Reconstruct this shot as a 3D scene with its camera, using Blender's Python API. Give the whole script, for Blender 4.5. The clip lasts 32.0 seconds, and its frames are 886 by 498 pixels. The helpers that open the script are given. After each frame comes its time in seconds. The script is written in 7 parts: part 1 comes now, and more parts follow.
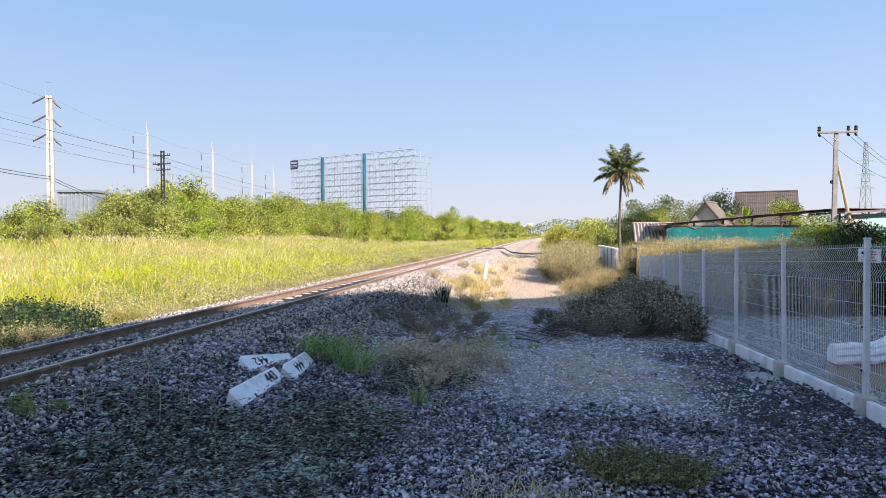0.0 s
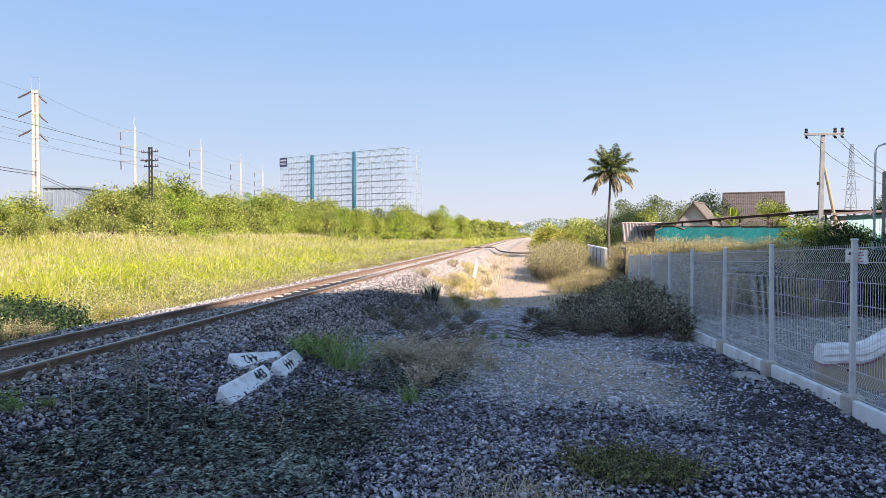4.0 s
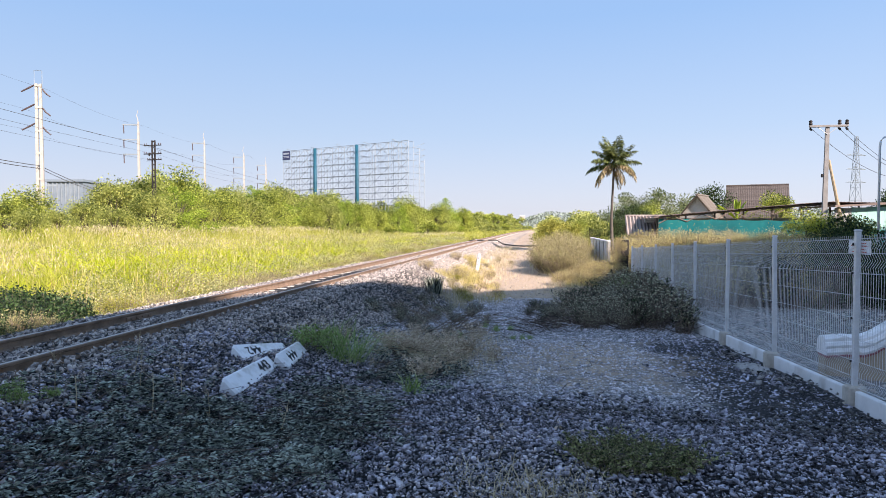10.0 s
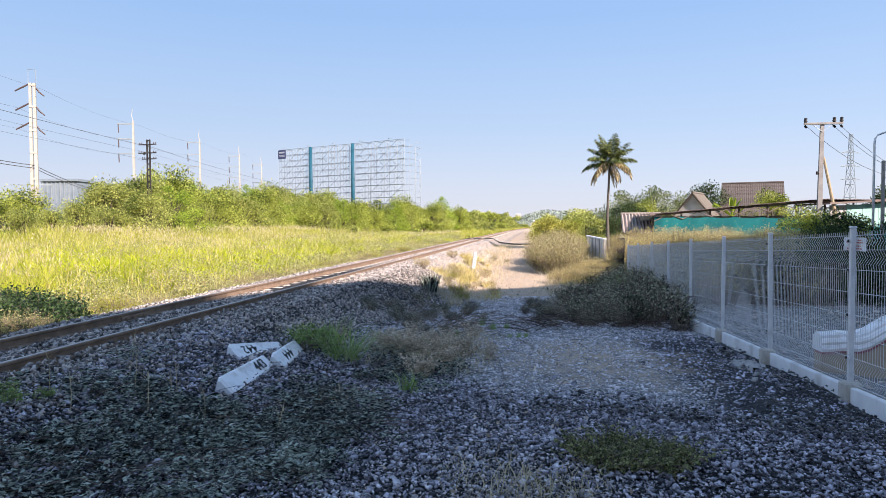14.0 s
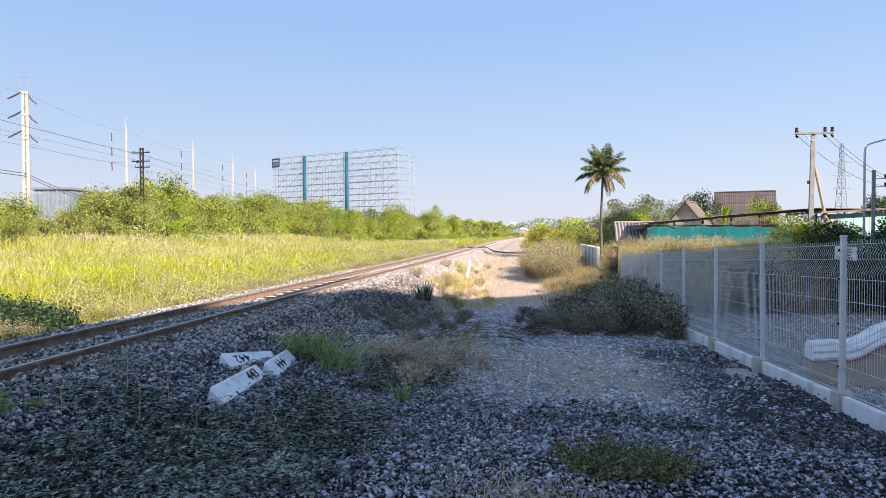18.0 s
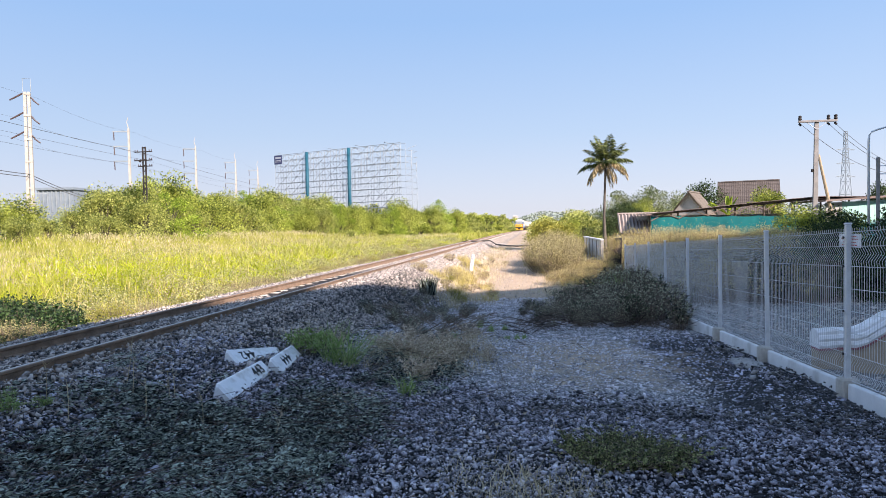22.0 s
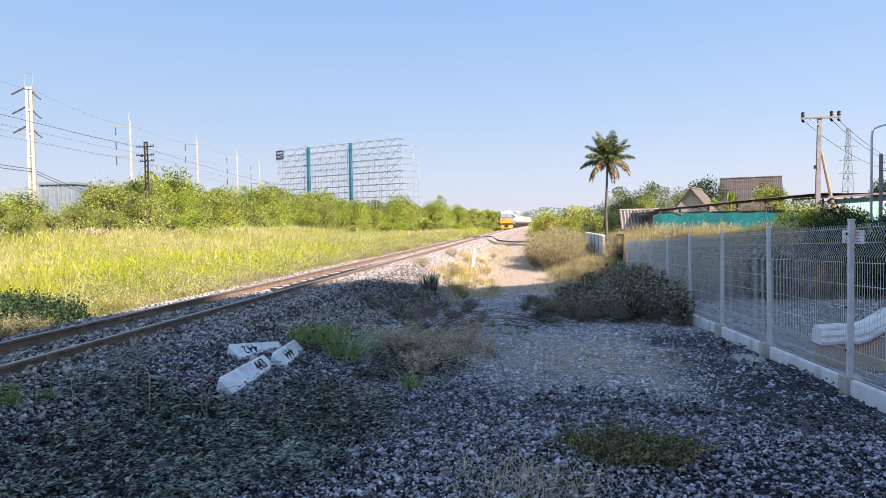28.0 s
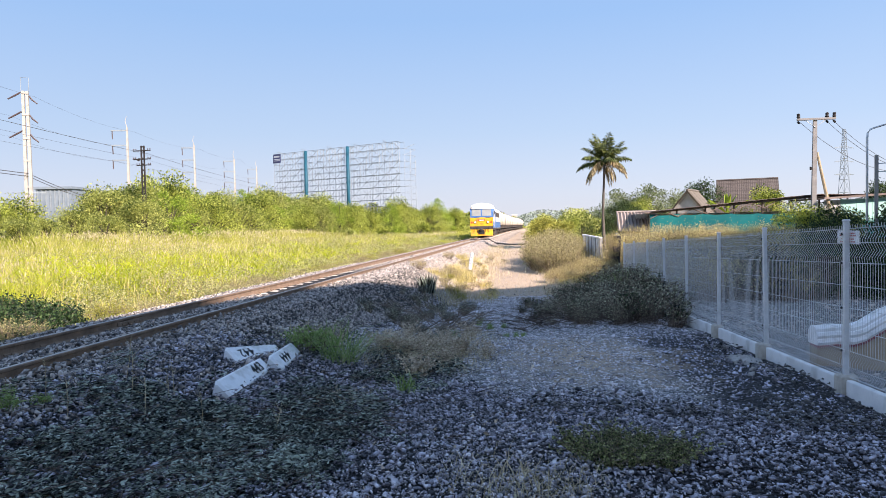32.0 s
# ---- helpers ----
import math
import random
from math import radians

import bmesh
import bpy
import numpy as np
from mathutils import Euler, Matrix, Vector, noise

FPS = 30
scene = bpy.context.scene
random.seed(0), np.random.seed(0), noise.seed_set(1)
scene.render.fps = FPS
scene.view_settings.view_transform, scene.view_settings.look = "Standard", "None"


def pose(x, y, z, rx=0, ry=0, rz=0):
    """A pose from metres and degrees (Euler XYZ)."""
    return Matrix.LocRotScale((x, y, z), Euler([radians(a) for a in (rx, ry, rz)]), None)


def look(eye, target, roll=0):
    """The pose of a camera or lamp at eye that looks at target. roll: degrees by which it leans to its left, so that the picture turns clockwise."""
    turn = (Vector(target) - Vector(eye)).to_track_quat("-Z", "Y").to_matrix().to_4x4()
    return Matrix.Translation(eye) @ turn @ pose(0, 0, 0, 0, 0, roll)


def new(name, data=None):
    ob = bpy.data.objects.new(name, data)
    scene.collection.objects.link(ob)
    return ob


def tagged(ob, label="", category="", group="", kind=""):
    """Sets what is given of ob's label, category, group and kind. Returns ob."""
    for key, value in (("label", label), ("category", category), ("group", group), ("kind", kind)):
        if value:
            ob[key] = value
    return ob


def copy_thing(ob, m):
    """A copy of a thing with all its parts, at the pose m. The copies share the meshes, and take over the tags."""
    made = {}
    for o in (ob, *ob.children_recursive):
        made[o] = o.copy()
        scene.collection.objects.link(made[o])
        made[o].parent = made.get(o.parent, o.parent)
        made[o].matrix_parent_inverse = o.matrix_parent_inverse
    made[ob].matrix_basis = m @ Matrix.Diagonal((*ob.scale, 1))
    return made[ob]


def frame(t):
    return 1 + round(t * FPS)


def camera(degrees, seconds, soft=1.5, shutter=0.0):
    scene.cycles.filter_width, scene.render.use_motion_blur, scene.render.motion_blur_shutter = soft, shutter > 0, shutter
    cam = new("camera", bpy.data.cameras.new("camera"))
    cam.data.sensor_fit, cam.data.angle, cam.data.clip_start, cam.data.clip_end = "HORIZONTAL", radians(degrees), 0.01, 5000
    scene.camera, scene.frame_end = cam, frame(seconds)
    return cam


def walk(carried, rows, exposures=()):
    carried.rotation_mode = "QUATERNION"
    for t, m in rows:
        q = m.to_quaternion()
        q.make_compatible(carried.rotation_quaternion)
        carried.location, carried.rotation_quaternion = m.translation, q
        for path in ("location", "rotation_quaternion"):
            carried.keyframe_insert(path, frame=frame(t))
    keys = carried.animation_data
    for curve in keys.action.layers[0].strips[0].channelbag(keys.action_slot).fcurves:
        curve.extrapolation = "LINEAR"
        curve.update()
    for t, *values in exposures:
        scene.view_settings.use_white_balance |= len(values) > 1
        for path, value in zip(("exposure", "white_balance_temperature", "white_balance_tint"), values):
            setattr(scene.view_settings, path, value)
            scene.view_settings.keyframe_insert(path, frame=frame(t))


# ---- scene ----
# ---------------------------------------------------------------- camera
cam = camera(68.6, 32.0, soft=0.3)
walk(cam, [(t, pose(x, y, z, 90 + pitch, roll, yaw)) for t, x, y, z, yaw, pitch, roll in (
    (0, 0.017, 0.005, 1.677, 8.98, -1.24, 0.35),
    (0.5, 0.009, 0.007, 1.681, 8.57, -0.97, 0.11),
    (1, 0.005, 0.008, 1.678, 8.23, -1.15, 0.21),
    (1.5, 0.005, 0.008, 1.676, 8.09, -1.15, 0.24),
    (2, 0.002, 0.010, 1.670, 8.01, -1.24, 0.28),
    (2.5, 0.007, 0.009, 1.671, 7.79, -1.65, 0.07),
    (3, -0.004, 0.007, 1.673, 8.03, -1.51, 0.05),
    (3.5, -0.007, 0.008, 1.673, 8.06, -1.41, -0.07),
    (5.5, 0.009, 0.002, 1.668, 8.20, -1.25, 0.61),
    (6, 0.007, -0.003, 1.659, 8.45, -1.58, 0.66),
    (6.5, 0.004, -0.008, 1.655, 8.49, -1.73, 0.57),
    (7, 0.010, -0.003, 1.654, 8.35, -1.73, 0.81),
    (7.5, 0.003, 0.001, 1.653, 8.00, -2.05, 0.62),
    (8, 0.008, 0.006, 1.651, 8.12, -2.57, 0.80),
    (8.5, 0.010, 0.007, 1.655, 8.06, -2.25, 0.92),
    (9, 0.011, 0.006, 1.655, 7.67, -1.71, 0.59),
    (9.5, 0.004, 0.002, 1.655, 8.05, -1.87, 0.44),
    (10, 0.001, -0.000, 1.653, 8.31, -1.95, 0.06),
    (10.5, -0.001, 0.007, 1.648, 8.52, -2.41, 0.05),
    (11, 0.010, 0.003, 1.654, 8.41, -2.17, 0.25),
    (11.5, 0.009, -0.001, 1.652, 8.57, -2.10, 0.40),
    (12, -0.000, -0.009, 1.656, 8.54, -1.93, 0.17),
    (12.5, 0.001, -0.002, 1.653, 8.53, -1.74, 0.09),
    (13, -0.000, 0.000, 1.650, 8.40, -2.00, 0.30),
    (13.5, -0.001, 0.004, 1.650, 8.18, -2.14, 0.30),
    (14, 0.001, 0.012, 1.648, 7.97, -2.08, 0.25),
    (14.5, 0.002, 0.010, 1.653, 7.98, -1.84, 0.31),
    (16.5, 0.003, 0.004, 1.651, 7.74, -0.95, 0.35),
    (17, 0.001, 0.008, 1.649, 7.85, -1.18, 0.36),
    (17.5, 0.009, 0.007, 1.652, 7.44, -1.19, 0.43),
    (18, 0.009, 0.006, 1.654, 7.44, -1.33, 0.22),
    (18.5, 0.010, 0.003, 1.655, 7.38, -1.23, 0.08),
    (19, 0.007, -0.002, 1.655, 7.68, -1.16, 0.42),
    (19.5, 0.006, -0.003, 1.649, 8.10, -1.31, 0.65),
    (20, 0.009, -0.012, 1.650, 8.38, -1.15, 0.71),
    (20.5, 0.013, 0.003, 1.649, 8.07, -1.49, 0.76),
    (21, 0.018, -0.000, 1.652, 7.90, -1.59, 0.96),
    (21.5, 0.016, -0.000, 1.648, 7.62, -1.54, 0.95),
    (22, 0.015, 0.009, 1.643, 7.73, -1.82, 1.10),
    (22.5, 0.020, 0.009, 1.643, 7.44, -1.85, 1.04),
    (23, 0.014, 0.008, 1.639, 7.89, -2.14, 1.36),
    (23.5, 0.015, 0.016, 1.640, 7.14, -2.29, 0.96),
    (24, 0.015, 0.008, 1.643, 7.62, -2.48, 1.02),
    (24.5, 0.016, 0.009, 1.640, 7.57, -2.65, 1.01),
    (25, 0.010, 0.011, 1.638, 7.66, -2.61, 1.11),
    (25.5, 0.008, 0.019, 1.639, 7.73, -2.94, 1.24),
    (27.5, 0.001, 0.001, 1.638, 7.62, -2.12, 0.34),
    (28, 0.002, 0.005, 1.635, 7.86, -2.19, 0.94),
    (28.5, 0.014, 0.016, 1.635, 6.77, -2.21, 1.25),
    (29, 0.017, 0.012, 1.637, 6.48, -1.71, 1.18),
    (29.5, 0.023, 0.006, 1.634, 6.83, -1.71, 1.42),
    (30, 0.018, 0.001, 1.635, 7.55, -1.66, 1.05),
    (30.5, 0.016, -0.008, 1.641, 8.12, -1.53, 1.42),
    (31, 0.023, -0.003, 1.634, 7.93, -1.63, 1.35),
    (31.5, 0.017, 0.001, 1.629, 7.34, -2.05, 1.00),
    (32, 0.017, 0.004, 1.628, 7.64, -1.94, 1.19),
)], exposures=((0, 1.12, 6200, 23), (32, 1.12, 6200, 23)))

# ---------------------------------------------------------------- light
SUN_DIR = Vector((0.74, -0.672, 0.63)).normalized()
world = bpy.data.worlds.new("sky")
scene.world = world
world.use_nodes = True
wn = world.node_tree.nodes
sky = wn.new("ShaderNodeTexSky")
sky.sky_type = "NISHITA"
sky.sun_disc = False
sky.sun_elevation = math.asin(SUN_DIR.z)
sky.sun_rotation = -math.atan2(SUN_DIR.x, SUN_DIR.y) % (2 * math.pi)
sky.air_density, sky.dust_density, sky.ozone_density = 1.0, 1.2, 3.0
wn["Background"].inputs[1].default_value = 0.085
haze = wn.new("ShaderNodeMix")
haze.data_type = "RGBA"
haze.inputs[0].default_value = 0.88
# the hazy share of the sky: pale and faintly lilac low down, blue overhead
up = wn.new("ShaderNodeSeparateXYZ")
world.node_tree.links.new(wn.new("ShaderNodeTexCoord").outputs["Generated"], up.inputs[0])
shade = wn.new("ShaderNodeValToRGB")
shade.color_ramp.elements[0].position, shade.color_ramp.elements[0].color = 0.0, (4.2, 4.4, 4.4, 1)
shade.color_ramp.elements[1].position, shade.color_ramp.elements[1].color = 0.55, (1.7, 2.9, 4.45, 1)
for height, tone in ((0.14, (2.85, 3.8, 4.5, 1)), (0.3, (1.92, 3.2, 4.6, 1))):
    shade.color_ramp.elements.new(height).color = tone
world.node_tree.links.new(up.outputs["Z"], shade.inputs[0])
world.node_tree.links.new(shade.outputs[0], haze.inputs[7])
world.node_tree.links.new(sky.outputs[0], haze.inputs[6])
world.node_tree.links.new(haze.outputs[2], wn["Background"].inputs[0])
sun = new("sun", bpy.data.lights.new("sun", "SUN"))
sun.data.energy, sun.data.angle, sun.data.color = 5.0, radians(0.5), (1.0, 0.89, 0.72)
sun.matrix_world = look(SUN_DIR * 50, (0, 0, 0))


# ---------------------------------------------------------------- materials
def mat(name, c1, c2, scale=4.0, rough=0.8, metal=0.0, bump=0.0, fine=40.0, island=0.0, obj=0.0, spec=0.3, trans=0.0, c3=None, big=0.5, skew=1.0):
    """Principled surface: two colours mixed by noise at two scales, with relief."""
    m = bpy.data.materials.new(name)
    m.use_nodes = True
    nt = m.node_tree
    n, l = nt.nodes, nt.links
    p = n["Principled BSDF"]
    p.inputs["Roughness"].default_value, p.inputs["Metallic"].default_value = rough, metal
    p.inputs["Specular IOR Level"].default_value = spec
    tc = n.new("ShaderNodeTexCoord")
    no = n.new("ShaderNodeTexNoise")
    no.inputs["Scale"].default_value, no.inputs["Detail"].default_value = scale, 5
    nf = n.new("ShaderNodeTexNoise")
    nf.inputs["Scale"].default_value, nf.inputs["Detail"].default_value = fine, 3
    l.new(tc.outputs["Object"], no.inputs["Vector"])
    l.new(tc.outputs["Object"], nf.inputs["Vector"])
    mx = n.new("ShaderNodeMix")
    mx.data_type = "RGBA"
    mx.inputs[6].default_value, mx.inputs[7].default_value = (*c1, 1), (*c2, 1)
    add = n.new("ShaderNodeMath")
    add.operation = "MULTIPLY_ADD"
    l.new(nf.outputs["Fac"], add.inputs[0])
    add.inputs[1].default_value = 0.6
    sub = n.new("ShaderNodeMath")
    sub.operation = "MULTIPLY_ADD"
    l.new(no.outputs["Fac"], sub.inputs[0])
    sub.inputs[1].default_value, sub.inputs[2].default_value = 2.0, -0.8
    l.new(sub.outputs[0], add.inputs[2])
    fac = add.outputs[0]
    if island or obj:
        src = n.new("ShaderNodeNewGeometry").outputs["Random Per Island"] if island else n.new("ShaderNodeObjectInfo").outputs["Random"]
        a2 = n.new("ShaderNodeMath")
        a2.operation = "MULTIPLY_ADD"
        l.new(src, a2.inputs[0])
        a2.inputs[1].default_value = (island or obj) * 2
        b2 = n.new("ShaderNodeMath")
        b2.operation = "SUBTRACT"
        l.new(fac, b2.inputs[0])
        b2.inputs[1].default_value = (island or obj)
        l.new(b2.outputs[0], a2.inputs[2])
        fac = a2.outputs[0]
    cl = n.new("ShaderNodeClamp")
    l.new(fac, cl.inputs[0])
    pw = n.new("ShaderNodeMath")
    pw.operation = "POWER"
    l.new(cl.outputs[0], pw.inputs[0])
    pw.inputs[1].default_value = skew
    l.new(pw.outputs[0], mx.inputs[0])
    col = mx.outputs[2]
    if c3:
        nb = n.new("ShaderNodeTexNoise")
        nb.inputs["Scale"].default_value, nb.inputs["Detail"].default_value = big, 4
        l.new(tc.outputs["Object"], nb.inputs["Vector"])
        rp = n.new("ShaderNodeMapRange")
        rp.inputs["From Min"].default_value, rp.inputs["From Max"].default_value = 0.5, 0.66
        l.new(nb.outputs["Fac"], rp.inputs["Value"])
        m3 = n.new("ShaderNodeMix")
        m3.data_type = "RGBA"
        l.new(rp.outputs[0], m3.inputs[0])
        l.new(col, m3.inputs[6])
        m3.inputs[7].default_value = (*c3, 1)
        col = m3.outputs[2]
    l.new(col, p.inputs["Base Color"])
    if bump:
        bp = n.new("ShaderNodeBump")
        bp.inputs["Strength"].default_value, bp.inputs["Distance"].default_value = bump, 0.02
        l.new(nf.outputs["Fac"], bp.inputs["Height"])
        l.new(bp.outputs[0], p.inputs["Normal"])
    if trans:
        tr = n.new("ShaderNodeBsdfTranslucent")
        l.new(col, tr.inputs["Color"])
        ms = n.new("ShaderNodeMixShader")
        ms.inputs[0].default_value = trans
        l.new(p.outputs[0], ms.inputs[1])
        l.new(tr.outputs[0], ms.inputs[2])
        l.new(ms.outputs[0], n["Material Output"].inputs["Surface"])
    return m


M_STONE = mat("ballast_stone", (0.028, 0.028, 0.033), (0.61, 0.585, 0.665), 9, 0.45, fine=60, island=0.55, spec=0.4, skew=1.4)
M_STONE_WARM = mat("ballast_stone_dusty", (0.11, 0.10, 0.095), (0.62, 0.545, 0.49), 9, 0.6, fine=60, island=0.6, spec=0.3, skew=1.1)
M_STONE_BLACK = mat("near_black_stone", (0.010, 0.010, 0.011), (0.15, 0.145, 0.14), 9, 0.35, fine=60, island=0.8, spec=0.5, skew=1.5)
M_GRAVEL = mat("fine_gravel", (0.26, 0.245, 0.255), (0.84, 0.79, 0.82), 9, 0.6, fine=60, island=0.6, spec=0.4)
M_RAILSIDE = mat("rail_rust", (0.17, 0.115, 0.080), (0.33, 0.235, 0.165), 6, 0.7, 0.15, 0.3, 50)
M_RAILTOP = mat("rail_worn_steel", (0.30, 0.27, 0.25), (0.42, 0.39, 0.37), 3, 0.4, 0.7)
M_SLEEPER = mat("sleeper_concrete", (0.50, 0.46, 0.40), (0.66, 0.61, 0.54), 5, 0.9, bump=0.3, obj=0.25)
M_WHITE = mat("white_paint", (0.80, 0.81, 0.81), (0.90, 0.90, 0.90), 5, 0.7, bump=0.15, c3=(0.66, 0.65, 0.62), big=7)
M_BLACK = mat("black_paint", (0.012, 0.012, 0.014), (0.03, 0.03, 0.032), 8, 0.6)
M_GALV = mat("galvanised_steel", (0.54, 0.55, 0.55), (0.76, 0.77, 0.775), 5, 0.45, 0.15)
M_CONC = mat("pale_concrete", (0.66, 0.66, 0.65), (0.80, 0.80, 0.79), 4, 0.9, bump=0.25, c3=(0.50, 0.49, 0.46), big=2.5)
M_FOOTING = mat("rough_tan_concrete", (0.36, 0.33, 0.28), (0.56, 0.53, 0.47), 7, 0.95, bump=0.6, fine=30)
M_CONC_GREY = mat("grey_concrete", (0.27, 0.26, 0.25), (0.40, 0.39, 0.37), 4, 0.9, bump=0.3)
M_POLE = mat("spun_concrete", (0.34, 0.32, 0.285), (0.44, 0.415, 0.37), 1.5, 0.85)
M_POLE_GREY = mat("weathered_pole_concrete", (0.21, 0.20, 0.19), (0.34, 0.32, 0.30), 2.5, 0.9, bump=0.2)
M_IRON = mat("tarred_iron", (0.02, 0.018, 0.017), (0.05, 0.043, 0.04), 4, 0.7, 0.2)
M_INSUL = mat("insulator_polymer", (0.05, 0.038, 0.04), (0.10, 0.07, 0.07), 4, 0.5)
M_WIRE = mat("aluminium_cable", (0.10, 0.10, 0.11), (0.20, 0.20, 0.21), 2, 0.6, 0.4)
M_LATTICE = mat("lattice_steel", (0.22, 0.26, 0.29), (0.32, 0.36, 0.39), 1, 0.6, 0.3)
M_TEAL = mat("teal_steel_paint", (0.008, 0.065, 0.10), (0.015, 0.10, 0.15), 0.8, 0.55)
M_NAVY = mat("navy_sheet", (0.03, 0.04, 0.10), (0.05, 0.06, 0.14), 1, 0.6)
M_CLOTH = mat("teal_shade_net", (0.0, 0.09, 0.105), (0.004, 0.16, 0.17), 0.6, 0.8, fine=12, c3=(0.01, 0.22, 0.22), big=0.35, trans=0.25)
M_RUSTSHEET = mat("rusty_corrugated_sheet", (0.12, 0.09, 0.08), (0.26, 0.20, 0.17), 1.2, 0.75, 0.1, 0.2, 20)
M_HUTROOF = mat("fibre_cement_sheet", (0.19, 0.155, 0.14), (0.40, 0.345, 0.31), 1.5, 0.85, bump=0.2, fine=18)
M_TILE = mat("brown_roof_tile", (0.075, 0.060, 0.052), (0.125, 0.104, 0.092), 1.5, 0.85, obj=0.3)
M_PLASTER = mat("grey_plaster", (0.36, 0.34, 0.32), (0.50, 0.48, 0.45), 1.2, 0.9)
M_MINT = mat("mint_wall_sheet", (0.25, 0.45, 0.39), (0.36, 0.57, 0.50), 0.8, 0.8)
M_BARK = mat("bark", (0.045, 0.036, 0.028), (0.13, 0.105, 0.08), 3, 0.95, bump=0.6, fine=25)
M_PALMBARK = mat("palm_bark", (0.07, 0.06, 0.05), (0.15, 0.13, 0.11), 4, 0.95, bump=0.6, fine=18)
M_LEAF = mat("leaf_green", (0.06, 0.10, 0.010), (0.70, 0.74, 0.15), 0.25, 0.5, fine=1.5, island=0.6, trans=0.45, c3=(0.40, 0.45, 0.07), big=0.5)
M_LEAF_BRIGHT = mat("leaf_bright", (0.14, 0.23, 0.02), (0.52, 0.64, 0.08), 0.25, 0.6, fine=1.5, island=0.5, trans=0.45)
M_LEAF_OLIVE = mat("leaf_olive", (0.09, 0.13, 0.018), (0.68, 0.69, 0.20), 0.25, 0.5, fine=1.5, island=0.6, trans=0.45, c3=(0.44, 0.47, 0.12), big=0.45)
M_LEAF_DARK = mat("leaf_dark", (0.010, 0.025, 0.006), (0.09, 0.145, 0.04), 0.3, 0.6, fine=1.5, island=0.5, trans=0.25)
# paler and greyer than near leaves: distance haze put into the colour
M_LEAF_HAZED = mat("leaf_hazed", (0.15, 0.19, 0.15), (0.26, 0.31, 0.26), 0.05, 0.8, fine=0.4, island=0.4)
M_PALM = mat("palm_frond", (0.055, 0.085, 0.022), (0.27, 0.30, 0.10), 0.4, 0.35, fine=2, island=0.4, trans=0.3)
M_PALMDRY = mat("dry_palm_frond", (0.30, 0.23, 0.12), (0.52, 0.43, 0.25), 0.4, 0.8, fine=2, island=0.4, trans=0.35)
M_GRASS = mat("field_grass", (0.24, 0.29, 0.02), (0.64, 0.60, 0.13), 0.3, 0.7, fine=1.0, island=0.45, trans=0.45, c3=(0.50, 0.46, 0.16), big=0.22)
M_REED = mat("broad_bright_grass", (0.34, 0.42, 0.01), (0.68, 0.69, 0.04), 0.4, 0.6, fine=1.5, island=0.4, trans=0.5)
M_SEEDHEAD = mat("pinkish_seed_head", (0.46, 0.39, 0.20), (0.72, 0.64, 0.40), 0.4, 0.9, fine=2, island=0.5, trans=0.3)
M_BROWNHERB = mat("brown_withered_herb", (0.13, 0.09, 0.05), (0.40, 0.30, 0.18), 0.6, 0.9, fine=3, island=0.6, trans=0.25)
M_GRASSDRY = mat("dry_grass", (0.42, 0.34, 0.20), (0.80, 0.70, 0.48), 0.5, 0.85, fine=2, island=0.4, trans=0.3)
M_GRASSGREEN = mat("fresh_grass", (0.16, 0.26, 0.06), (0.48, 0.58, 0.24), 0.5, 0.6, fine=2, island=0.4, trans=0.35)
M_WEED = mat("dusty_weed_leaf", (0.010, 0.014, 0.011), (0.52, 0.58, 0.48), 0.8, 0.5, fine=4, island=0.8, trans=0.2, skew=1.7)
M_THICKET = mat("grey_green_thicket_leaf", (0.04, 0.045, 0.03), (0.64, 0.64, 0.44), 0.8, 0.6, fine=4, island=0.8, trans=0.25, skew=1.2)
M_TWIG = mat("dry_twig", (0.10, 0.076, 0.060), (0.36, 0.28, 0.21), 2, 0.9, island=0.4)
M_TANLEAF = mat("withered_tan_leaf", (0.38, 0.30, 0.22), (0.82, 0.70, 0.54), 0.8, 0.85, fine=4, island=0.7, trans=0.3)
M_DRYLEAF = mat("dry_shrub_leaf", (0.28, 0.245, 0.10), (0.60, 0.54, 0.26), 0.5, 0.85, fine=3, island=0.5, trans=0.4)
M_YELLOWGREEN = mat("flowering_weed", (0.22, 0.22, 0.03), (0.45, 0.42, 0.08), 0.6, 0.7, fine=3, island=0.5, trans=0.35)
M_GOLD = mat("golden_weed", (0.38, 0.32, 0.12), (0.72, 0.62, 0.28), 0.6, 0.8, fine=3, island=0.5, trans=0.4)
M_MATWEED = mat("olive_mat_weed", (0.03, 0.045, 0.012), (0.46, 0.50, 0.20), 0.8, 0.6, fine=3, island=0.7, trans=0.3, skew=1.3)
M_LEAF_GREY = mat("leaf_grey_green", (0.10, 0.13, 0.05), (0.30, 0.34, 0.15), 0.25, 0.55, fine=1.5, island=0.5, trans=0.4)
M_EDGE = mat("field_edge_weed", (0.19, 0.21, 0.06), (0.62, 0.60, 0.27), 0.5, 0.6, fine=2.5, island=0.6, trans=0.4, c3=(0.40, 0.33, 0.18), big=0.35)
M_GOLDGRASS = mat("golden_grass", (0.48, 0.40, 0.12), (0.80, 0.68, 0.28), 0.6, 0.8, fine=3, island=0.5, trans=0.45)
# green shrub leaf, its colour darkened to stand in for shade
M_SHRUB_SHADED = mat("shaded_shrub_leaf", (0.006, 0.020, 0.007), (0.075, 0.13, 0.04), 0.5, 0.5, fine=3, island=0.9, trans=0.25)
M_TWIGDARK = mat("dead_branch", (0.03, 0.022, 0.018), (0.17, 0.125, 0.095), 2, 0.9, island=0.4)
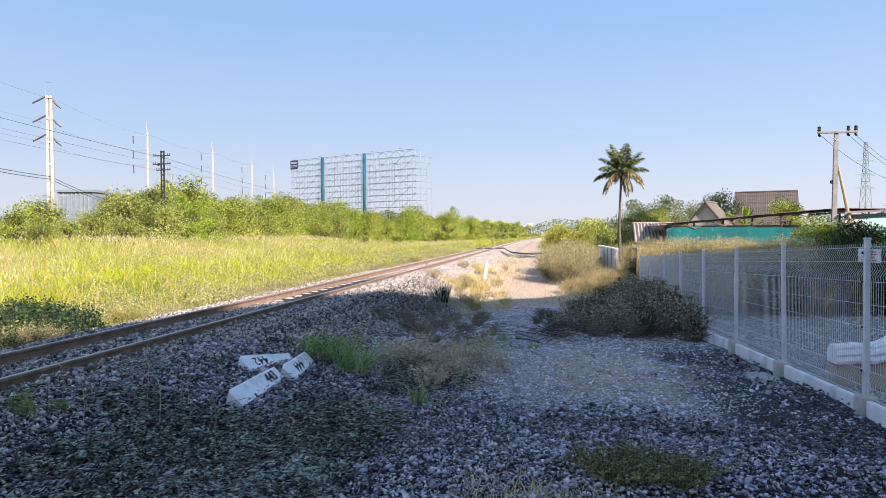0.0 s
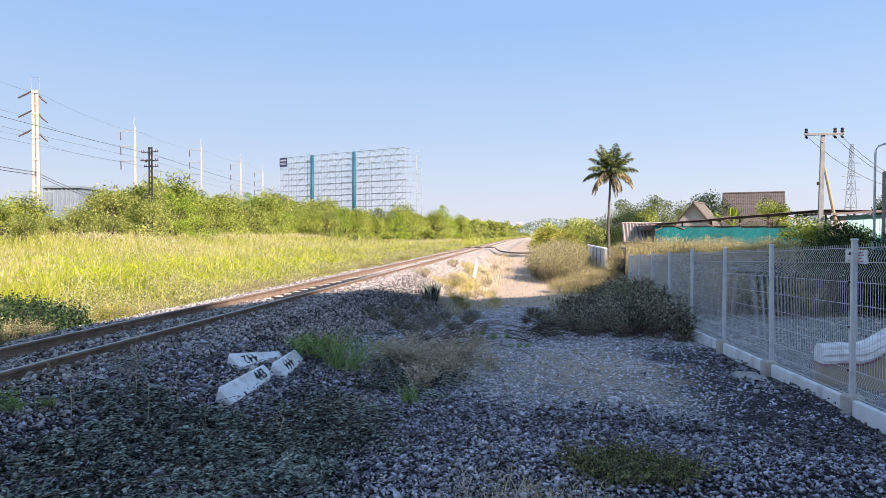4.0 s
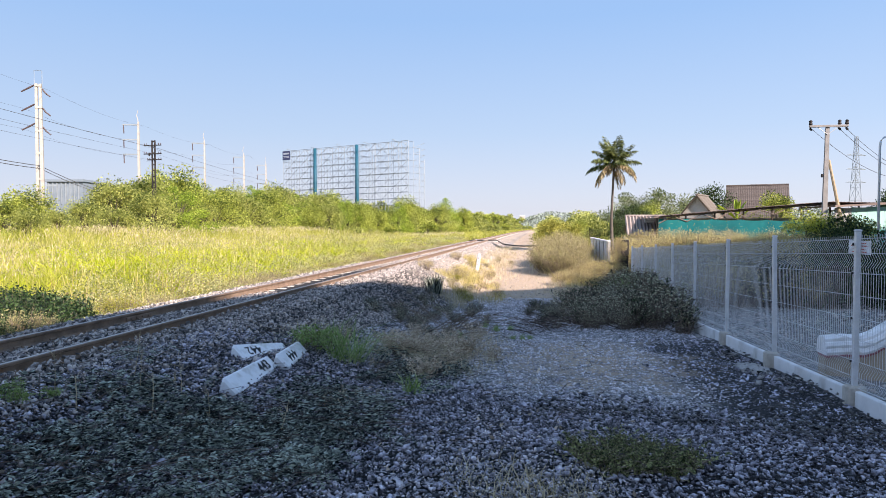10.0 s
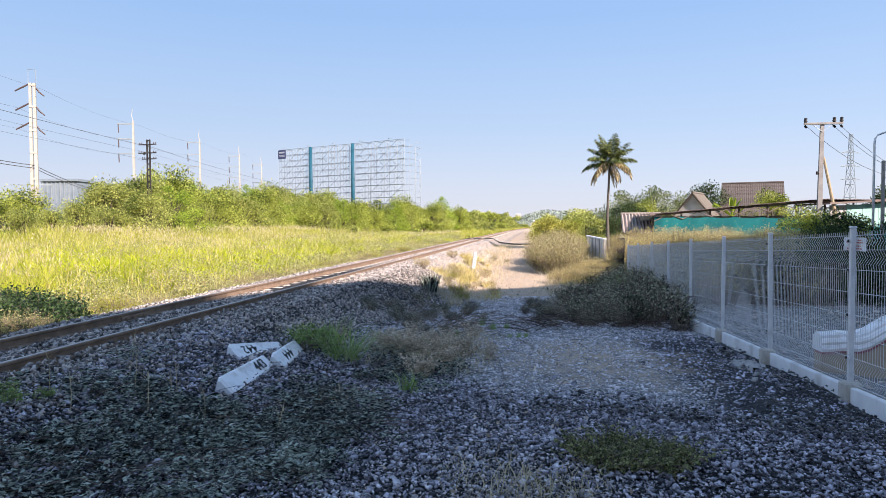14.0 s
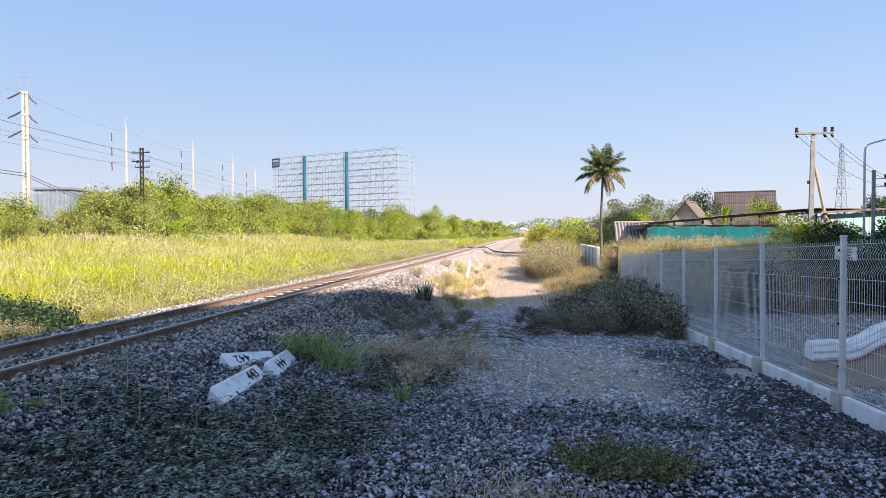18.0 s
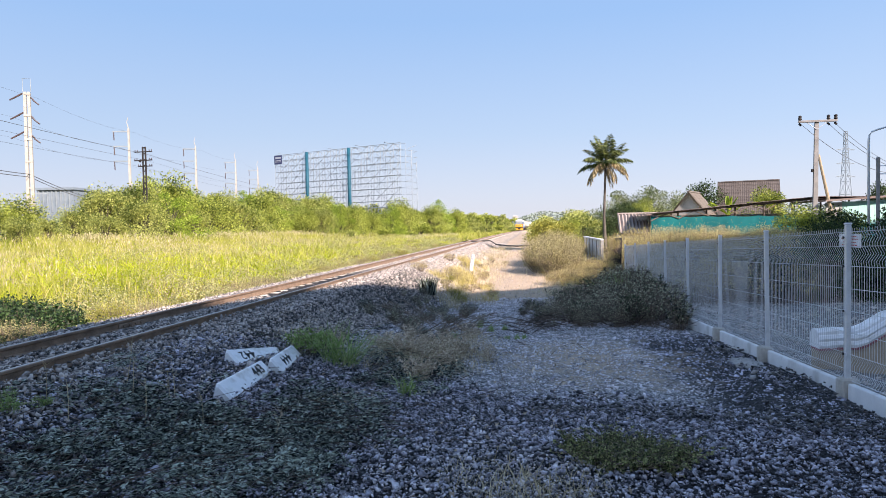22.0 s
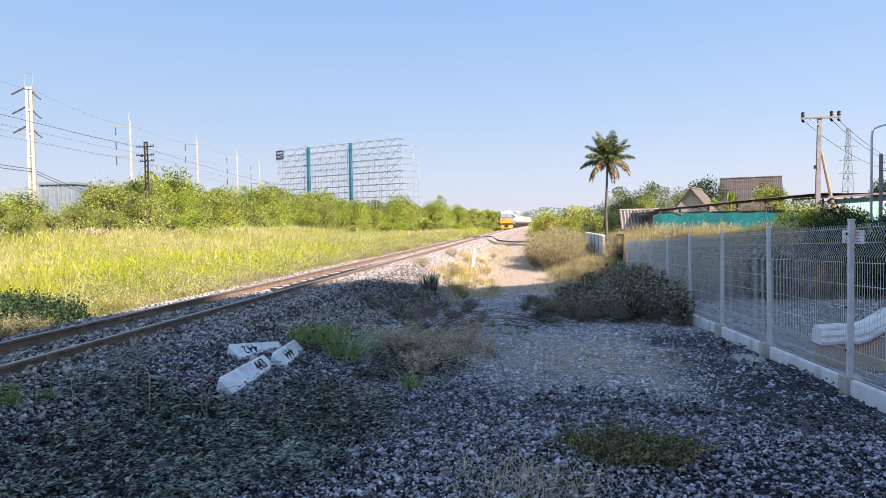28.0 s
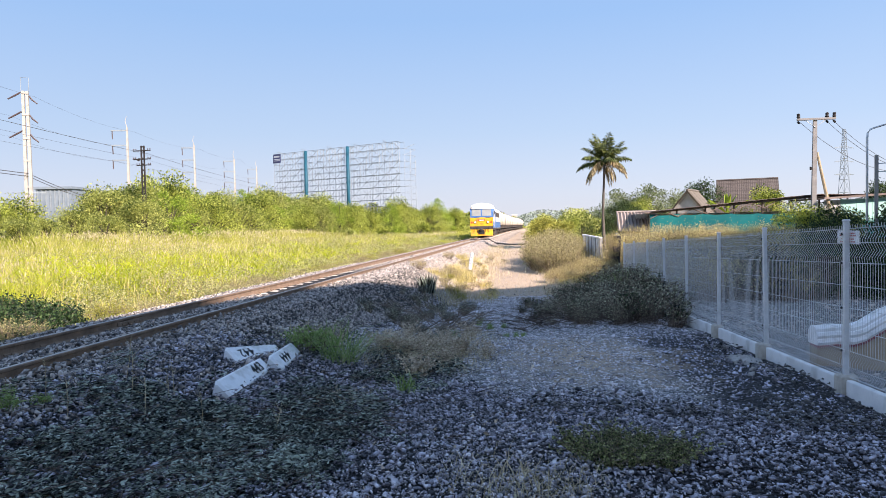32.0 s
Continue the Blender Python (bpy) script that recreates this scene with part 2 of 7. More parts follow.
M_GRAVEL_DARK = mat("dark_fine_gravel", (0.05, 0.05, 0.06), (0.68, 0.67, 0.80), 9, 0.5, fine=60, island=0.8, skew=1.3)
M_RUBBER = mat("black_hose", (0.03, 0.03, 0.03), (0.07, 0.065, 0.06), 3, 0.7)
M_BUILD = mat("plain_white_surface", (0.70, 0.70, 0.69), (0.80, 0.80, 0.79), 0.3, 0.9)
M_STEELSHED = mat("grey_blue_cladding", (0.15, 0.19, 0.23), (0.23, 0.27, 0.31), 0.5, 0.6)


# ---------------------------------------------------------------- mesh helpers
class Form:
    """Collects vertices and faces of one mesh."""

    def __init__(self):
        self.v, self.f = [], []

    def add(self, v, f):
        o = len(self.v)
        self.v += [tuple(p) for p in v]
        self.f += [tuple(i + o for i in q) for q in f]
        return self

    def box(self, c, s, m=None, cham=0.0):
        """A box, its upright edges and rims chamfered by cham."""
        x, y, z = s[0] / 2, s[1] / 2, s[2] / 2
        if not cham:
            v = [(i * x, j * y, k * z) for k in (-1, 1) for i, j in ((-1, -1), (1, -1), (1, 1), (-1, 1))]
            f = [(3, 2, 1, 0), (4, 5, 6, 7), (0, 1, 5, 4), (1, 2, 6, 5), (2, 3, 7, 6), (3, 0, 4, 7)]
        else:
            k = cham
            ring = lambda a, b, zz: [(-a + k, -b, zz), (a - k, -b, zz), (a, -b + k, zz), (a, b - k, zz), (a - k, b, zz), (-a + k, b, zz), (-a, b - k, zz), (-a, -b + k, zz)]
            v = ring(x - k, y - k, -z) + ring(x, y, -z + k) + ring(x, y, z - k) + ring(x - k, y - k, z)
            f = [tuple(range(7, -1, -1)), tuple(range(24, 32))]
            for r in range(3):
                f += [(r * 8 + i, r * 8 + (i + 1) % 8, r * 8 + 8 + (i + 1) % 8, r * 8 + 8 + i) for i in range(8)]
        m = m or Matrix()
        return self.add([m @ (Vector(p)) + Vector(c) for p in v], f)

    def tube(self, pts, radii, n=8, caps=True):
        """A round tube along points."""
        pts = [Vector(p) for p in pts]
        radii = radii if isinstance(radii, (list, tuple)) else [radii] * len(pts)
        v = []
        for i, p in enumerate(pts):
            d = (pts[min(i + 1, len(pts) - 1)] - pts[max(i - 1, 0)]).normalized()
            a = d.cross(Vector((0, 0, 1)) if abs(d.z) < 0.95 else Vector((1, 0, 0))).normalized()
            b = d.cross(a)
            v += [p + (a * math.cos(2 * math.pi * k / n) + b * math.sin(2 * math.pi * k / n)) * radii[i] for k in range(n)]
        f = [(i * n + k, i * n + (k + 1) % n, (i + 1) * n + (k + 1) % n, (i + 1) * n + k) for i in range(len(pts) - 1) for k in range(n)]
        if caps:
            f += [tuple(range(n - 1, -1, -1)), tuple(range((len(pts) - 1) * n, len(pts) * n))]
        return self.add(v, f)

    def loft(self, rings, caps=True):
        """Skins rings of equal count."""
        n = len(rings[0])
        v = [p for r in rings for p in r]
        f = [(i * n + k, i * n + (k + 1) % n, (i + 1) * n + (k + 1) % n, (i + 1) * n + k) for i in range(len(rings) - 1) for k in range(n)]
        if caps:
            f += [tuple(range(n - 1, -1, -1)), tuple(range((len(rings) - 1) * n, len(rings) * n))]
        return self.add(v, f)

    def mesh(self, name, material, smooth=False):
        me = bpy.data.meshes.new(name)
        me.from_pydata(self.v, [], self.f)
        me.materials.append(material)
        if smooth:
            me.shade_smooth()
        me.update()
        return me


def part(name, form, material, parent=None, label="", at=None, smooth=False):
    """Links one mesh as a part of a thing (or as a thing, without parent)."""
    me = form if isinstance(form, bpy.types.Mesh) else form.mesh(name, material, smooth)
    ob = new(name, me)
    if parent:
        ob.parent = parent
    if at is not None:
        ob.matrix_basis = at
    if label:
        tagged(ob, label)
    return ob


def thing(name, m, label, category, group="", kind=""):
    ob = new(name)
    ob.empty_display_size = 0.2
    ob.matrix_basis = m
    return tagged(ob, label, category, group, kind)


def soup(name, v, f, material, smooth=False):
    """A mesh from arrays; f is (n, 3) or (n, 4)."""
    me = bpy.data.meshes.new(name)
    k = f.shape[1]
    me.vertices.add(len(v))
    me.vertices.foreach_set("co", np.ascontiguousarray(v, dtype=np.float32).ravel())
    me.loops.add(f.size)
    me.loops.foreach_set("vertex_index", np.ascontiguousarray(f, dtype=np.int32).ravel())
    me.polygons.add(len(f))
    me.polygons.foreach_set("loop_start", np.arange(0, f.size, k, dtype=np.int32))
    me.materials.append(material)
    me.update(calc_edges=True)
    if smooth:
        me.shade_smooth()
    return me


rng = np.random.default_rng(7)


def unit(n):
    a = rng.normal(size=(n, 3))
    return a / np.linalg.norm(a, axis=1)[:, None]


def leaf_arrays(c, size, up=0.3, slim=0.5, axis=None):
    """Folded leaves at the points c: arrays of vertices and triangles."""
    n = len(c)
    size = np.broadcast_to(size, (n,))[:, None]
    d = unit(n) if axis is None else axis
    d = d + np.array([0, 0, up])
    d /= np.linalg.norm(d, axis=1)[:, None]
    s = np.cross(d, unit(n))
    s /= np.maximum(np.linalg.norm(s, axis=1)[:, None], 1e-6)
    nrm = np.cross(d, s)
    v = np.empty((n, 4, 3))
    v[:, 0] = c - d * size * 0.5
    v[:, 1] = c + s * size * slim * 0.5 + nrm * size * 0.08
    v[:, 2] = c + d * size * 0.5 - nrm * size * 0.1
    v[:, 3] = c - s * size * slim * 0.5 + nrm * size * 0.08
    f = np.array([[0, 1, 2], [0, 2, 3]])[None] + (np.arange(n) * 4)[:, None, None]
    return v.reshape(-1, 3), f.reshape(-1, 3)


def blade_arrays(base, height, width, lean, seed_dir=None):
    """Grass blades: bent tapered strips."""
    n = len(base)
    height, width, lean = [np.broadcast_to(a, (n,))[:, None] for a in (height, width, lean)]
    ang = rng.uniform(0, 2 * np.pi, n)
    d = np.stack([np.cos(ang), np.sin(ang), np.zeros(n)], 1)
    a2 = rng.uniform(0, 2 * np.pi, n)
    s = np.stack([np.cos(a2), np.sin(a2), np.zeros(n)], 1)
    up = np.array([0, 0, 1.0])
    mid = base + up * height * 0.55 + d * height * lean * 0.3
    tip = base + up * height * (1 - 0.35 * lean) + d * height * lean
    v = np.empty((n, 5, 3))
    v[:, 0], v[:, 1] = base - s * width * 0.5, base + s * width * 0.5
    v[:, 2], v[:, 3] = mid + s * width * 0.42, mid - s * width * 0.42
    v[:, 4] = tip
    f = np.array([[0, 1, 2], [0, 2, 3], [3, 2, 4]])[None] + (np.arange(n) * 5)[:, None, None]
    return v.reshape(-1, 3), f.reshape(-1, 3)


def merged(*pairs):
    vs, fs, o = [], [], 0
    for v, f in pairs:
        vs.append(v)
        fs.append(f + o)
        o += len(v)
    return np.concatenate(vs), np.concatenate(fs)


# ---------------------------------------------------------------- lie of the land
def smooth(a, b, x):
    t = np.clip((x - a) / (b - a), 0, 1)
    return t * t * (3 - 2 * t)


RAIL_R, RAIL_L, RAIL_TOP = -5.05, -6.115, 0.35
BALLAST_TOP = 0.20


def wob(x, y):
    return 0.035 * np.sin(1.3 * x + 0.4 * y) * np.cos(0.9 * y - 0.5 * x) + 0.02 * np.sin(3.1 * x + 1.0) * np.sin(2.7 * y + 2 * x) + 0.05 * np.sin(0.31 * x + 1.7) * np.sin(0.23 * y)


def bend(y):
    """How far the line has swung to the right by y: a wide curve that begins beyond the palm."""
    return np.clip(np.asarray(y, float) - 120, 0, None) ** 2 / 9800


def land(x, y):
    """Height of the ground."""
    x, y = np.asarray(x, float), np.asarray(y, float)
    x = x - bend(np.minimum(y, 700))
    right = -0.06 - 0.040 * np.clip(y, -30, 25) + 0.82 * smooth(27, 68, y)
    slope = 0.24 + 0.42 * smooth(9, 17, y)
    bank = BALLAST_TOP - np.clip(x + 4.25, 0, 50) * slope
    r = 0.5 * (right + bank + np.sqrt((right - bank) ** 2 + 0.015))
    r = np.minimum(r, np.where(x > -4.4, 9, BALLAST_TOP))
    left = np.maximum(BALLAST_TOP - np.clip(-7.0 - x, 0, 50) * 0.5, -0.45)
    z = np.where(x > -5.6, np.minimum(r, BALLAST_TOP + 0.02), left)
    flat = 1 - np.exp(-((x + 5.58) / 1.7) ** 4)
    fade = 1 / (1 + ((np.abs(x) + np.abs(y)) / 120) ** 2)
    return z + wob(x, y) * (1 - np.exp(-((x + 5.58) / 1.7) ** 4)) * fade * np.where(np.abs(x + 5.58) < 1.4, 0, 1)


# ---------------------------------------------------------------- ground
def axis(*runs):
    out = []
    for a, b, step in runs:
        out += list(np.arange(a, b, step))
    return np.array(out + [runs[-1][1]])


def build_ground():
    xs = axis((-2500, -400, 150), (-400, -60, 20), (-60, -14, 2.0), (-14, -8, 0.4), (-8, 6, 0.12), (6, 20, 0.7), (20, 80, 5), (80, 400, 30), (400, 2500, 150))
    ys = axis((-300, -40, 20), (-40, -4, 2), (-4, 2, 0.3), (2, 14, 0.12), (14, 45, 0.25), (45, 90, 0.8), (90, 300, 6), (300, 900, 40), (900, 4000, 200))
    X, Y = np.meshgrid(xs, ys, indexing="ij")
    Z = land(X, Y)
    near = np.exp(-((X / 9) ** 2)) * smooth(-6, 0, Y) * (1 - smooth(40, 60, Y))
    Z = Z + near * (rng.random(X.shape) - 0.5) * 0.018
    v = np.stack([X, Y, Z], -1).reshape(-1, 3)
    nx, ny = X.shape
    i, j = np.meshgrid(np.arange(nx - 1), np.arange(ny - 1), indexing="ij")
    a = (i * ny + j).ravel()
    f = np.stack([a, a + ny, a + ny + 1, a + 1], 1)
    m = bpy.data.materials.new("ground")
    m.use_nodes = True
    nt = m.node_tree
    n, l = nt.nodes, nt.links
    p = n["Principled BSDF"]
    p.inputs["Roughness"].default_value = 0.95
    p.inputs["Specular IOR Level"].default_value = 0.15
    tc = n.new("ShaderNodeTexCoord")

    def noise_node(scale, detail=6, rough=0.6):
        t = n.new("ShaderNodeTexNoise")
        t.inputs["Scale"].default_value, t.inputs["Detail"].default_value, t.inputs["Roughness"].default_value = scale, detail, rough
        l.new(tc.outputs["Object"], t.inputs["Vector"])
        return t.outputs["Fac"]

    def mixc(fac, a, b):
        x = n.new("ShaderNodeMix")
        x.data_type = "RGBA"
        l.new(fac, x.inputs[0])
        for k, c in ((6, a), (7, b)):
            if isinstance(c, tuple):
                x.inputs[k].default_value = (*c, 1)
            else:
                l.new(c, x.inputs[k])
        return x.outputs[2]

    def ramp(src, lo, hi):
        r = n.new("ShaderNodeMapRange")
        r.inputs["From Min"].default_value, r.inputs["From Max"].default_value = lo, hi
        l.new(src, r.inputs["Value"])
        return r.outputs[0]

    vor = n.new("ShaderNodeTexVoronoi")
    vor.inputs["Scale"].default_value = 26
    l.new(tc.outputs["Object"], vor.inputs["Vector"])
    peb = mixc(ramp(vor.outputs["Color"], 0.1, 0.9), (0.11, 0.11, 0.112), (0.70, 0.68, 0.66))
    grey = mixc(ramp(noise_node(35), 0.35, 0.65), (0.03, 0.031, 0.033), peb)
    sand = mixc(ramp(noise_node(6), 0.35, 0.65), (0.36, 0.25, 0.16), (0.56, 0.42, 0.285))
    sand = mixc(ramp(noise_node(40), 0.42, 0.62), sand, (0.40, 0.34, 0.28))
    dirt = mixc(ramp(noise_node(1.5), 0.35, 0.65), (0.16, 0.13, 0.06), (0.27, 0.24, 0.09))
    att = n.new("ShaderNodeAttribute")
    att.attribute_name = "sand"
    at2 = n.new("ShaderNodeAttribute")
    at2.attribute_name = "field"
    wig = n.new("ShaderNodeMath")
    wig.operation = "MULTIPLY_ADD"
    l.new(noise_node(2.2), wig.inputs[0])
    wig.inputs[1].default_value = 0.9
    l.new(att.outputs["Fac"], wig.inputs[2])
    # near-black tone that paints the shade in the gaps between stones
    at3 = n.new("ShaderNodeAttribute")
    at3.attribute_name = "gap_shade"
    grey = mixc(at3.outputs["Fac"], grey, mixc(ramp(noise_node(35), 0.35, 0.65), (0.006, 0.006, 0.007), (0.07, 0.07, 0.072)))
    col = mixc(ramp(wig.outputs[0], 0.62, 1.15), grey, sand)
    col = mixc(at2.outputs["Fac"], col, dirt)
    l.new(col, p.inputs["Base Color"])
    bp = n.new("ShaderNodeBump")
    bp.inputs["Strength"].default_value, bp.inputs["Distance"].default_value = 0.6, 0.03
    l.new(vor.outputs["Distance"], bp.inputs["Height"])
    l.new(bp.outputs[0], p.inputs["Normal"])
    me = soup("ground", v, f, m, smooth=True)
    x, y = v[:, 0], v[:, 1]
    patch = np.exp(-(((x - 0.9) / 1.7) ** 2 + ((y - 10.6) / 3.0) ** 2)) * 0.6
    far = smooth(20.5, 26, y) * (1 - smooth(2.2, 3.6, x)) * smooth(-3.6, -2.2, x)
    s = np.maximum(np.maximum(patch, far), 0.42 * smooth(16, 26, y) * (1 - smooth(2.2, 3.6, x)) * smooth(-8, -7.4, x))
    fld = np.clip(np.maximum(1 - smooth(-8.6, -7.8, x), smooth(3.8, 4.6, x) * smooth(22, 30, y)), 0, 1)
    fld = np.maximum(fld, smooth(200, 500, np.abs(y)))
    # where gap shade is painted: heap, ballast and the strip by the fence
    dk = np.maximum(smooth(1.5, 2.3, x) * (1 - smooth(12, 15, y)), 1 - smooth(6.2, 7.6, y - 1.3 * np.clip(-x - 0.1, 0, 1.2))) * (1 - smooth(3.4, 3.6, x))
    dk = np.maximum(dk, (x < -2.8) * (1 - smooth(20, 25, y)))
    for name, val in (("sand", s), ("field", fld), ("gap_shade", dk)):
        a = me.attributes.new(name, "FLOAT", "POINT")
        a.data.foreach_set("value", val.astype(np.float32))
    ob = new("ground", me)
    return tagged(ob, "stony sloping ground with gravel, sandy path and field soil", "ground", kind="structure")


build_ground()


# ---------------------------------------------------------------- railway
def rail_profile(x):
    """Half-inch-true outline of a flat-bottom rail, 0.14 m high, about x."""
    h = [(0.062, 0.0), (0.062, 0.010), (0.012, 0.030), (0.009, 0.098), (0.032, 0.110), (0.034, 0.134), (0.026, 0.140)]
    pts = [(x + a, b) for a, b in h] + [(x - a, b) for a, b in reversed(h)]
    return pts


def build_track():
    tr = thing("railway_track", pose(0, 0, 0), "straight single metre-gauge railway track on grey ballast", "railway track", kind="structure")
    y0 = -30
    for x in (RAIL_R, RAIL_L):
        prof = rail_profile(x)
        base = RAIL_TOP - 0.14
        ys = [y0, 0, 20, 60, 120] + [120 + 15 * i for i in range(1, 36)]
        fo = Form().loft([[(a + float(bend(y)), y, base + b) for a, b in prof] for y in ys])
        r = part("rail", fo, M_RAILSIDE, tr, "rust-brown steel rail with a worn bright head")
        top = Form().loft([[(x + a + float(bend(y)), y, RAIL_TOP + h) for a, h in ((-0.024, 0.001), (0.024, 0.001), (0.024, 0.003), (-0.024, 0.003))] for y in ys])
        part("running_surface", top, M_RAILTOP, r, "polished running surface of the rail")
        for yj in (12.7, 24.7, 36.7, 9.2):
            if (x == RAIL_R) == (yj != 9.2):
                j = Form()
                for s in (-1, 1):
                    j.box((x + s * 0.028, yj, base + 0.06), (0.022, 0.62, 0.062), cham=0.006)
                    for k in range(4):
                        j.tube([(x + s * 0.036, yj - 0.22 + 0.147 * k, base + 0.06), (x + s * 0.058, yj - 0.22 + 0.147 * k, base + 0.06)], 0.014, 6)
                part("fishplate", j, M_RAILSIDE, r)
    sl = Form().loft([[(a, -0.12, -0.12), (a, 0.12, -0.12), (a, 0.095, h), (a, -0.095, h)] for a, h in ((-0.98, -0.015), (-0.95, 0.0), (-0.4, 0.0), (-0.2, -0.03), (0.2, -0.03), (0.4, 0.0), (0.95, 0.0), (0.98, -0.015))])
    sm = sl.mesh("sleeper", M_SLEEPER)
    cl = Form()
    for sx in (-1, 1):
        for s in (-1, 1):
            xx = sx * 0.5325 + s * 0.09
            cl.tube([(xx, -0.05, 0.005), (xx - s * 0.035, -0.05, 0.035), (xx - s * 0.035, 0.05, 0.035), (xx, 0.05, 0.02)], 0.012, 5)
    cm = cl.mesh("rail_clip", M_RAILSIDE)
    cx = (RAIL_R + RAIL_L) / 2
    for i in range(300):
        y = -4 + 0.6 * i
        o = part("sleeper", sm, None, tr, at=pose(cx + float(bend(y)) + rng.normal() * 0.01, y + rng.normal() * 0.015, RAIL_TOP - 0.140, 0, 0, rng.normal() * 0.6))
        if 2 < y < 40:
            part("rail_clip", cm, None, o)


build_track()

OCT = (np.array([[1, 0, 0], [0, 1, 0], [-1, 0, 0], [0, -1, 0], [0, 0, 1], [0, 0, -1.0]]), np.array([[0, 1, 4], [1, 2, 4], [2, 3, 4], [3, 0, 4], [1, 0, 5], [2, 1, 5], [3, 2, 5], [0, 3, 5]]))

TET = (np.array([[1, 1, 1], [1, -1, -1], [-1, 1, -1], [-1, -1, 1]]) * 0.9, np.array([[0, 1, 2], [0, 3, 1], [0, 2, 3], [1, 3, 2]]))


def hull_templates(k, n):
    """Angular lumps: convex hulls of a few random points, triangulated."""
    out = []
    for _ in range(k):
        q = unit(n) * rng.uniform(0.75, 1.1, (n, 1))
        q = np.clip(q * 1.25, -0.92, 0.92)
        bm = bmesh.new()
        for p in q:
            bm.verts.new(p)
        r = bmesh.ops.convex_hull(bm, input=bm.verts)
        loose = [e for e in set(r["geom_interior"] + r["geom_unused"]) if isinstance(e, bmesh.types.BMVert)]
        bmesh.ops.delete(bm, geom=loose, context="VERTS")
        bmesh.ops.triangulate(bm, faces=bm.faces)
        bm.normal_update()
        bm.verts.index_update()
        out.append((np.array([p.co[:] for p in bm.verts]), np.array([[w.index for w in g.verts] for g in bm.faces])))
        bm.free()
    return out


HULLS, CHIPS = hull_templates(16, 10), hull_templates(10, 7)


def stone_arrays(c, size, tpl, flat=0.56, tilt=0.3):
    """Broken stones at the points c, lying roughly on their broad sides. tpl: one template or a list to pick from."""
    size = np.broadcast_to(size, (len(c),))
    if isinstance(tpl, list):
        pick = rng.integers(0, len(tpl), len(c))
        return merged(*[stone_arrays(c[pick == i], size[pick == i], t, flat, tilt) for i, t in enumerate(tpl) if (pick == i).any()])
    tv, tf = tpl
    n, k = len(c), len(tv)
    v = tv[None] * rng.uniform(0.7, 1.3, (n, 1, 3)) * np.array([1.15, 0.95, flat]) * size[:, None, None]
    for axes, ang in (((0, 1), rng.uniform(0, 2 * np.pi, n)), ((1, 2), rng.normal(size=n) * tilt), ((0, 2), rng.normal(size=n) * tilt), ((0, 1), rng.uniform(0, 2 * np.pi, n))):
        i, j = axes
        co, si = np.cos(ang)[:, None], np.sin(ang)[:, None]
        v[:, :, i], v[:, :, j] = v[:, :, i] * co - v[:, :, j] * si, v[:, :, i] * si + v[:, :, j] * co
    v += c[:, None]
    f = tf[None] + (np.arange(n) * k)[:, None, None]
    return v.reshape(-1, 3), f.reshape(-1, 3)


def scatter(n, x0, x1, y0, y1, keep=None):
    x, y = rng.uniform(x0, x1, n), rng.uniform(y0, y1, n)
    if keep is not None:
        ok = rng.random(n) < keep(x, y)
        x, y = x[ok], y[ok]
    return x, y


def on_land(x, y, dz=0.0):
    return np.stack([x, y, land(x, y) + dz], 1)


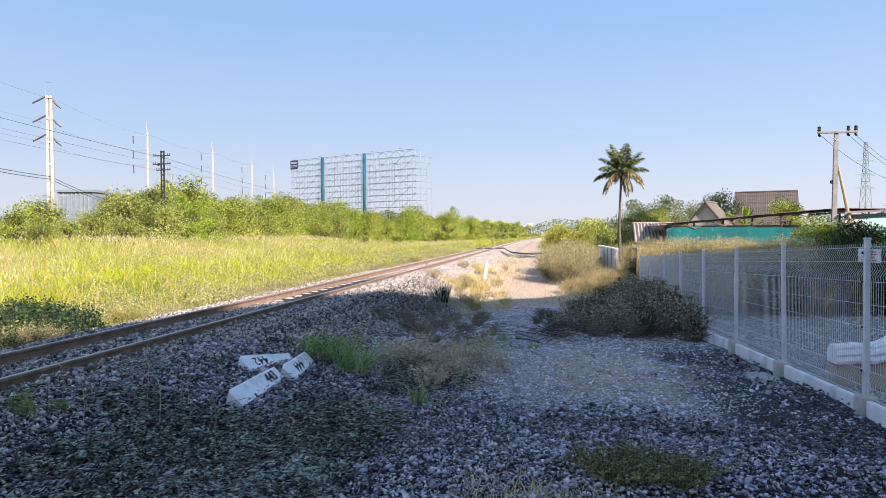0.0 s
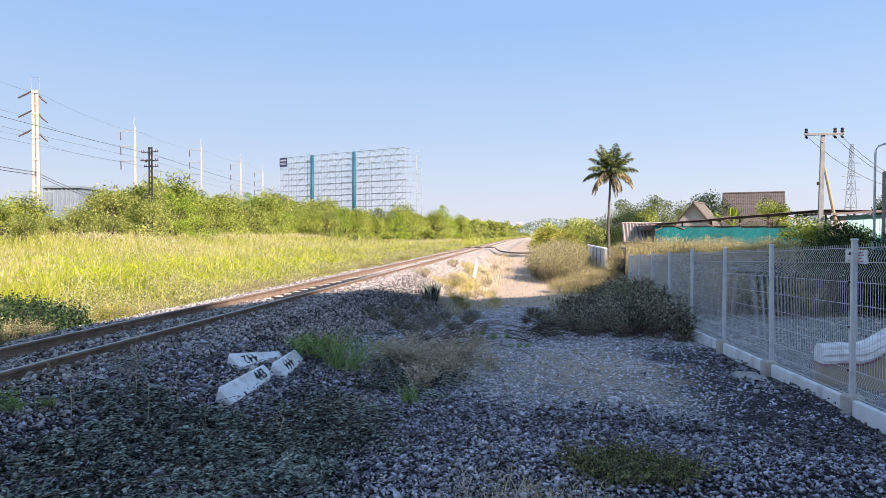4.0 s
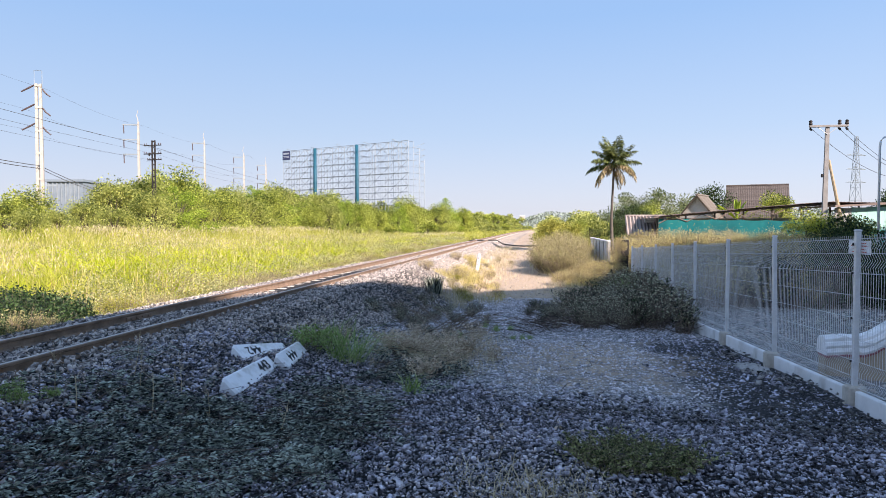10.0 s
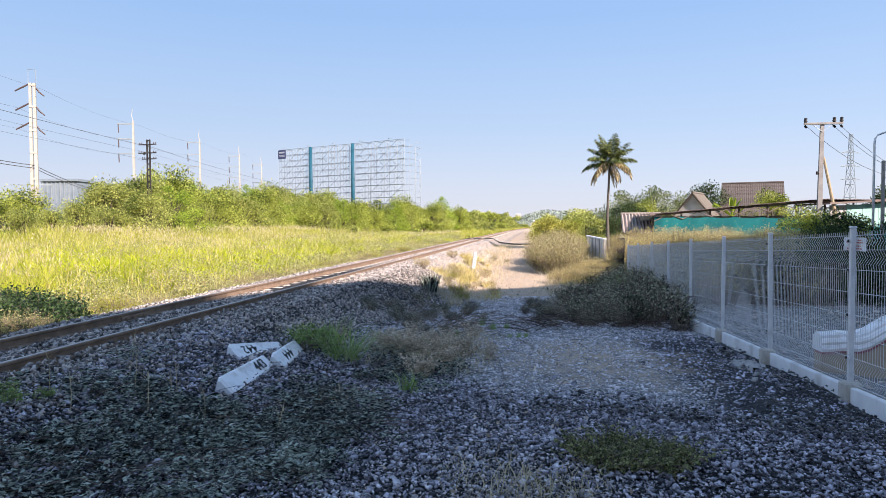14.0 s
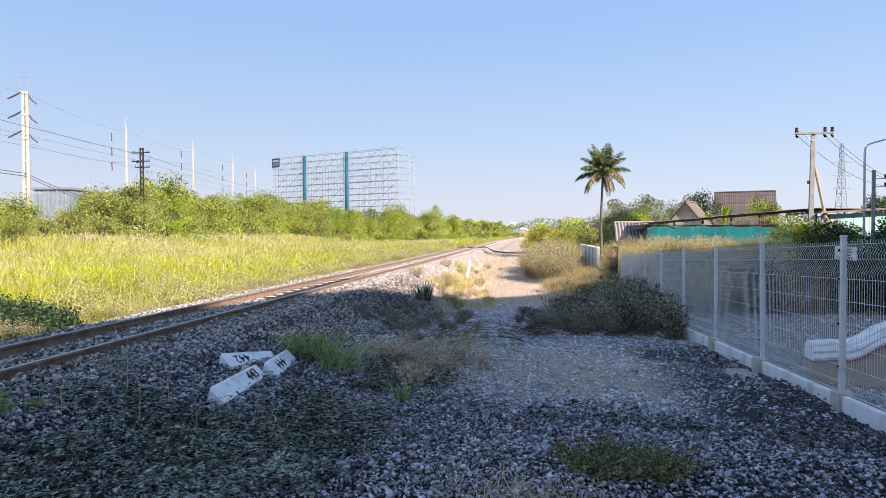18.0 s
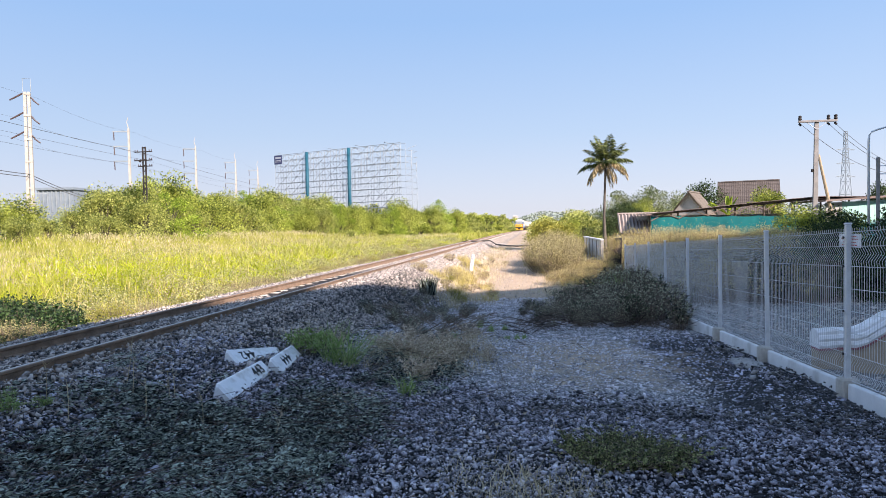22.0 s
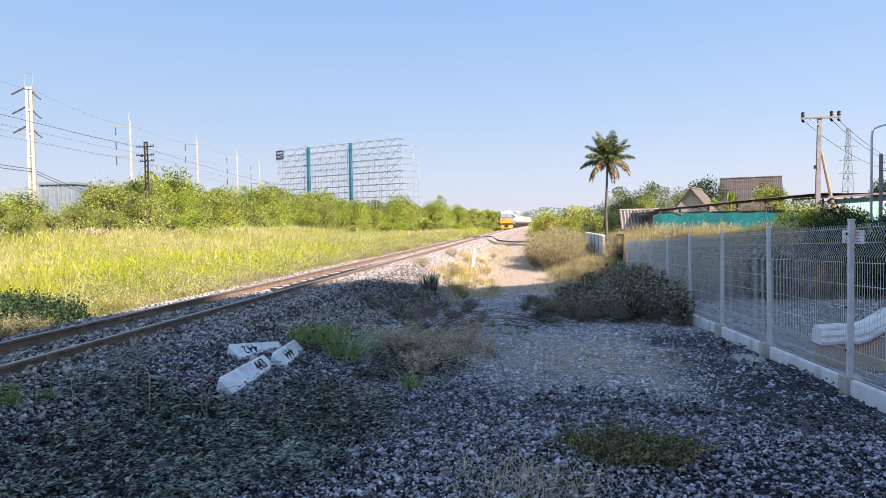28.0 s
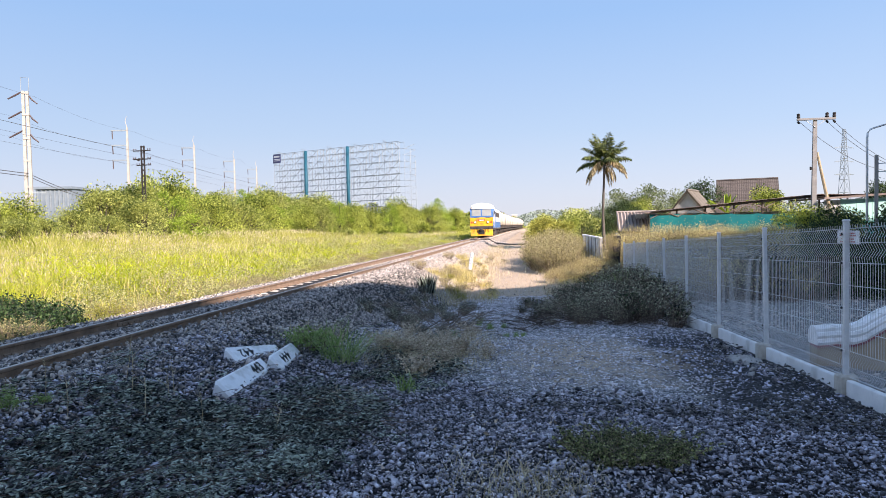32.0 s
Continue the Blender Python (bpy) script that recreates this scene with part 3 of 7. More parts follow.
def build_stones():
    # coarse stone at the front of the heap
    def heap(x, y):
        edge = 6.85 + 0.3 * np.sin(x * 1.9) + 1.3 * np.clip(-x - 0.1, 0, 1.2) - 0.3 * np.clip(x - 1.4, 0, 4)
        return np.clip(1.1 - 1.12 * smooth(edge - 0.3, edge + 0.9, y), 0.0, 1)

    lifted = lambda x, y, lo, hi: on_land(x, y) + np.stack([x * 0, x * 0, rng.uniform(lo, hi, len(x))], 1)
    x, y = scatter(60000, -4.6, 3.35, 2.4, 10.5, heap)
    a = stone_arrays(lifted(x, y, 0.0, 0.05), 0.0148 * np.exp(rng.normal(size=len(x)) * 0.35), HULLS)
    x, y = scatter(34000, -4.6, 3.35, 2.4, 10.8, heap)
    b = stone_arrays(lifted(x, y, 0.005, 0.035), 0.0095 * np.exp(rng.normal(size=len(x)) * 0.3), CHIPS)
    tagged(new("coarse_gravel", soup("coarse_gravel", *merged(a, b), M_STONE)), "heap of dark grey angular crushed stone on the ground", "gravel", kind="stuff")
    # almost black stones in ridges along the far side of the heap and by the footing
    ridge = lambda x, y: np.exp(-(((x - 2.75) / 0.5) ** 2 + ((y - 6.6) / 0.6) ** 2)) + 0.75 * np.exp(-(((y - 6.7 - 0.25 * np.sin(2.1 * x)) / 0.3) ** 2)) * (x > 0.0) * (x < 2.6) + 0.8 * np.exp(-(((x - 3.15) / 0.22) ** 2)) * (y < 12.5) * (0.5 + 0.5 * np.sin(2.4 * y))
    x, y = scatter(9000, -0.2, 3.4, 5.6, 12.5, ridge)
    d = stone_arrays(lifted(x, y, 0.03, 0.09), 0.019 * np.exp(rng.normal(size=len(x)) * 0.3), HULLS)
    tagged(new("dark_damp_stones", soup("dark_damp_stones", *d, M_STONE_BLACK)), "ridges of almost black stones on the gravel", "gravel", kind="stuff")
    # ballast shoulder and cribs
    x, y = scatter(58000, -7.5, -3.0, 3.0, 26, lambda x, y: np.where(x > -3.9, 0.6 * (y > 9) + 0.3, 1.0) * np.where(y > 15, 0.7, 1))
    ok = (np.abs(x - RAIL_R) > 0.09) & (np.abs(x - RAIL_L) > 0.09)
    x, y = x[ok], y[ok]
    lift = np.where(np.abs(x + 5.58) < 0.5, np.where(y < 13.5, 0.03, -0.03), 0.014 + 0.02 * rng.random(len(x)) + 0.06 * np.exp(-((np.abs(x + 5.58) - 0.53) / 0.28) ** 2))
    a = stone_arrays(on_land(x, y) + np.stack([x * 0, x * 0, lift], 1), 0.0195 * np.exp(rng.normal(size=len(x)) * 0.33), HULLS, 0.7, 0.6)
    x, y = scatter(26000, -7.5, -2.6, 26, 75)
    ok = (np.abs(x - RAIL_R) > 0.12) & (np.abs(x - RAIL_L) > 0.12)
    b = stone_arrays(on_land(x[ok], y[ok], 0.0), 0.035 * np.exp(rng.normal(size=ok.sum()) * 0.3), OCT)
    tagged(new("track_ballast", soup("track_ballast", *merged(a, b), M_STONE_WARM)), "grey crushed-stone ballast under and beside the rails", "ballast", kind="stuff")
    # fine gravel over the path and the yard behind the fence
    x, y = scatter(84000, -3.2, 3.4, 5.6, 25, lambda x, y: 1 - 0.4 * np.exp(-(((x - 0.9) / 1.5) ** 2 + ((y - 10.6) / 2.6) ** 2)))
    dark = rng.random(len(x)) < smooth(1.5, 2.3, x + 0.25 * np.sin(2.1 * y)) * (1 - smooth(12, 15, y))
    a = stone_arrays(on_land(x[~dark], y[~dark], 0.0), 0.0115 * np.exp(rng.normal(size=(~dark).sum()) * 0.45), TET)
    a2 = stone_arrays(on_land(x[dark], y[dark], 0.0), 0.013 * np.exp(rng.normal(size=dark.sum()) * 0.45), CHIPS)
    x, y = scatter(9000, -3.0, 2.2, 23, 60, lambda x, y: np.clip(0.35 + 0.8 * np.sin(0.9 * x + 1.0) * np.sin(0.35 * y + x), 0.05, 1))
    strewn = stone_arrays(on_land(x, y, 0.0), 0.022 * np.exp(rng.normal(size=len(x)) * 0.4), OCT)
    tagged(new("path_stones", soup("path_stones", *strewn, M_STONE_WARM)), "small stones strewn over the sunlit sandy path", "gravel", kind="stuff")
    x, y = scatter(14000, 3.6, 13, 7, 26)
    yard = stone_arrays(on_land(x, y, 0.0), 0.026 * np.exp(rng.normal(size=len(x)) * 0.4), OCT)
    tagged(new("yard_gravel", soup("yard_gravel", *yard, M_STONE_WARM)), "dusty grey gravel over the yard behind the fence", "gravel", kind="stuff")
    x, y = scatter(20000, -2.4, 2.4, 2.6, 6.6, lambda x, y: np.exp(-(((x + 0.4) / 1.1) ** 2 + ((y - 4.3) / 1.2) ** 2)))
    c = stone_arrays(on_land(x, y, 0.045), 0.011 * np.exp(rng.normal(size=len(x)) * 0.4), CHIPS)
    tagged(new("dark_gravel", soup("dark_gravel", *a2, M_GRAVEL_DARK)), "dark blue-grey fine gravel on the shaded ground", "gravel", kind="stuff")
    tagged(new("fine_gravel", soup("fine_gravel", *merged(a, c), M_GRAVEL)), "fine grey gravel strewn over the path and yard", "gravel", kind="stuff")


build_stones()


# ---------------------------------------------------------------- unseen shade caster behind the camera
def build_shading_block():
    """A tall unseen block added at the viewer's back; its shade lies over the foreground."""
    c = Vector((-0.6, 25.3, 0.35)) + Vector((0.74, -0.672, 0)) * ((20 - 0.35) / 0.63)
    a, e = c - Vector((0.376, 0.927, 0)) * 75, c + Vector((0.78, 0.63, 0)) * 70
    f = Form()
    ring = lambda z: [(p.x, p.y, z) for p in (a, c, e, e + a - c)][::-1]
    f.loft([ring(-2), ring(20)])
    tagged(part("building_behind", f, M_BUILD), "unseen tall white block added behind the viewer to cast shade", "building", kind="structure")


build_shading_block()


# ---------------------------------------------------------------- fence
FX, FY0, FSTEP, FSLOPE = 3.5, 7.77, 2.48, -0.040


def fence_top(y):
    return 1.585 + FSLOPE * (y - FY0)


def build_fence():
    fe = thing("mesh_fence", pose(FX, FY0, 0), "galvanised welded-mesh fence on a pale concrete plinth", "fence")
    post = Form().box((0, 0, 0.83), (0.055, 0.055, 1.86), cham=0.006)
    pm = post.mesh("post", M_GALV)
    cap = Form().box((0, 0, 1.772), (0.068, 0.068, 0.026), cham=0.008).mesh("post_cap", M_GALV)
    clip = Form().box((-0.034, 0, 0), (0.014, 0.085, 0.035), cham=0.004).mesh("clamp", M_GALV)
    bolt = Form().tube([(-0.039, 0, 0), (-0.052, 0, 0)], 0.016, 6).mesh("bolt", M_IRON)
    block = Form().box((0.0, 0, -0.13), (0.2, 0.17, 0.32), cham=0.02).mesh("footing_block", M_FOOTING)
    w, drop = FSTEP - 0.07, FSLOPE * FSTEP
    # one panel: its origin is at the post before it, at beam height
    up = Form()
    prof = [(0.0, 0.03), (0.035, 0.085), (0.0, 0.14), (0.0, 0.2), (0.035, 0.26), (0.0, 0.32), (0.0, 1.30), (-0.01, 1.36), (0.04, 1.44), (0.0, 1.52), (0.0, 1.56), (0.03, 1.62), (0.0, 1.68), (0.0, 1.72)]
    n = 45
    for i in range(n + 1):
        y = 0.05 + (w - 0.03) * i / n
        up.tube([(a, y, b + drop * y / FSTEP) for a, b in prof], 0.0028, 4, caps=False)
    um = up.mesh("upright_wire_mesh", M_GALV)
    hz = Form()
    for b in (0.03, 0.14, 0.32, 0.56, 0.80, 1.05, 1.30, 1.52, 1.68):
        hz.tube([(0.005, 0.035, b + drop * 0.035 / FSTEP), (0.005, w + 0.03, b + drop * (w + 0.03) / FSTEP)], 0.0036, 4)
    hm = hz.mesh("cross_wire_mesh", M_GALV)
    bf = Form().loft([[(sx, y, z0 + drop * y / FSTEP) for sx, z0 in ((-0.035, -0.32), (0.035, -0.32), (0.035, -0.012), (0.025, 0.0), (-0.025, 0.0), (-0.035, -0.012))] for y in (0.09, 0.6, 1.2, 1.8, FSTEP - 0.09)])
    bm_ = bf.mesh("plinth_beam", M_CONC)
    for k in range(-1, 8):
        y, z = k * FSTEP, FSLOPE * k * FSTEP - 0.165
        p = part("post", pm, None, fe, at=pose(0, y, z - 0.0, rng.normal() * 0.4, rng.normal() * 0.4, 0))
        part("post_cap", cap, None, p)
        for h in (0.32, 0.80, 1.30, 1.62):
            part("clamp", clip, None, p, at=pose(0, 0, h))
            part("bolt", bolt, None, p, at=pose(0, 0, h))
        part("footing_block", block, None, fe, at=pose(-0.02 + rng.normal() * 0.015, y, z + 0.02, 0, 0, rng.normal() * 4))
        if k == 7:
            continue
        part("plinth_beam", bm_, None, fe, at=pose(0, y, z + 0.0))
        pa = thing("mesh_panel", pose(0.0, y, z), "", "")
        pa.parent = fe
        part("upright_wire_mesh", um, None, pa)
        part("cross_wire_mesh", hm, None, pa)
    # notice on the post
    s = part("sign_plate", Form().box((0.05, 0.06, 1.42), (0.006, 0.5, 0.15), cham=0.002), M_WHITE, fe, "small white notice with faded red lines")
    bars = Form()
    for i, (zz, ww) in enumerate(((1.465, 0.22), (1.437, 0.26), (1.40, 0.2), (1.37, 0.24))):
        bars.box((0.044, 0.06, zz), (0.003, ww * 1.4, 0.012))
    part("writing", bars, mat("faded_red", (0.45, 0.08, 0.07), (0.55, 0.16, 0.14), 8, 0.7), s)


build_fence()


# ---------------------------------------------------------------- poles and wires
def sag(a, b, drop, n=10):
    a, b = Vector(a), Vector(b)
    return [a.lerp(b, i / n) - Vector((0, 0, 4 * drop * (i / n) * (1 - i / n))) for i in range(n + 1)]


def build_pylons():
    """A row of tall concrete power poles; the first is a twin mast with long polymer insulators."""
    spots = [(-71.59, 85.23, 22.4), (-77.98, 118.67, 22.4), (-79.84, 147.74, 22.5), (-80.69, 170.84, 21.6), (-88.33, 203.12, 22.4)]
    x, y, h = spots[0]
    g = float(land(x, y))
    tw = thing("twin_power_pole", pose(x, y, g, 0, 0, 25), "tall pale concrete twin power pole with curved insulators", "power pole")
    H = h - g
    for s in (-1, 1):
        part("mast", Form().loft([[(s * (0.32 - 0.06 * t) + a * (0.22 - 0.05 * t), b * (0.26 - 0.09 * t), H * t) for a, b in ((-1, -1), (1, -1), (1, 1), (-1, 1))] for t in (0, 0.5, 1)]), M_POLE, tw)
    for z in (H - 0.3, H - 6.8, H - 13.8, H - 3.4, H - 10):
        part("spacer", Form().box((0, 0, z), (0.9, 0.5, 0.28)), M_POLE, tw)
    part("peak_bracket", Form().tube([(-0.5, 0, H), (-0.5, 0, H + 1.9), (0.5, 0, H + 1.9), (0.5, 0, H)], 0.05, 5), M_LATTICE, tw)
    for i in range(3):
        z = H - 0.2 - 2.75 * i
        for pts in ([(-0.5, 0, z), (-1.2, 0, z - 0.45), (-2.2, 0, z - 1.05)], [(0.5, 0, z - 0.5), (0.85, 0, z - 1.05), (1.5, 0, z - 1.6)]):
            part("insulator", Form().tube(pts, [0.11, 0.13, 0.10], 6), M_INSUL, tw)
    part("lower_arm", Form().box((0, 0, H - 14.6), (4.2, 0.12, 0.14)), M_LATTICE, tw)
    for x, y, h in spots[1:]:
        g = float(land(x, y))
        H = h - g
        p = thing("power_pole", pose(x, y, g, 0, 0, 14), "tall slim concrete power pole with three one-sided arms", "power pole", "power poles in a row")
        part("mast", Form().loft([[(a * (0.27 - 0.12 * t), b * (0.27 - 0.12 * t), H * t) for a, b in ((-1, -1), (1, -1), (1, 1), (-1, 1))] for t in (0, 1)]), M_POLE, p)
        part("peak", Form().tube([(0, 0, H), (-0.3, 0, H + 1.2), (0.0, 0, H + 2.3)], [0.09, 0.06, 0.04], 5), M_POLE, p)
        for i in range(3):
            z = H - 0.6 - 2.9 * i
            a = part("arm", Form().box((-1.5, 0, z), (3.0, 0.2, 0.24)), M_LATTICE, p)
            part("insulator", Form().tube([(-2.8, 0, z), (-2.75, 0, z - 1.7)], 0.10, 6), M_INSUL, a)
    # lattice tower far off on the other side
    x, y, g = 97.1, 217.6, -1.2
    lt = thing("lattice_tower", pose(x, y, g, 0, 0, 20), "grey steel lattice transmission tower behind trees", "transmission tower")
    H = 30.5
    legs = Form()
    wid = lambda z: 1.7 * (1 - z / H) ** 1.2 + 0.4
    zs = [0, 6, 11, 15, 18.5, 21.5, 24, 26.5, 28.5, 30.5]
    for sx, sy in ((-1, -1), (1, -1), (1, 1), (-1, 1)):
        part("leg", Form().tube([(sx * wid(z) / 2 * 1.6, sy * wid(z) / 2 * 1.6, z) for z in zs], 0.11, 4), M_LATTICE, lt)
    for z0, z1 in zip(zs, zs[1:]):
        a, b = wid(z0) * 0.8, wid(z1) * 0.8
        c0 = [(-a, -a, z0), (a, -a, z0), (a, a, z0), (-a, a, z0)]
        c1 = [(-b, -b, z1), (b, -b, z1), (b, b, z1), (-b, b, z1)]
        for i in range(4):
            for p0, p1 in ((c0[i], c1[(i + 1) % 4]), (c0[(i + 1) % 4], c1[i]), (c1[i], c1[(i + 1) % 4])):
                part("brace", Form().tube([p0, p1], 0.06, 4), M_LATTICE, lt)
    for z in (16.5, 20.5, 24.8):
        part("cross_arm", Form().tube([(-3.6, 0, z), (0, 0, z + 0.6), (3.6, 0, z)], [0.07, 0.1, 0.07], 4).tube([(-3.6, 0, z), (3.6, 0, z)], 0.08, 4), M_LATTICE, lt)


def build_telegraph_pole():
    x, y = -36.0, 57.1
    g = float(land(x, y))
    t = thing("telegraph_pole", pose(x, y, g, 0, 0, -6), "black telegraph pole of two upright rails with three crossarms", "telegraph pole")
    H = 9.86 - g
    for s in (-1, 1):
        part("upright", Form().box((s * 0.15, 0, H / 2), (0.11, 0.14, H), cham=0.015), M_IRON, t)
    for i in range(9):
        part("packing_block", Form().box((0, 0, H - 0.1 - 0.55 * i), (0.17, 0.1, 0.12)), M_IRON, t)
    for i, (z, a, b) in enumerate(((H - 0.48, -0.96, 0.94), (H - 1.28, -1.02, 0.94), (H - 1.84, -0.64, 0.94))):
        arm = part("crossarm", Form().box(((a + b) / 2, -0.1, z), (b - a, 0.07, 0.09), cham=0.01), M_IRON, t)
        for xx in (a + 0.06, a + 0.3, b - 0.3, b - 0.06):
            part("insulator", Form().tube([(xx, -0.1, z + 0.04), (xx, -0.1, z + 0.13), (xx, -0.1, z + 0.19)], [0.02, 0.045, 0.03], 6), M_INSUL, arm)
    part("junction_box", Form().tube([(-0.42, -0.15, H - 1.36), (-0.22, -0.15, H - 1.24)], [0.14, 0.1], 8), M_IRON, t)
    for i, (z, dx) in enumerate(((H - 0.8, 0.6), (H - 1.28, 0.2), (H - 1.8, -0.6))):
        a = Vector((-36.0 + dx, 57.0, g + z))
        part("line_wire", Form().tube(sag((-31.6 + dx, 25.0, g + z - 0.1 - 0.05 * i), a, 0.12) + sag(a, (-43.5 + dx, 118.0, g + z - 0.2), 0.5)[1:], 0.016 if i == 0 else 0.009, 4), M_WIRE)
        tagged(scene.collection.objects[-1], "dark sagging overhead telegraph wire", "wire", "telegraph wires")


def build_far_wires():
    """Cables between the tall poles."""
    pts = [(-71.6, 85.2), (-78.0, 118.7), (-79.8, 147.7), (-80.7, 170.8), (-88.3, 203.1)]
    for z, dx in ((19.0, -2.6), (16.0, -2.6), (21.5, 1.5)):
        line = sag((-66 + dx, 50, z + 1.2), (pts[0][0] + dx, pts[0][1], z), 0.6)
        for a, b in zip(pts, pts[1:]):
            line += sag((a[0] + dx, a[1], z), (b[0] + dx, b[1], z), 0.7)[1:]
        tagged(part("power_line", Form().tube(line, 0.012, 4), M_WIRE), "thin overhead power cable between the concrete poles", "cable", "power cables")
    for k, z in enumerate((10.6, 10.2)):
        line = sag((-62, 50, z + 0.8), (-71.6, 85.2, z), 0.5) + sag((-71.6, 85.2, z), (-78, 118.7, z - 3.5), 0.8)[1:]
        tagged(part("power_line", Form().tube(line, 0.05, 4), M_WIRE), "thick bundled cable low on the power poles", "cable", "power cables")


def build_utility_pole():
    x, y = 15.3, 37.85
    g = float(land(x, y))
    H = 7.0 - g
    p = thing("utility_pole", pose(x, y, g, 0, 0.9, -7), "grey concrete utility pole with crossarm and a leaning strut", "utility pole")
    part("mast", Form().loft([[(a * (0.135 - 0.045 * t), b * (0.12 - 0.035 * t), H * t) for a, b in ((-1, -1), (1, -1), (1, 1), (-1, 1))] for t in (0, 0.5, 1)]), M_POLE_GREY, p)
    part("strut", Form().tube([(0.12, -0.02, H - 1.75), (1.35, -0.3, 0.0)], [0.07, 0.11], 8), mat("timber_strut", (0.30, 0.23, 0.14), (0.45, 0.36, 0.24), 3, 0.9), p, "tan leaning strut")
    arm = part("crossarm", Form().box((0.03, -0.1, H + 0.05), (1.9, 0.11, 0.12), cham=0.012), M_POLE_GREY, p)
    part("brace", Form().tube([(-0.5, -0.1, H), (0, -0.1, H - 0.4), (0.5, -0.1, H)], 0.018, 5), M_GALV, p)
    for xx in (-0.84, 0.55, 0.9):
        part("insulator", Form().tube([(xx, -0.1, H + 0.1), (xx, -0.1, H + 0.16), (xx, -0.1, H + 0.24), (xx, -0.1, H + 0.34), (xx, -0.1, H + 0.38)], [0.05, 0.10, 0.075, 0.09, 0.03], 8), M_IRON, arm)
        part("insulator", Form().tube([(xx, 0.0, H - 0.06), (xx + 0.1, 0.1, H - 0.12)], 0.06, 6), M_IRON, arm)
    part("switch_box", Form().box((-0.17, 0, H - 2.6), (0.1, 0.14, 0.18), cham=0.02), M_IRON, p)
    for xx in (-0.84, 0.55, 0.9):
        line = sag((x + xx + 0.05, y, 7.05), (x + 12 + xx, y + 13, 4.9), 0.7)
        tagged(part("service_wire", Form().tube(line, 0.016, 4), M_WIRE), "overhead wire sagging from the utility pole", "wire", "wires from the pole")
    # lamp post with a gooseneck, and a smaller pole beside it
    lx, ly = 12.5, 26.2
    g = float(land(lx, ly))
    l = thing("street_lamp", pose(lx, ly, g, 0, 0, -20), "thin galvanised street lamp with a bent gooseneck arm", "street lamp")
    H = 4.95 - g
    neck = [(0, 0, 0), (0, 0, H - 0.35), (0.02, 0, H - 0.15), (0.1, 0, H - 0.03), (0.25, 0, H + 0.03), (0.9, 0, H + 0.2), (1.7, 0, H + 0.38)]
    part("mast", Form().tube(neck, [0.05, 0.04, 0.036, 0.034, 0.032, 0.03, 0.028], 8), M_GALV, l, smooth=True)
    part("lamp_head", Form().loft([[(1.65 + a, b * w, H + 0.38 + 0.2 * a + c * w) for b, c in ((-0.07, 0), (0, 0.05), (0.07, 0), (0, -0.03))] for a, w in ((0, 0.6), (0.1, 1), (0.4, 1), (0.5, 0.3))]), M_GALV, l)
    sx, sy = 13.95, 28.5
    g = float(land(sx, sy))
    s = thing("service_pole", pose(sx, sy, g, 0, 0, -20), "short concrete service pole with two small brackets", "utility pole")
    H = 4.18 - g
    part("mast", Form().box((0, 0, H / 2), (0.13, 0.13, H), cham=0.015), M_POLE_GREY, s)
    for z in (H - 0.35, H - 0.68):
        b = part("bracket", Form().tube([(0, 0, z), (0.55, 0, z), (0.55, 0, z + 0.12)], 0.02, 5), M_GALV, s)
        part("insulator", Form().tube([(0.4, 0, z + 0.02), (0.4, 0, z + 0.16)], 0.05, 6), M_IRON, b)


build_pylons()
build_telegraph_pole()
build_far_wires()
build_utility_pole()


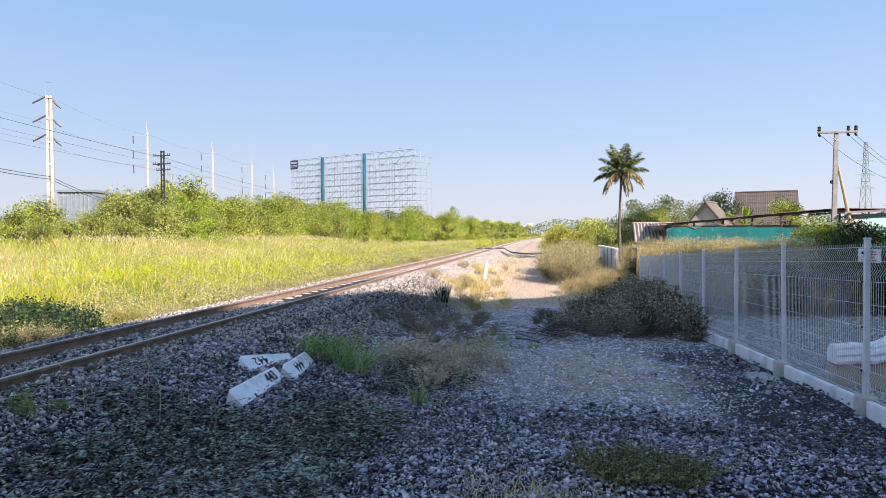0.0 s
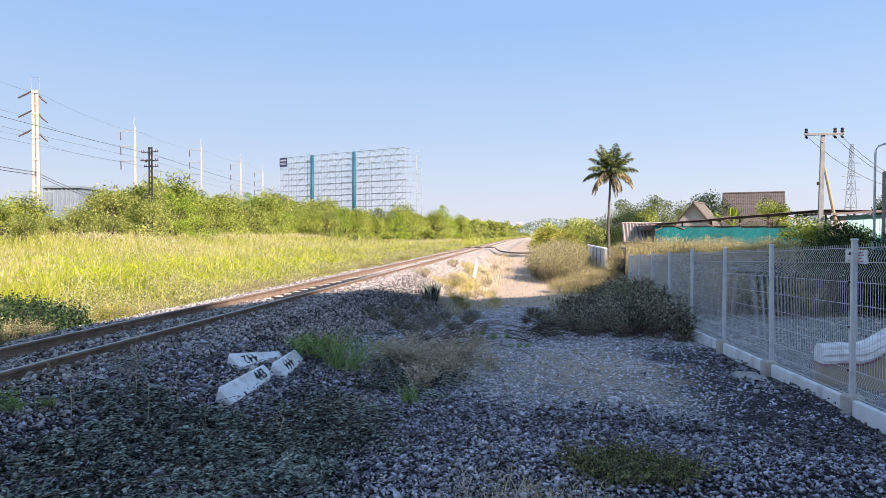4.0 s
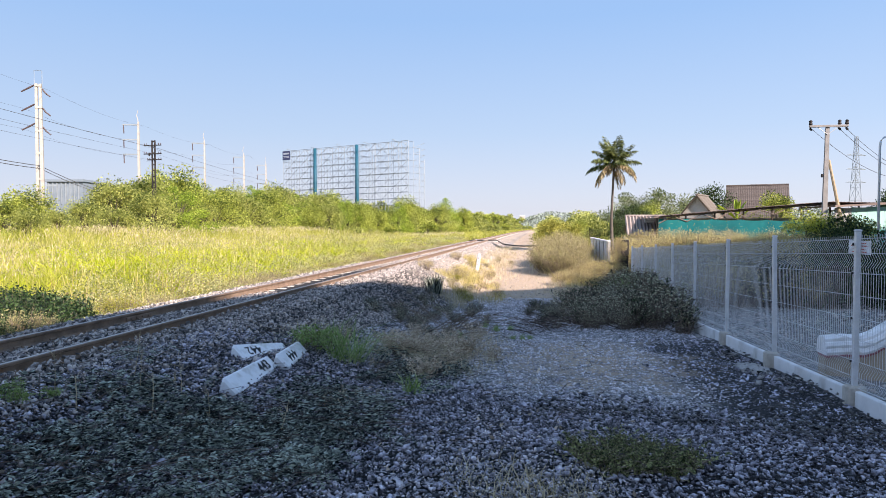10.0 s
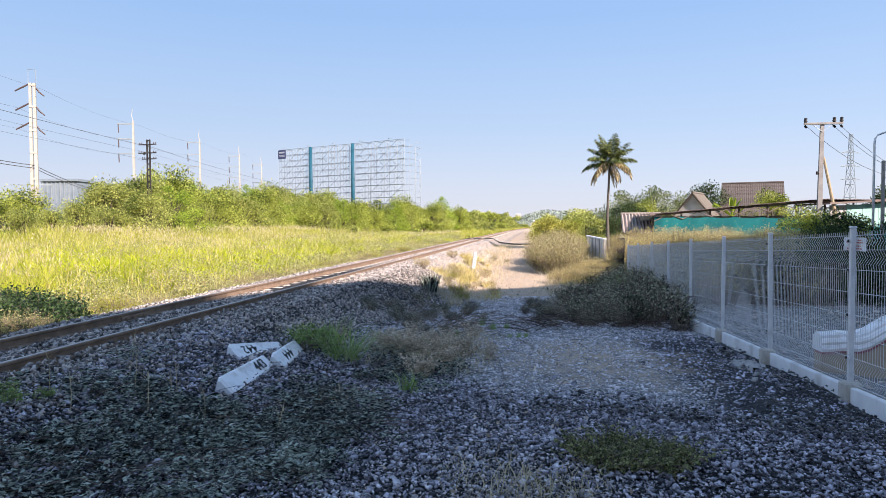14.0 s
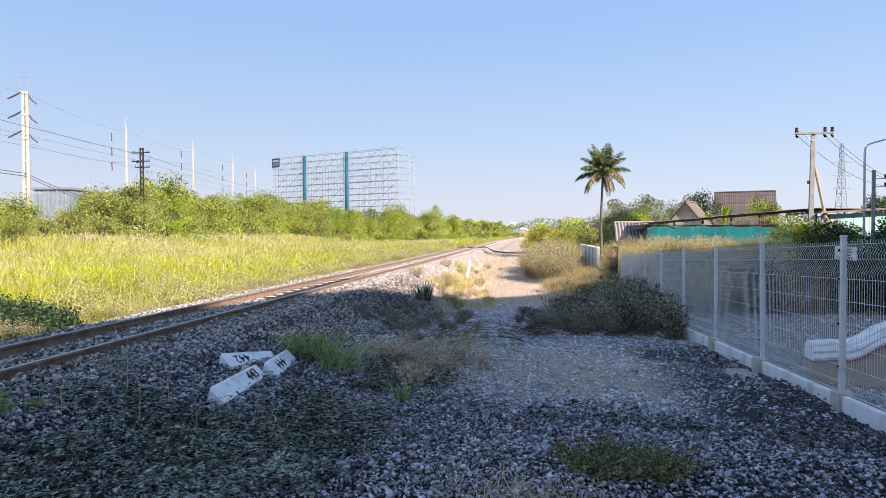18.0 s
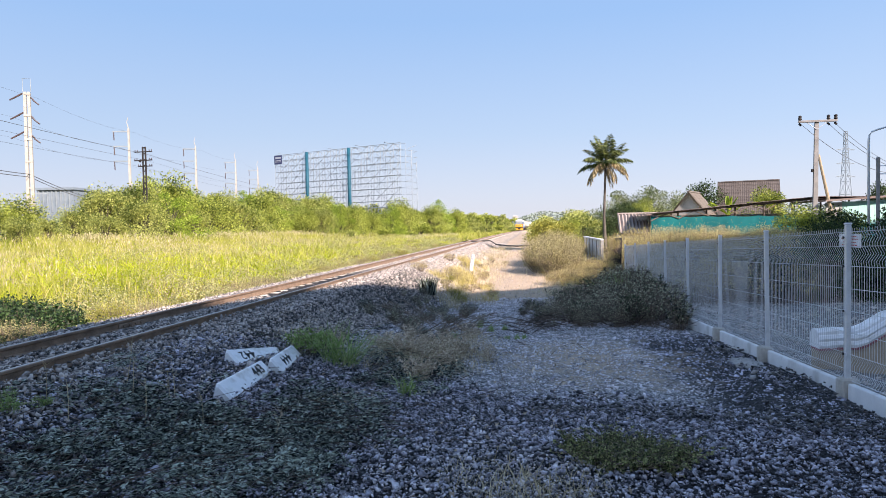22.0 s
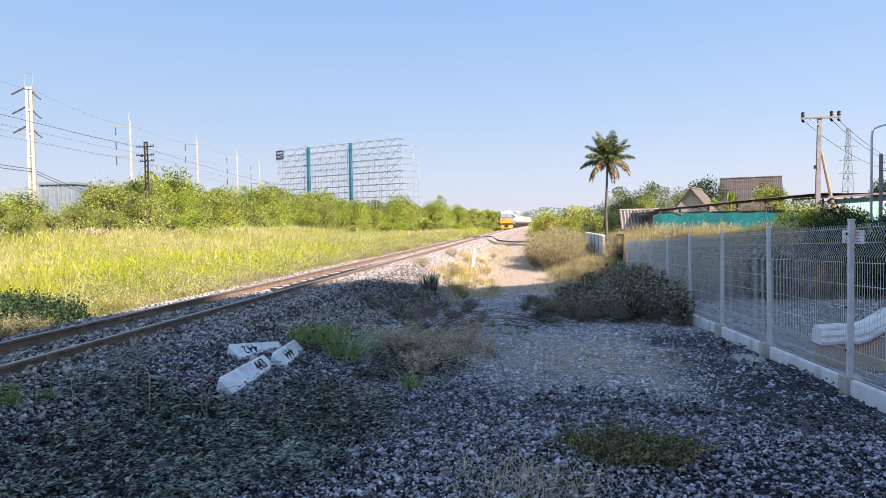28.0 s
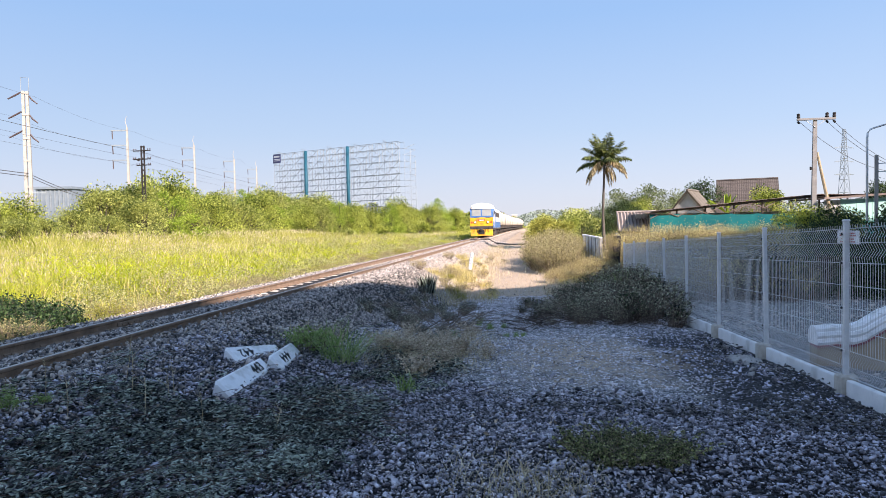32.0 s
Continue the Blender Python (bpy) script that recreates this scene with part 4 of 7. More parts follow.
# ---------------------------------------------------------------- billboard frame
def build_billboard():
    A, B = Vector((-70.2, 173.3, 0)), Vector((-31.25, 155.9, 0))
    W = (B - A).length
    ang = math.degrees(math.atan2(B.y - A.y, B.x - A.x))
    g = -0.6
    bb = thing("billboard_frame", pose(A.x, A.y, g, 0, 0, ang), "huge empty billboard of white steel lattice on teal columns", "billboard")
    H, z0, D, nx = 23.3, 6.2, 6.5, 21
    nz = 11
    dz = (H - z0) / nz
    slants = [Form().tube([(a, 0, 0), (W / nx - a, 0, dz)], 0.058, 4).mesh("diagonal_brace", M_LATTICE) for a in (W / nx, 0)]
    tie = Form().tube([(0, 0, 0), (0, D * 0.32, dz)], 0.04, 4).mesh("depth_brace", M_LATTICE)
    for i in range(nx + 1):
        x = W * i / nx
        for y, r in ((0, 0.085), (D * 0.32, 0.06)):
            part("upright", Form().tube([(x, y, z0), (x, y, H)], r * 0.85, 4), M_LATTICE, bb)
        if i < nx:
            part("slim_upright", Form().tube([(x + W / nx / 2, 0, z0), (x + W / nx / 2, 0, H)], 0.06, 4), M_LATTICE, bb)
            for k in range(nz):
                part("diagonal_brace", slants[(i + k) % 2], None, bb, at=pose(x, 0, z0 + k * dz))
                part("depth_brace", tie, None, bb, at=pose(x, 0, z0 + k * dz))
    for k in range(nz + 1):
        z = z0 + k * dz
        for y, r in ((0, 0.085), (D * 0.32, 0.06)):
            part("rail_bar", Form().tube([(0, y, z), (W, y, z)], r * 0.8, 4), M_LATTICE, bb)
        part("catwalk", Form().box((W / 2, D * 0.16, z), (W, 0.28, 0.04)), M_LATTICE, bb) if k % 2 == 0 else None
    # end frame that leans out behind the nearer end
    for k in range(nz):
        z = z0 + k * dz
        fo = Form().tube([(W, D * 0.32, z), (W + 0.4, D, z)], 0.06, 4).tube([(W, D * 0.32, z), (W + 0.4, D, z + dz)], 0.05, 4)
        part("end_brace", fo, M_LATTICE, bb)
    for y in (D * 0.66, D):
        part("upright", Form().tube([(W + 0.3, y, z0), (W + 0.3, y, H - 1.5 - (y - D * 0.66) * 1.2)], 0.08, 4), M_LATTICE, bb)
    for px in (0.285, 0.625):
        part("column", Form().tube([(W * px, -0.3, 0), (W * px, -0.3, H)], [0.52, 0.42], 12), M_TEAL, bb, "teal painted steel column", smooth=True)
        for z in (4, 9, 14):
            part("column_collar", Form().tube([(W * px, -0.3, z), (W * px, -0.3, z + 0.35)], 0.58, 12), M_TEAL, bb)
    s = part("sign_panel", Form().box((1.35, -0.2, H - 1.3), (2.9, 0.12, 2.4), cham=0.02), M_NAVY, bb, "small dark blue sign panel")
    for zz, w, h in ((H - 0.75, 2.2, 0.45), (H - 1.5, 2.3, 0.18), (H - 1.85, 2.3, 0.14)):
        part("writing", Form().box((1.35, -0.275, zz), (w, 0.02, h)), mat("pale_lettering", (0.35, 0.38, 0.45), (0.45, 0.48, 0.55), 3), s)
    # floodlight arms along the top
    for i in range(5):
        x = W * (0.08 + 0.21 * i)
        part("light_arm", Form().tube([(x, 0, H), (x, -1.6, H + 0.3), (x, -1.8, H + 0.15)], [0.05, 0.04, 0.16], 5), M_LATTICE, bb)


build_billboard()


# ---------------------------------------------------------------- buildings on the far side of the fence
def corrugated(w, d, n, amp, thick=0.012):
    """Sheet in x (width) and y (up the slope), waves across x."""
    k = n * 4
    xs = [w * i / k for i in range(k + 1)]
    top = [(x, amp * math.sin(2 * math.pi * i / 4)) for i, x in enumerate(xs)]
    f = Form()
    v, q = [], []
    for y in (0, d):
        v += [(x, y, z) for x, z in top]
    m = k + 1
    for y in (0, d):
        v += [(x, y, z - thick) for x, z in top]
    for i in range(k):
        q += [(i, i + 1, m + i + 1, m + i), (2 * m + i + 1, 2 * m + i, 3 * m + i, 3 * m + i + 1), (i + 1, i, 2 * m + i, 2 * m + i + 1), (m + i, m + i + 1, 3 * m + i + 1, 3 * m + i)]
    return f.add(v, q)


M_ROOFGREY = mat("grey_brown_roof_sheet", (0.10, 0.085, 0.07), (0.19, 0.165, 0.14), 1.5, 0.85)


def build_hut():
    g = float(land(6.5, 41))
    h = thing("corrugated_roof_hut", pose(5.15, 39.2, g, 0, 0, 8), "small hut under a weathered ribbed fibre-cement roof", "hut")
    zl, zh, w = 1.17 - g, 2.3 - g, 2.45
    for i in range(4):
        x0 = i * w / 4
        s = corrugated(w / 4 + 0.03, 2.2, 3, 0.06)
        s.v = [(a + 0.18 * b, b, c) for a, b, c in s.v]
        part("roof_sheet", s, M_HUTROOF, h, at=Matrix.Translation((x0, 0, zl + 0.004 * (i % 2))) @ pose(0, 0, 0, 31, 0, 0))
    part("ridge_cap", Form().tube([(0.4, 1.9, zh + 0.03), (w + 0.4, 1.9, zh + 0.03)], 0.06, 8), M_HUTROOF, h)
    part("fascia", Form().box((w / 2, 0.02, zl - 0.1), (w, 0.03, 0.14)), M_BARK, h)
    part("wall", Form().box((w / 2 + 0.2, 0.3, zl / 2 - 0.06), (w - 0.6, 0.1, zl - 0.14)), M_PLASTER, h)
    part("wall", Form().box((0.5, 1.3, zl / 2 - 0.06), (0.1, 2.0, zl - 0.14)), M_PLASTER, h)
    for x in (0.2, 1.3, w - 0.1):
        part("post", Form().box((x, 0.1, zl / 2 - 0.06), (0.1, 0.1, zl - 0.12), cham=0.01), M_BARK, h)


def build_shed():
    """Long low shelter with sagging rusty sheets and a teal shade net along its front."""
    g = -1.25
    a, b = Vector((6.3, 37.2, 0)), Vector((19.2, 39.2, 0))
    W = (b - a).length
    ang = math.degrees(math.atan2(b.y - a.y, b.x - a.x))
    s = thing("long_shelter", pose(a.x, a.y, g, 0, 0, ang), "long low shelter with rusty sheet roof and teal shade net", "shed")
    ztop = lambda x: 2.25 - g + 0.90 * min(x, 9.2) / 9.2 * 0.8 + (0.0 if x < 9.2 else -0.0)
    n = 15
    for i in range(n):
        x0 = 0.35 + (W - 0.35) * i / n
        sh = corrugated((W + 0.4) / n + 0.12, 4.2, 5, 0.012)
        tilt = math.degrees(math.atan2(0.72, 9.2)) if x0 < 9.2 else 0
        part("roof_sheet", sh, M_RUSTSHEET, s, at=pose(x0, -0.5 + rng.normal() * 0.06, ztop(max(x0, 0)) + rng.normal() * 0.012, -1.2 + rng.normal() * 0.5, -tilt + rng.normal() * 0.4, rng.normal() * 0.7))
    for x in [0.2 + 1.6 * i for i in range(9)]:
        part("post", Form().tube([(x, 0, 0), (x, 0, ztop(x) - 0.05)], 0.05, 6), M_BARK, s)
        part("truss", Form().tube([(x, -0.2, ztop(x) - 0.45), (x + 0.8, -0.2, ztop(x + 0.8) - 0.12), (x + 1.6, -0.2, ztop(x + 1.6) - 0.45)], 0.025, 5), M_RUSTSHEET, s)
    part("eaves_rail", Form().tube([(0, -0.1, ztop(0) - 0.1), (9.2, -0.1, ztop(9.2) - 0.1), (W, -0.1, ztop(W) - 0.1)], 0.05, 6), M_RUSTSHEET, s)
    # the net, in hung bays with folds
    for j in range(6):
        x0, x1 = 0.25 + 1.5 * j, 0.25 + 1.5 * (j + 1)
        k, m = 20, 10
        v, q = [], []
        for iy in range(m + 1):
            for ix in range(k + 1):
                u, t = ix / k, iy / m
                x = x0 + (x1 - x0) * u
                zt = 2.09 - g - 0.01 * x - 0.06 * math.sin(math.pi * u)
                fold = 0.035 * math.sin(2.3 * x + 1.5 * t) * math.sin(1.1 * x + 2) * (0.3 + t) + 0.012 * math.sin(7.7 * x + 3 * t) * math.sin(1.7 * x)
                v.append((x, -0.16 + fold, zt - t * (1.7 + 0.06 * math.sin(3 * x))))
        q = [(a_ * (k + 1) + b_, a_ * (k + 1) + b_ + 1, (a_ + 1) * (k + 1) + b_ + 1, (a_ + 1) * (k + 1) + b_) for a_ in range(m) for b_ in range(k)]
        v2 = [(x, y + 0.008, z) for x, y, z in v]
        o = len(v)
        q2 = [tuple(o + i for i in reversed(t)) for t in q]
        part("shade_net", Form().add(v + v2, q + q2), M_CLOTH, s, "teal woven shade net", smooth=True)
    part("back_wall", Form().box((W / 2 + 0.3, 3.4, 1.7), (W - 0.6, 0.1, 3.4)), M_BUILD, s, "pale sheet wall at the back of the shelter")
    # mint-painted end building
    e = thing("mint_wall_building", pose(15.9, 37.9, g, 0, 0, 10), "small building with mint and white sheet walls", "building")
    for i in range(5):
        part("wall_panel", Form().box((0.45 + 0.9 * i, 0, 1.95), (0.89, 0.08, 3.9 + 0.06 * i), cham=0.006), M_MINT if i else M_PLASTER, e)
    part("lower_band", Form().box((2.2, -0.06, 1.5), (3.6, 0.05, 2.4)), mat("turquoise_band", (0.06, 0.45, 0.38), (0.12, 0.55, 0.47), 1, 0.8), e)
    part("roof", Form().box((2.3, 1.2, 4.12), (5.2, 3.4, 0.1), pose(0, 0, 0, 0, -3, 0).to_3x3().to_4x4()), M_RUSTSHEET, e)
    part("side_wall", Form().box((4.52, 1.2, 1.9), (0.08, 2.3, 3.8)), M_MINT, e)


def gable_house(name, m, w, d, eave, ridge, over, wallmat, label, tiles, roofmat=None):
    roofmat = roofmat or M_TILE
    """House with its ridge along x; tiled slopes of separate rows."""
    h = thing(name, m, label, "house")
    part("wall", Form().box((w / 2, d / 2, eave / 2), (w, d, eave)), wallmat, h)
    for x in (0.0, w):
        t = 0.1 if x == 0 else -0.1
        part("gable", Form().loft([[(xx, 0.05, eave), (xx, d - 0.05, eave), (xx, d / 2, ridge - 0.1)] for xx in (x, x + t)]), wallmat, h)
    L = math.hypot(d / 2 + over, (ridge - eave) * (d / 2 + over) / (d / 2))
    sl = math.degrees(math.atan2(ridge - eave, d / 2))
    rows = tiles
    for side in (0, 1):
        r = part("roof", Form().box((w / 2, 0, 0), (w + 2 * over, 0.02, 0.02)), roofmat, h)
        for k in range(rows):
            a, b = k / rows, (k + 1) / rows + 0.012
            f = corrugated(w + 2 * over, L * (b - a), 34, 0.010, 0.03)
            lay = Matrix.Translation((-over, L * a, 0.05)) @ pose(0, 0, 0, -2.0, 0, 0)
            tm = pose(0, -over, eave - over * (ridge - eave) / (d / 2), sl, 0, 0) if side == 0 else pose(w, d + over, eave - over * (ridge - eave) / (d / 2), sl, 0, 180)
            part("tile_course", f, roofmat, r, at=tm @ lay)
    part("ridge_cap", Form().tube([(-over, d / 2, ridge + 0.05), (w + over, d / 2, ridge + 0.05)], 0.12, 6), roofmat, h)
    if roofmat is not M_TILE:
        for s in (-1, 1):
            part("barge_board", Form().loft([[(-over - 0.04, d / 2 + s * q, z + k) for q, z, k in ((0, ridge + 0.02, 0), (d / 2 + over, eave - over * (ridge - eave) / (d / 2) + 0.02, 0), (d / 2 + over, eave - over * (ridge - eave) / (d / 2) + 0.02, -0.16), (0, ridge + 0.02, -0.2))], [(-over + 0.02, d / 2 + s * q, z + k) for q, z, k in ((0, ridge + 0.02, 0), (d / 2 + over, eave - over * (ridge - eave) / (d / 2) + 0.02, 0), (d / 2 + over, eave - over * (ridge - eave) / (d / 2) + 0.02, -0.16), (0, ridge + 0.02, -0.2))]]), M_BARK, h, "dark barge board")
    return h


build_hut()
build_shed()
gable_house("brown_roof_house", pose(19.75, 71.7, -1.3, 0, 0, -17), 5.35, 9.0, 4.0, 7.4, 0.4, M_PLASTER, "house with a broad brown tiled roof behind trees", 22)
# the smaller gable turns its end to the track
gable_house("gabled_house", pose(15.4, 60.1, -1.3, 0, 0, 63), 3.6, 3.0, 3.9, 5.75, 0.25, M_PLASTER, "grey house with a steep gable and dark-edged roof", 8, M_ROOFGREY)


def build_far_buildings():
    f = thing("grey_warehouse", pose(-104.7, 126.5, -0.6, 0, 0, 8), "long grey-blue clad warehouse behind the trees", "warehouse")
    part("wall", Form().box((3.9, 5, 6), (7.8, 10, 12)), M_STEELSHED, f)
    for i in range(8):
        part("rib", Form().box((0.4 + 0.93 * i, -0.12, 9.6), (0.28, 0.2, 4.6)), M_LATTICE, f)
    part("roof", Form().box((3.9, 5, 12.3), (8.4, 11, 0.5)), M_STEELSHED, f)
    for x, y, w, h in ((-30, 900, 9, 13), (-22, 930, 7, 18), (2, 560, 12, 4)):
        b = thing("distant_house" if h < 10 else "distant_tower_block", pose(x, y, -1, 0, 0, 5), "pale building far away in the haze", "building")
        part("wall", Form().box((0, 0, h / 2), (w, 8, h)), M_PLASTER, b)
        part("roof", Form().box((0, 0, h + 0.3), (w + 0.8, 8.8, 0.6)), M_CONC, b)


build_far_buildings()


# ---------------------------------------------------------------- white wall beyond the fence end
def build_old_wall():
    w = thing("old_white_wall", pose(3.75, 35.6, 0), "old white-painted panel wall with a plain coping", "wall", kind="structure")
    for i in range(5):
        y = 2.3 * i
        z = float(land(3.75, 35.6 + y))
        part("panel", Form().box((0, y + 1.12, 0.82 / 2 + (z - 0.1) / 2), (0.08, 2.16, 0.82 - z + 0.1), cham=0.01), M_CONC, w)
        part("post", Form().box((0, y, 0.88 / 2 + (z - 0.1) / 2), (0.16, 0.16, 0.88 - z + 0.1), cham=0.015), M_CONC_GREY, w)
        part("coping", Form().box((0, y + 1.12, 0.865), (0.18, 2.3, 0.09), cham=0.015), M_WHITE, w)


build_old_wall()


def build_moulded_wall():
    """Low tan wall with a white moulded coping that swings up, behind the fence."""
    m = thing("moulded_coping_wall", pose(0, 0, 0), "low tan wall with a white ribbed coping that sweeps upward", "low wall")
    line = [(3.95, 9.75, 0.0), (4.2, 9.72, 0.03), (4.4, 9.68, 0.03), (4.52, 9.65, 0.08), (4.75, 9.6, 0.25), (4.95, 9.55, 0.34), (5.5, 9.45, 0.36), (6.6, 9.2, 0.36)]
    prof = [(-0.16, -0.13), (-0.18, -0.09), (-0.16, -0.05), (-0.15, -0.04), (-0.17, 0.0), (-0.15, 0.04), (-0.12, 0.05), (-0.12, 0.09), (-0.07, 0.12), (0.07, 0.12), (0.15, 0.05), (0.16, -0.13)]
    part("coping", Form().loft([[(x, y + a, z + b) for a, b in prof] for x, y, z in line]), M_WHITE, m, "white ribbed coping")
    part("trim_line", Form().loft([[(x, y + a, z + b) for a, b in ((-0.17, -0.16), (-0.17, -0.132), (0.1, -0.132), (0.1, -0.16))] for x, y, z in line]), mat("faded_maroon", (0.25, 0.08, 0.09), (0.34, 0.14, 0.15), 5), m)
    part("wall", Form().loft([[(x, y + a, b if b < -0.3 else z + b) for a, b in ((-0.13, -0.7), (-0.13, -0.161), (0.1, -0.161), (0.1, -0.7))] for x, y, z in line]), mat("tan_plaster", (0.34, 0.27, 0.19), (0.46, 0.38, 0.28), 3, 0.95, bump=0.3), m)


build_moulded_wall()


def build_gate_post():
    x, y = 3.62, 28.6
    g = float(land(x, y))
    p = thing("old_gate_post", pose(x, y, g - 0.1, 1, 2, 5), "dark weathered timber gate post overgrown by creeper", "gate post")
    part("timber", Form().loft([[(-w, -w, z), (w, -w * 0.9, z), (w * 0.9, w, z), (-w, w, z)] for z, w in ((0, 0.15), (0.9, 0.14), (2.25, 0.13))]), M_IRON, p)


build_gate_post()


def build_concrete_spill():
    n = 16
    cx, cy = 3.08, 9.85
    f = Form()
    v = []
    for i in range(n):
        for j in range(n):
            u, w = 2 * i / (n - 1) - 1, 2 * j / (n - 1) - 1
            r = math.hypot(u, w * 0.9) + 0.22 * math.sin(5 * math.atan2(w, u) + 1) + 0.1 * rng.normal()
            x, y = cx + 0.2 * u + 0.05 * rng.normal() * 0.3, cy + 0.42 * w
            h = 0.10 * max(0.0, 1 - r) ** 0.6 + 0.02 * rng.random() if r < 1 else -0.08
            v.append((x, y, float(land(x, y)) + h))
    q = [(i * n + j, (i + 1) * n + j, (i + 1) * n + j + 1, i * n + j + 1) for i in range(n - 1) for j in range(n - 1)]
    tagged(part("concrete_spill", f.add(v, q), M_CONC_GREY), "pale spilled concrete slab at a fence footing", "rubble")


build_concrete_spill()


# ---------------------------------------------------------------- trees and shrubs
def tree_meshes(name, h, w, n, leaf, material, low=0.05, clumps=26, squash=0.8):
    """Trunk with limbs, and a crown of leaf clumps with gaps."""
    wood = Form()
    wood.tube([(0, 0, -0.2), (rng.normal() * 0.05 * w, rng.normal() * 0.05 * w, h * 0.3), (rng.normal() * 0.1 * w, rng.normal() * 0.1 * w, h * 0.62)], [h * 0.025, h * 0.018, h * 0.008], 6)
    cs = []
    for k in range(clumps):
        t = rng.uniform(low, 1.0)
        r = w * 0.5 * (1 - 0.75 * max(0, t - 0.45) / 0.55) * math.sqrt(rng.uniform(0.15, 1))
        a = rng.uniform(0, 2 * math.pi)
        c = np.array([r * math.cos(a), r * math.sin(a), h * t * rng.uniform(0.9, 1.0)])
        cs.append(c)
        wood.tube([(0, 0, c[2] * 0.45), tuple(c * np.array([0.5, 0.5, 0.8])), tuple(c)], [h * 0.010, h * 0.006, h * 0.003], 4)
    cs = np.array(cs)
    k = rng.integers(0, len(cs), n)
    rad = w * rng.uniform(0.07, 0.17, len(cs))
    d = unit(n) * (rng.random(n) ** 0.45)[:, None]
    d[:, 2] *= squash
    p = cs[k] + d * rad[k][:, None] * 1.25
    p[:, 2] = np.maximum(p[:, 2], 0.05)
    ax = unit(n) * 0.7 + d
    v, f = leaf_arrays(p, leaf * rng.uniform(0.6, 1.4, n), up=0.2, slim=0.55, axis=ax)
    return wood.mesh(name + "_trunk", M_BARK), soup(name + "_crown", v, f, material)


def plant_tree(name, meshes, m, label, category, group=""):
    t = thing(name, m, label, category, group)
    part("trunk", meshes[0], None, t)
    part("crown", meshes[1], None, t)
    return t


def build_tree_belt():
    kinds = [
        (tree_meshes("belt_tree", 6.4, 7.2, 10500, 0.18, M_LEAF, clumps=46), "broad green scrub tree at the edge of the field"),
        (tree_meshes("belt_tree_b", 6.0, 7.4, 10500, 0.17, M_LEAF_OLIVE, clumps=46), "olive-green scrub tree at the edge of the field"),
        (tree_meshes("belt_tree_c", 6.8, 6.2, 10500, 0.15, M_LEAF_BRIGHT, low=0.08, clumps=46), "bright green feathery scrub tree at the edge of the field"),
        (tree_meshes("belt_tree_d", 5.4, 6.8, 10000, 0.18, M_LEAF, clumps=42), "dense low green shrub at the edge of the field"),
    ]
    y = 8.0
    i = 0
    while y < 150:
        front = -36.0 + 1.6 * math.sin(y * 0.13) - 0.02 * y
        for row in range(2):
            k = (3 if (row == 0 and rng.random() < 0.45) else int(rng.choice([0, 0, 1, 1, 2]))) if y > 60 else int(rng.choice([0, 1, 1, 2, 0]))
            s = rng.uniform(0.57, 0.82) * (1.1 if row else 0.92) * (1.0 + 0.0038 * y) * (1.12 if y > 60 else 0.98) * (1 - 0.24 * math.exp(-((y - 47) / 5.5) ** 2))
            x = front - 4.6 * row + rng.normal() * 0.8
            yy = y + row * 1.8 + rng.normal() * 0.8
            m = pose(x, yy, float(land(x, yy)) - 0.05, 0, 0, rng.uniform(0, 360)) @ Matrix.Diagonal((s * 1.15, s * 1.15, s * rng.uniform(0.9, 1.1), 1))
            plant_tree("scrub_tree", kinds[k][0], m, kinds[k][1], "tree", "trees along the field")
        y += 3.0 + y * 0.011
    # taller crowns that stand out of the belt
    for (x, y, s, k) in ((-39.5, 56, 1.02, 1), (-42, 62, 1.05, 1), (-48, 105, 1.35, 2), (-45, 102, 1.2, 0)):
        m = pose(x, y, float(land(x, y)), 0, 0, rng.uniform(0, 360)) @ Matrix.Diagonal((s, s, s, 1))
        plant_tree("scrub_tree", kinds[k][0], m, "taller olive-green tree rising above the scrub", "tree", "trees along the field")
    # trees that draw in towards the track below the billboard
    for i in range(13):
        u = i / 12
        x, y = -32 + 13 * u + rng.normal() * 0.8, 92 + 62 * u + rng.normal() * 2
        s = rng.uniform(0.75, 1.0) * (1 + 0.4 * u)
        m = pose(x, y, float(land(x, y)) - 0.05, 0, 0, rng.uniform(0, 360)) @ Matrix.Diagonal((s, s, s, 1))
        plant_tree("scrub_tree", kinds[i % 3 if i % 4 else 3][0], m, kinds[i % 3 if i % 4 else 3][1], "tree", "trees along the field")
    far = [tree_meshes("far_tree", 8, 10, 1800, 0.7, M_LEAF), tree_meshes("far_tree_b", 8, 10, 1800, 0.7, M_LEAF_OLIVE)]
    y = 150.0
    while y < 520:
        for row in range(2):
            x = -42 + 0.04 * (y - 150) + float(bend(y)) - 9 * row + rng.normal() * 2
            s = rng.uniform(0.8, 1.15) * (1 + 0.0006 * (y - 150))
            m = pose(x, y, float(land(x, y)) - 0.1, 0, 0, rng.uniform(0, 360)) @ Matrix.Diagonal((s, s, s, 1))
            plant_tree("distant_tree", far[int(rng.random() < 0.5)], m, "distant green tree beside the railway", "tree", "distant trees")
        y += 8 + 0.02 * y
    # lower scrub that closes in on the track in the distance
    y = 90.0
    while y < 420:
        x = -14 - 14 * math.exp(-(y - 90) / 60) + rng.normal() * 2.5 + float(bend(y))
        s = rng.uniform(0.24, 0.4)
        m = pose(x, y, float(land(x, y)) - 0.1, 0, 0, rng.uniform(0, 360)) @ Matrix.Diagonal((s * 1.3, s * 1.3, s, 1))
        plant_tree("low_shrub", far[int(rng.random() < 0.6)], m, "low green shrub in the long grass", "shrub", "low shrubs")
        y += 9 + 0.03 * y
    # woods on the horizon: one uneven mass of far crowns, haze in their colour
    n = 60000
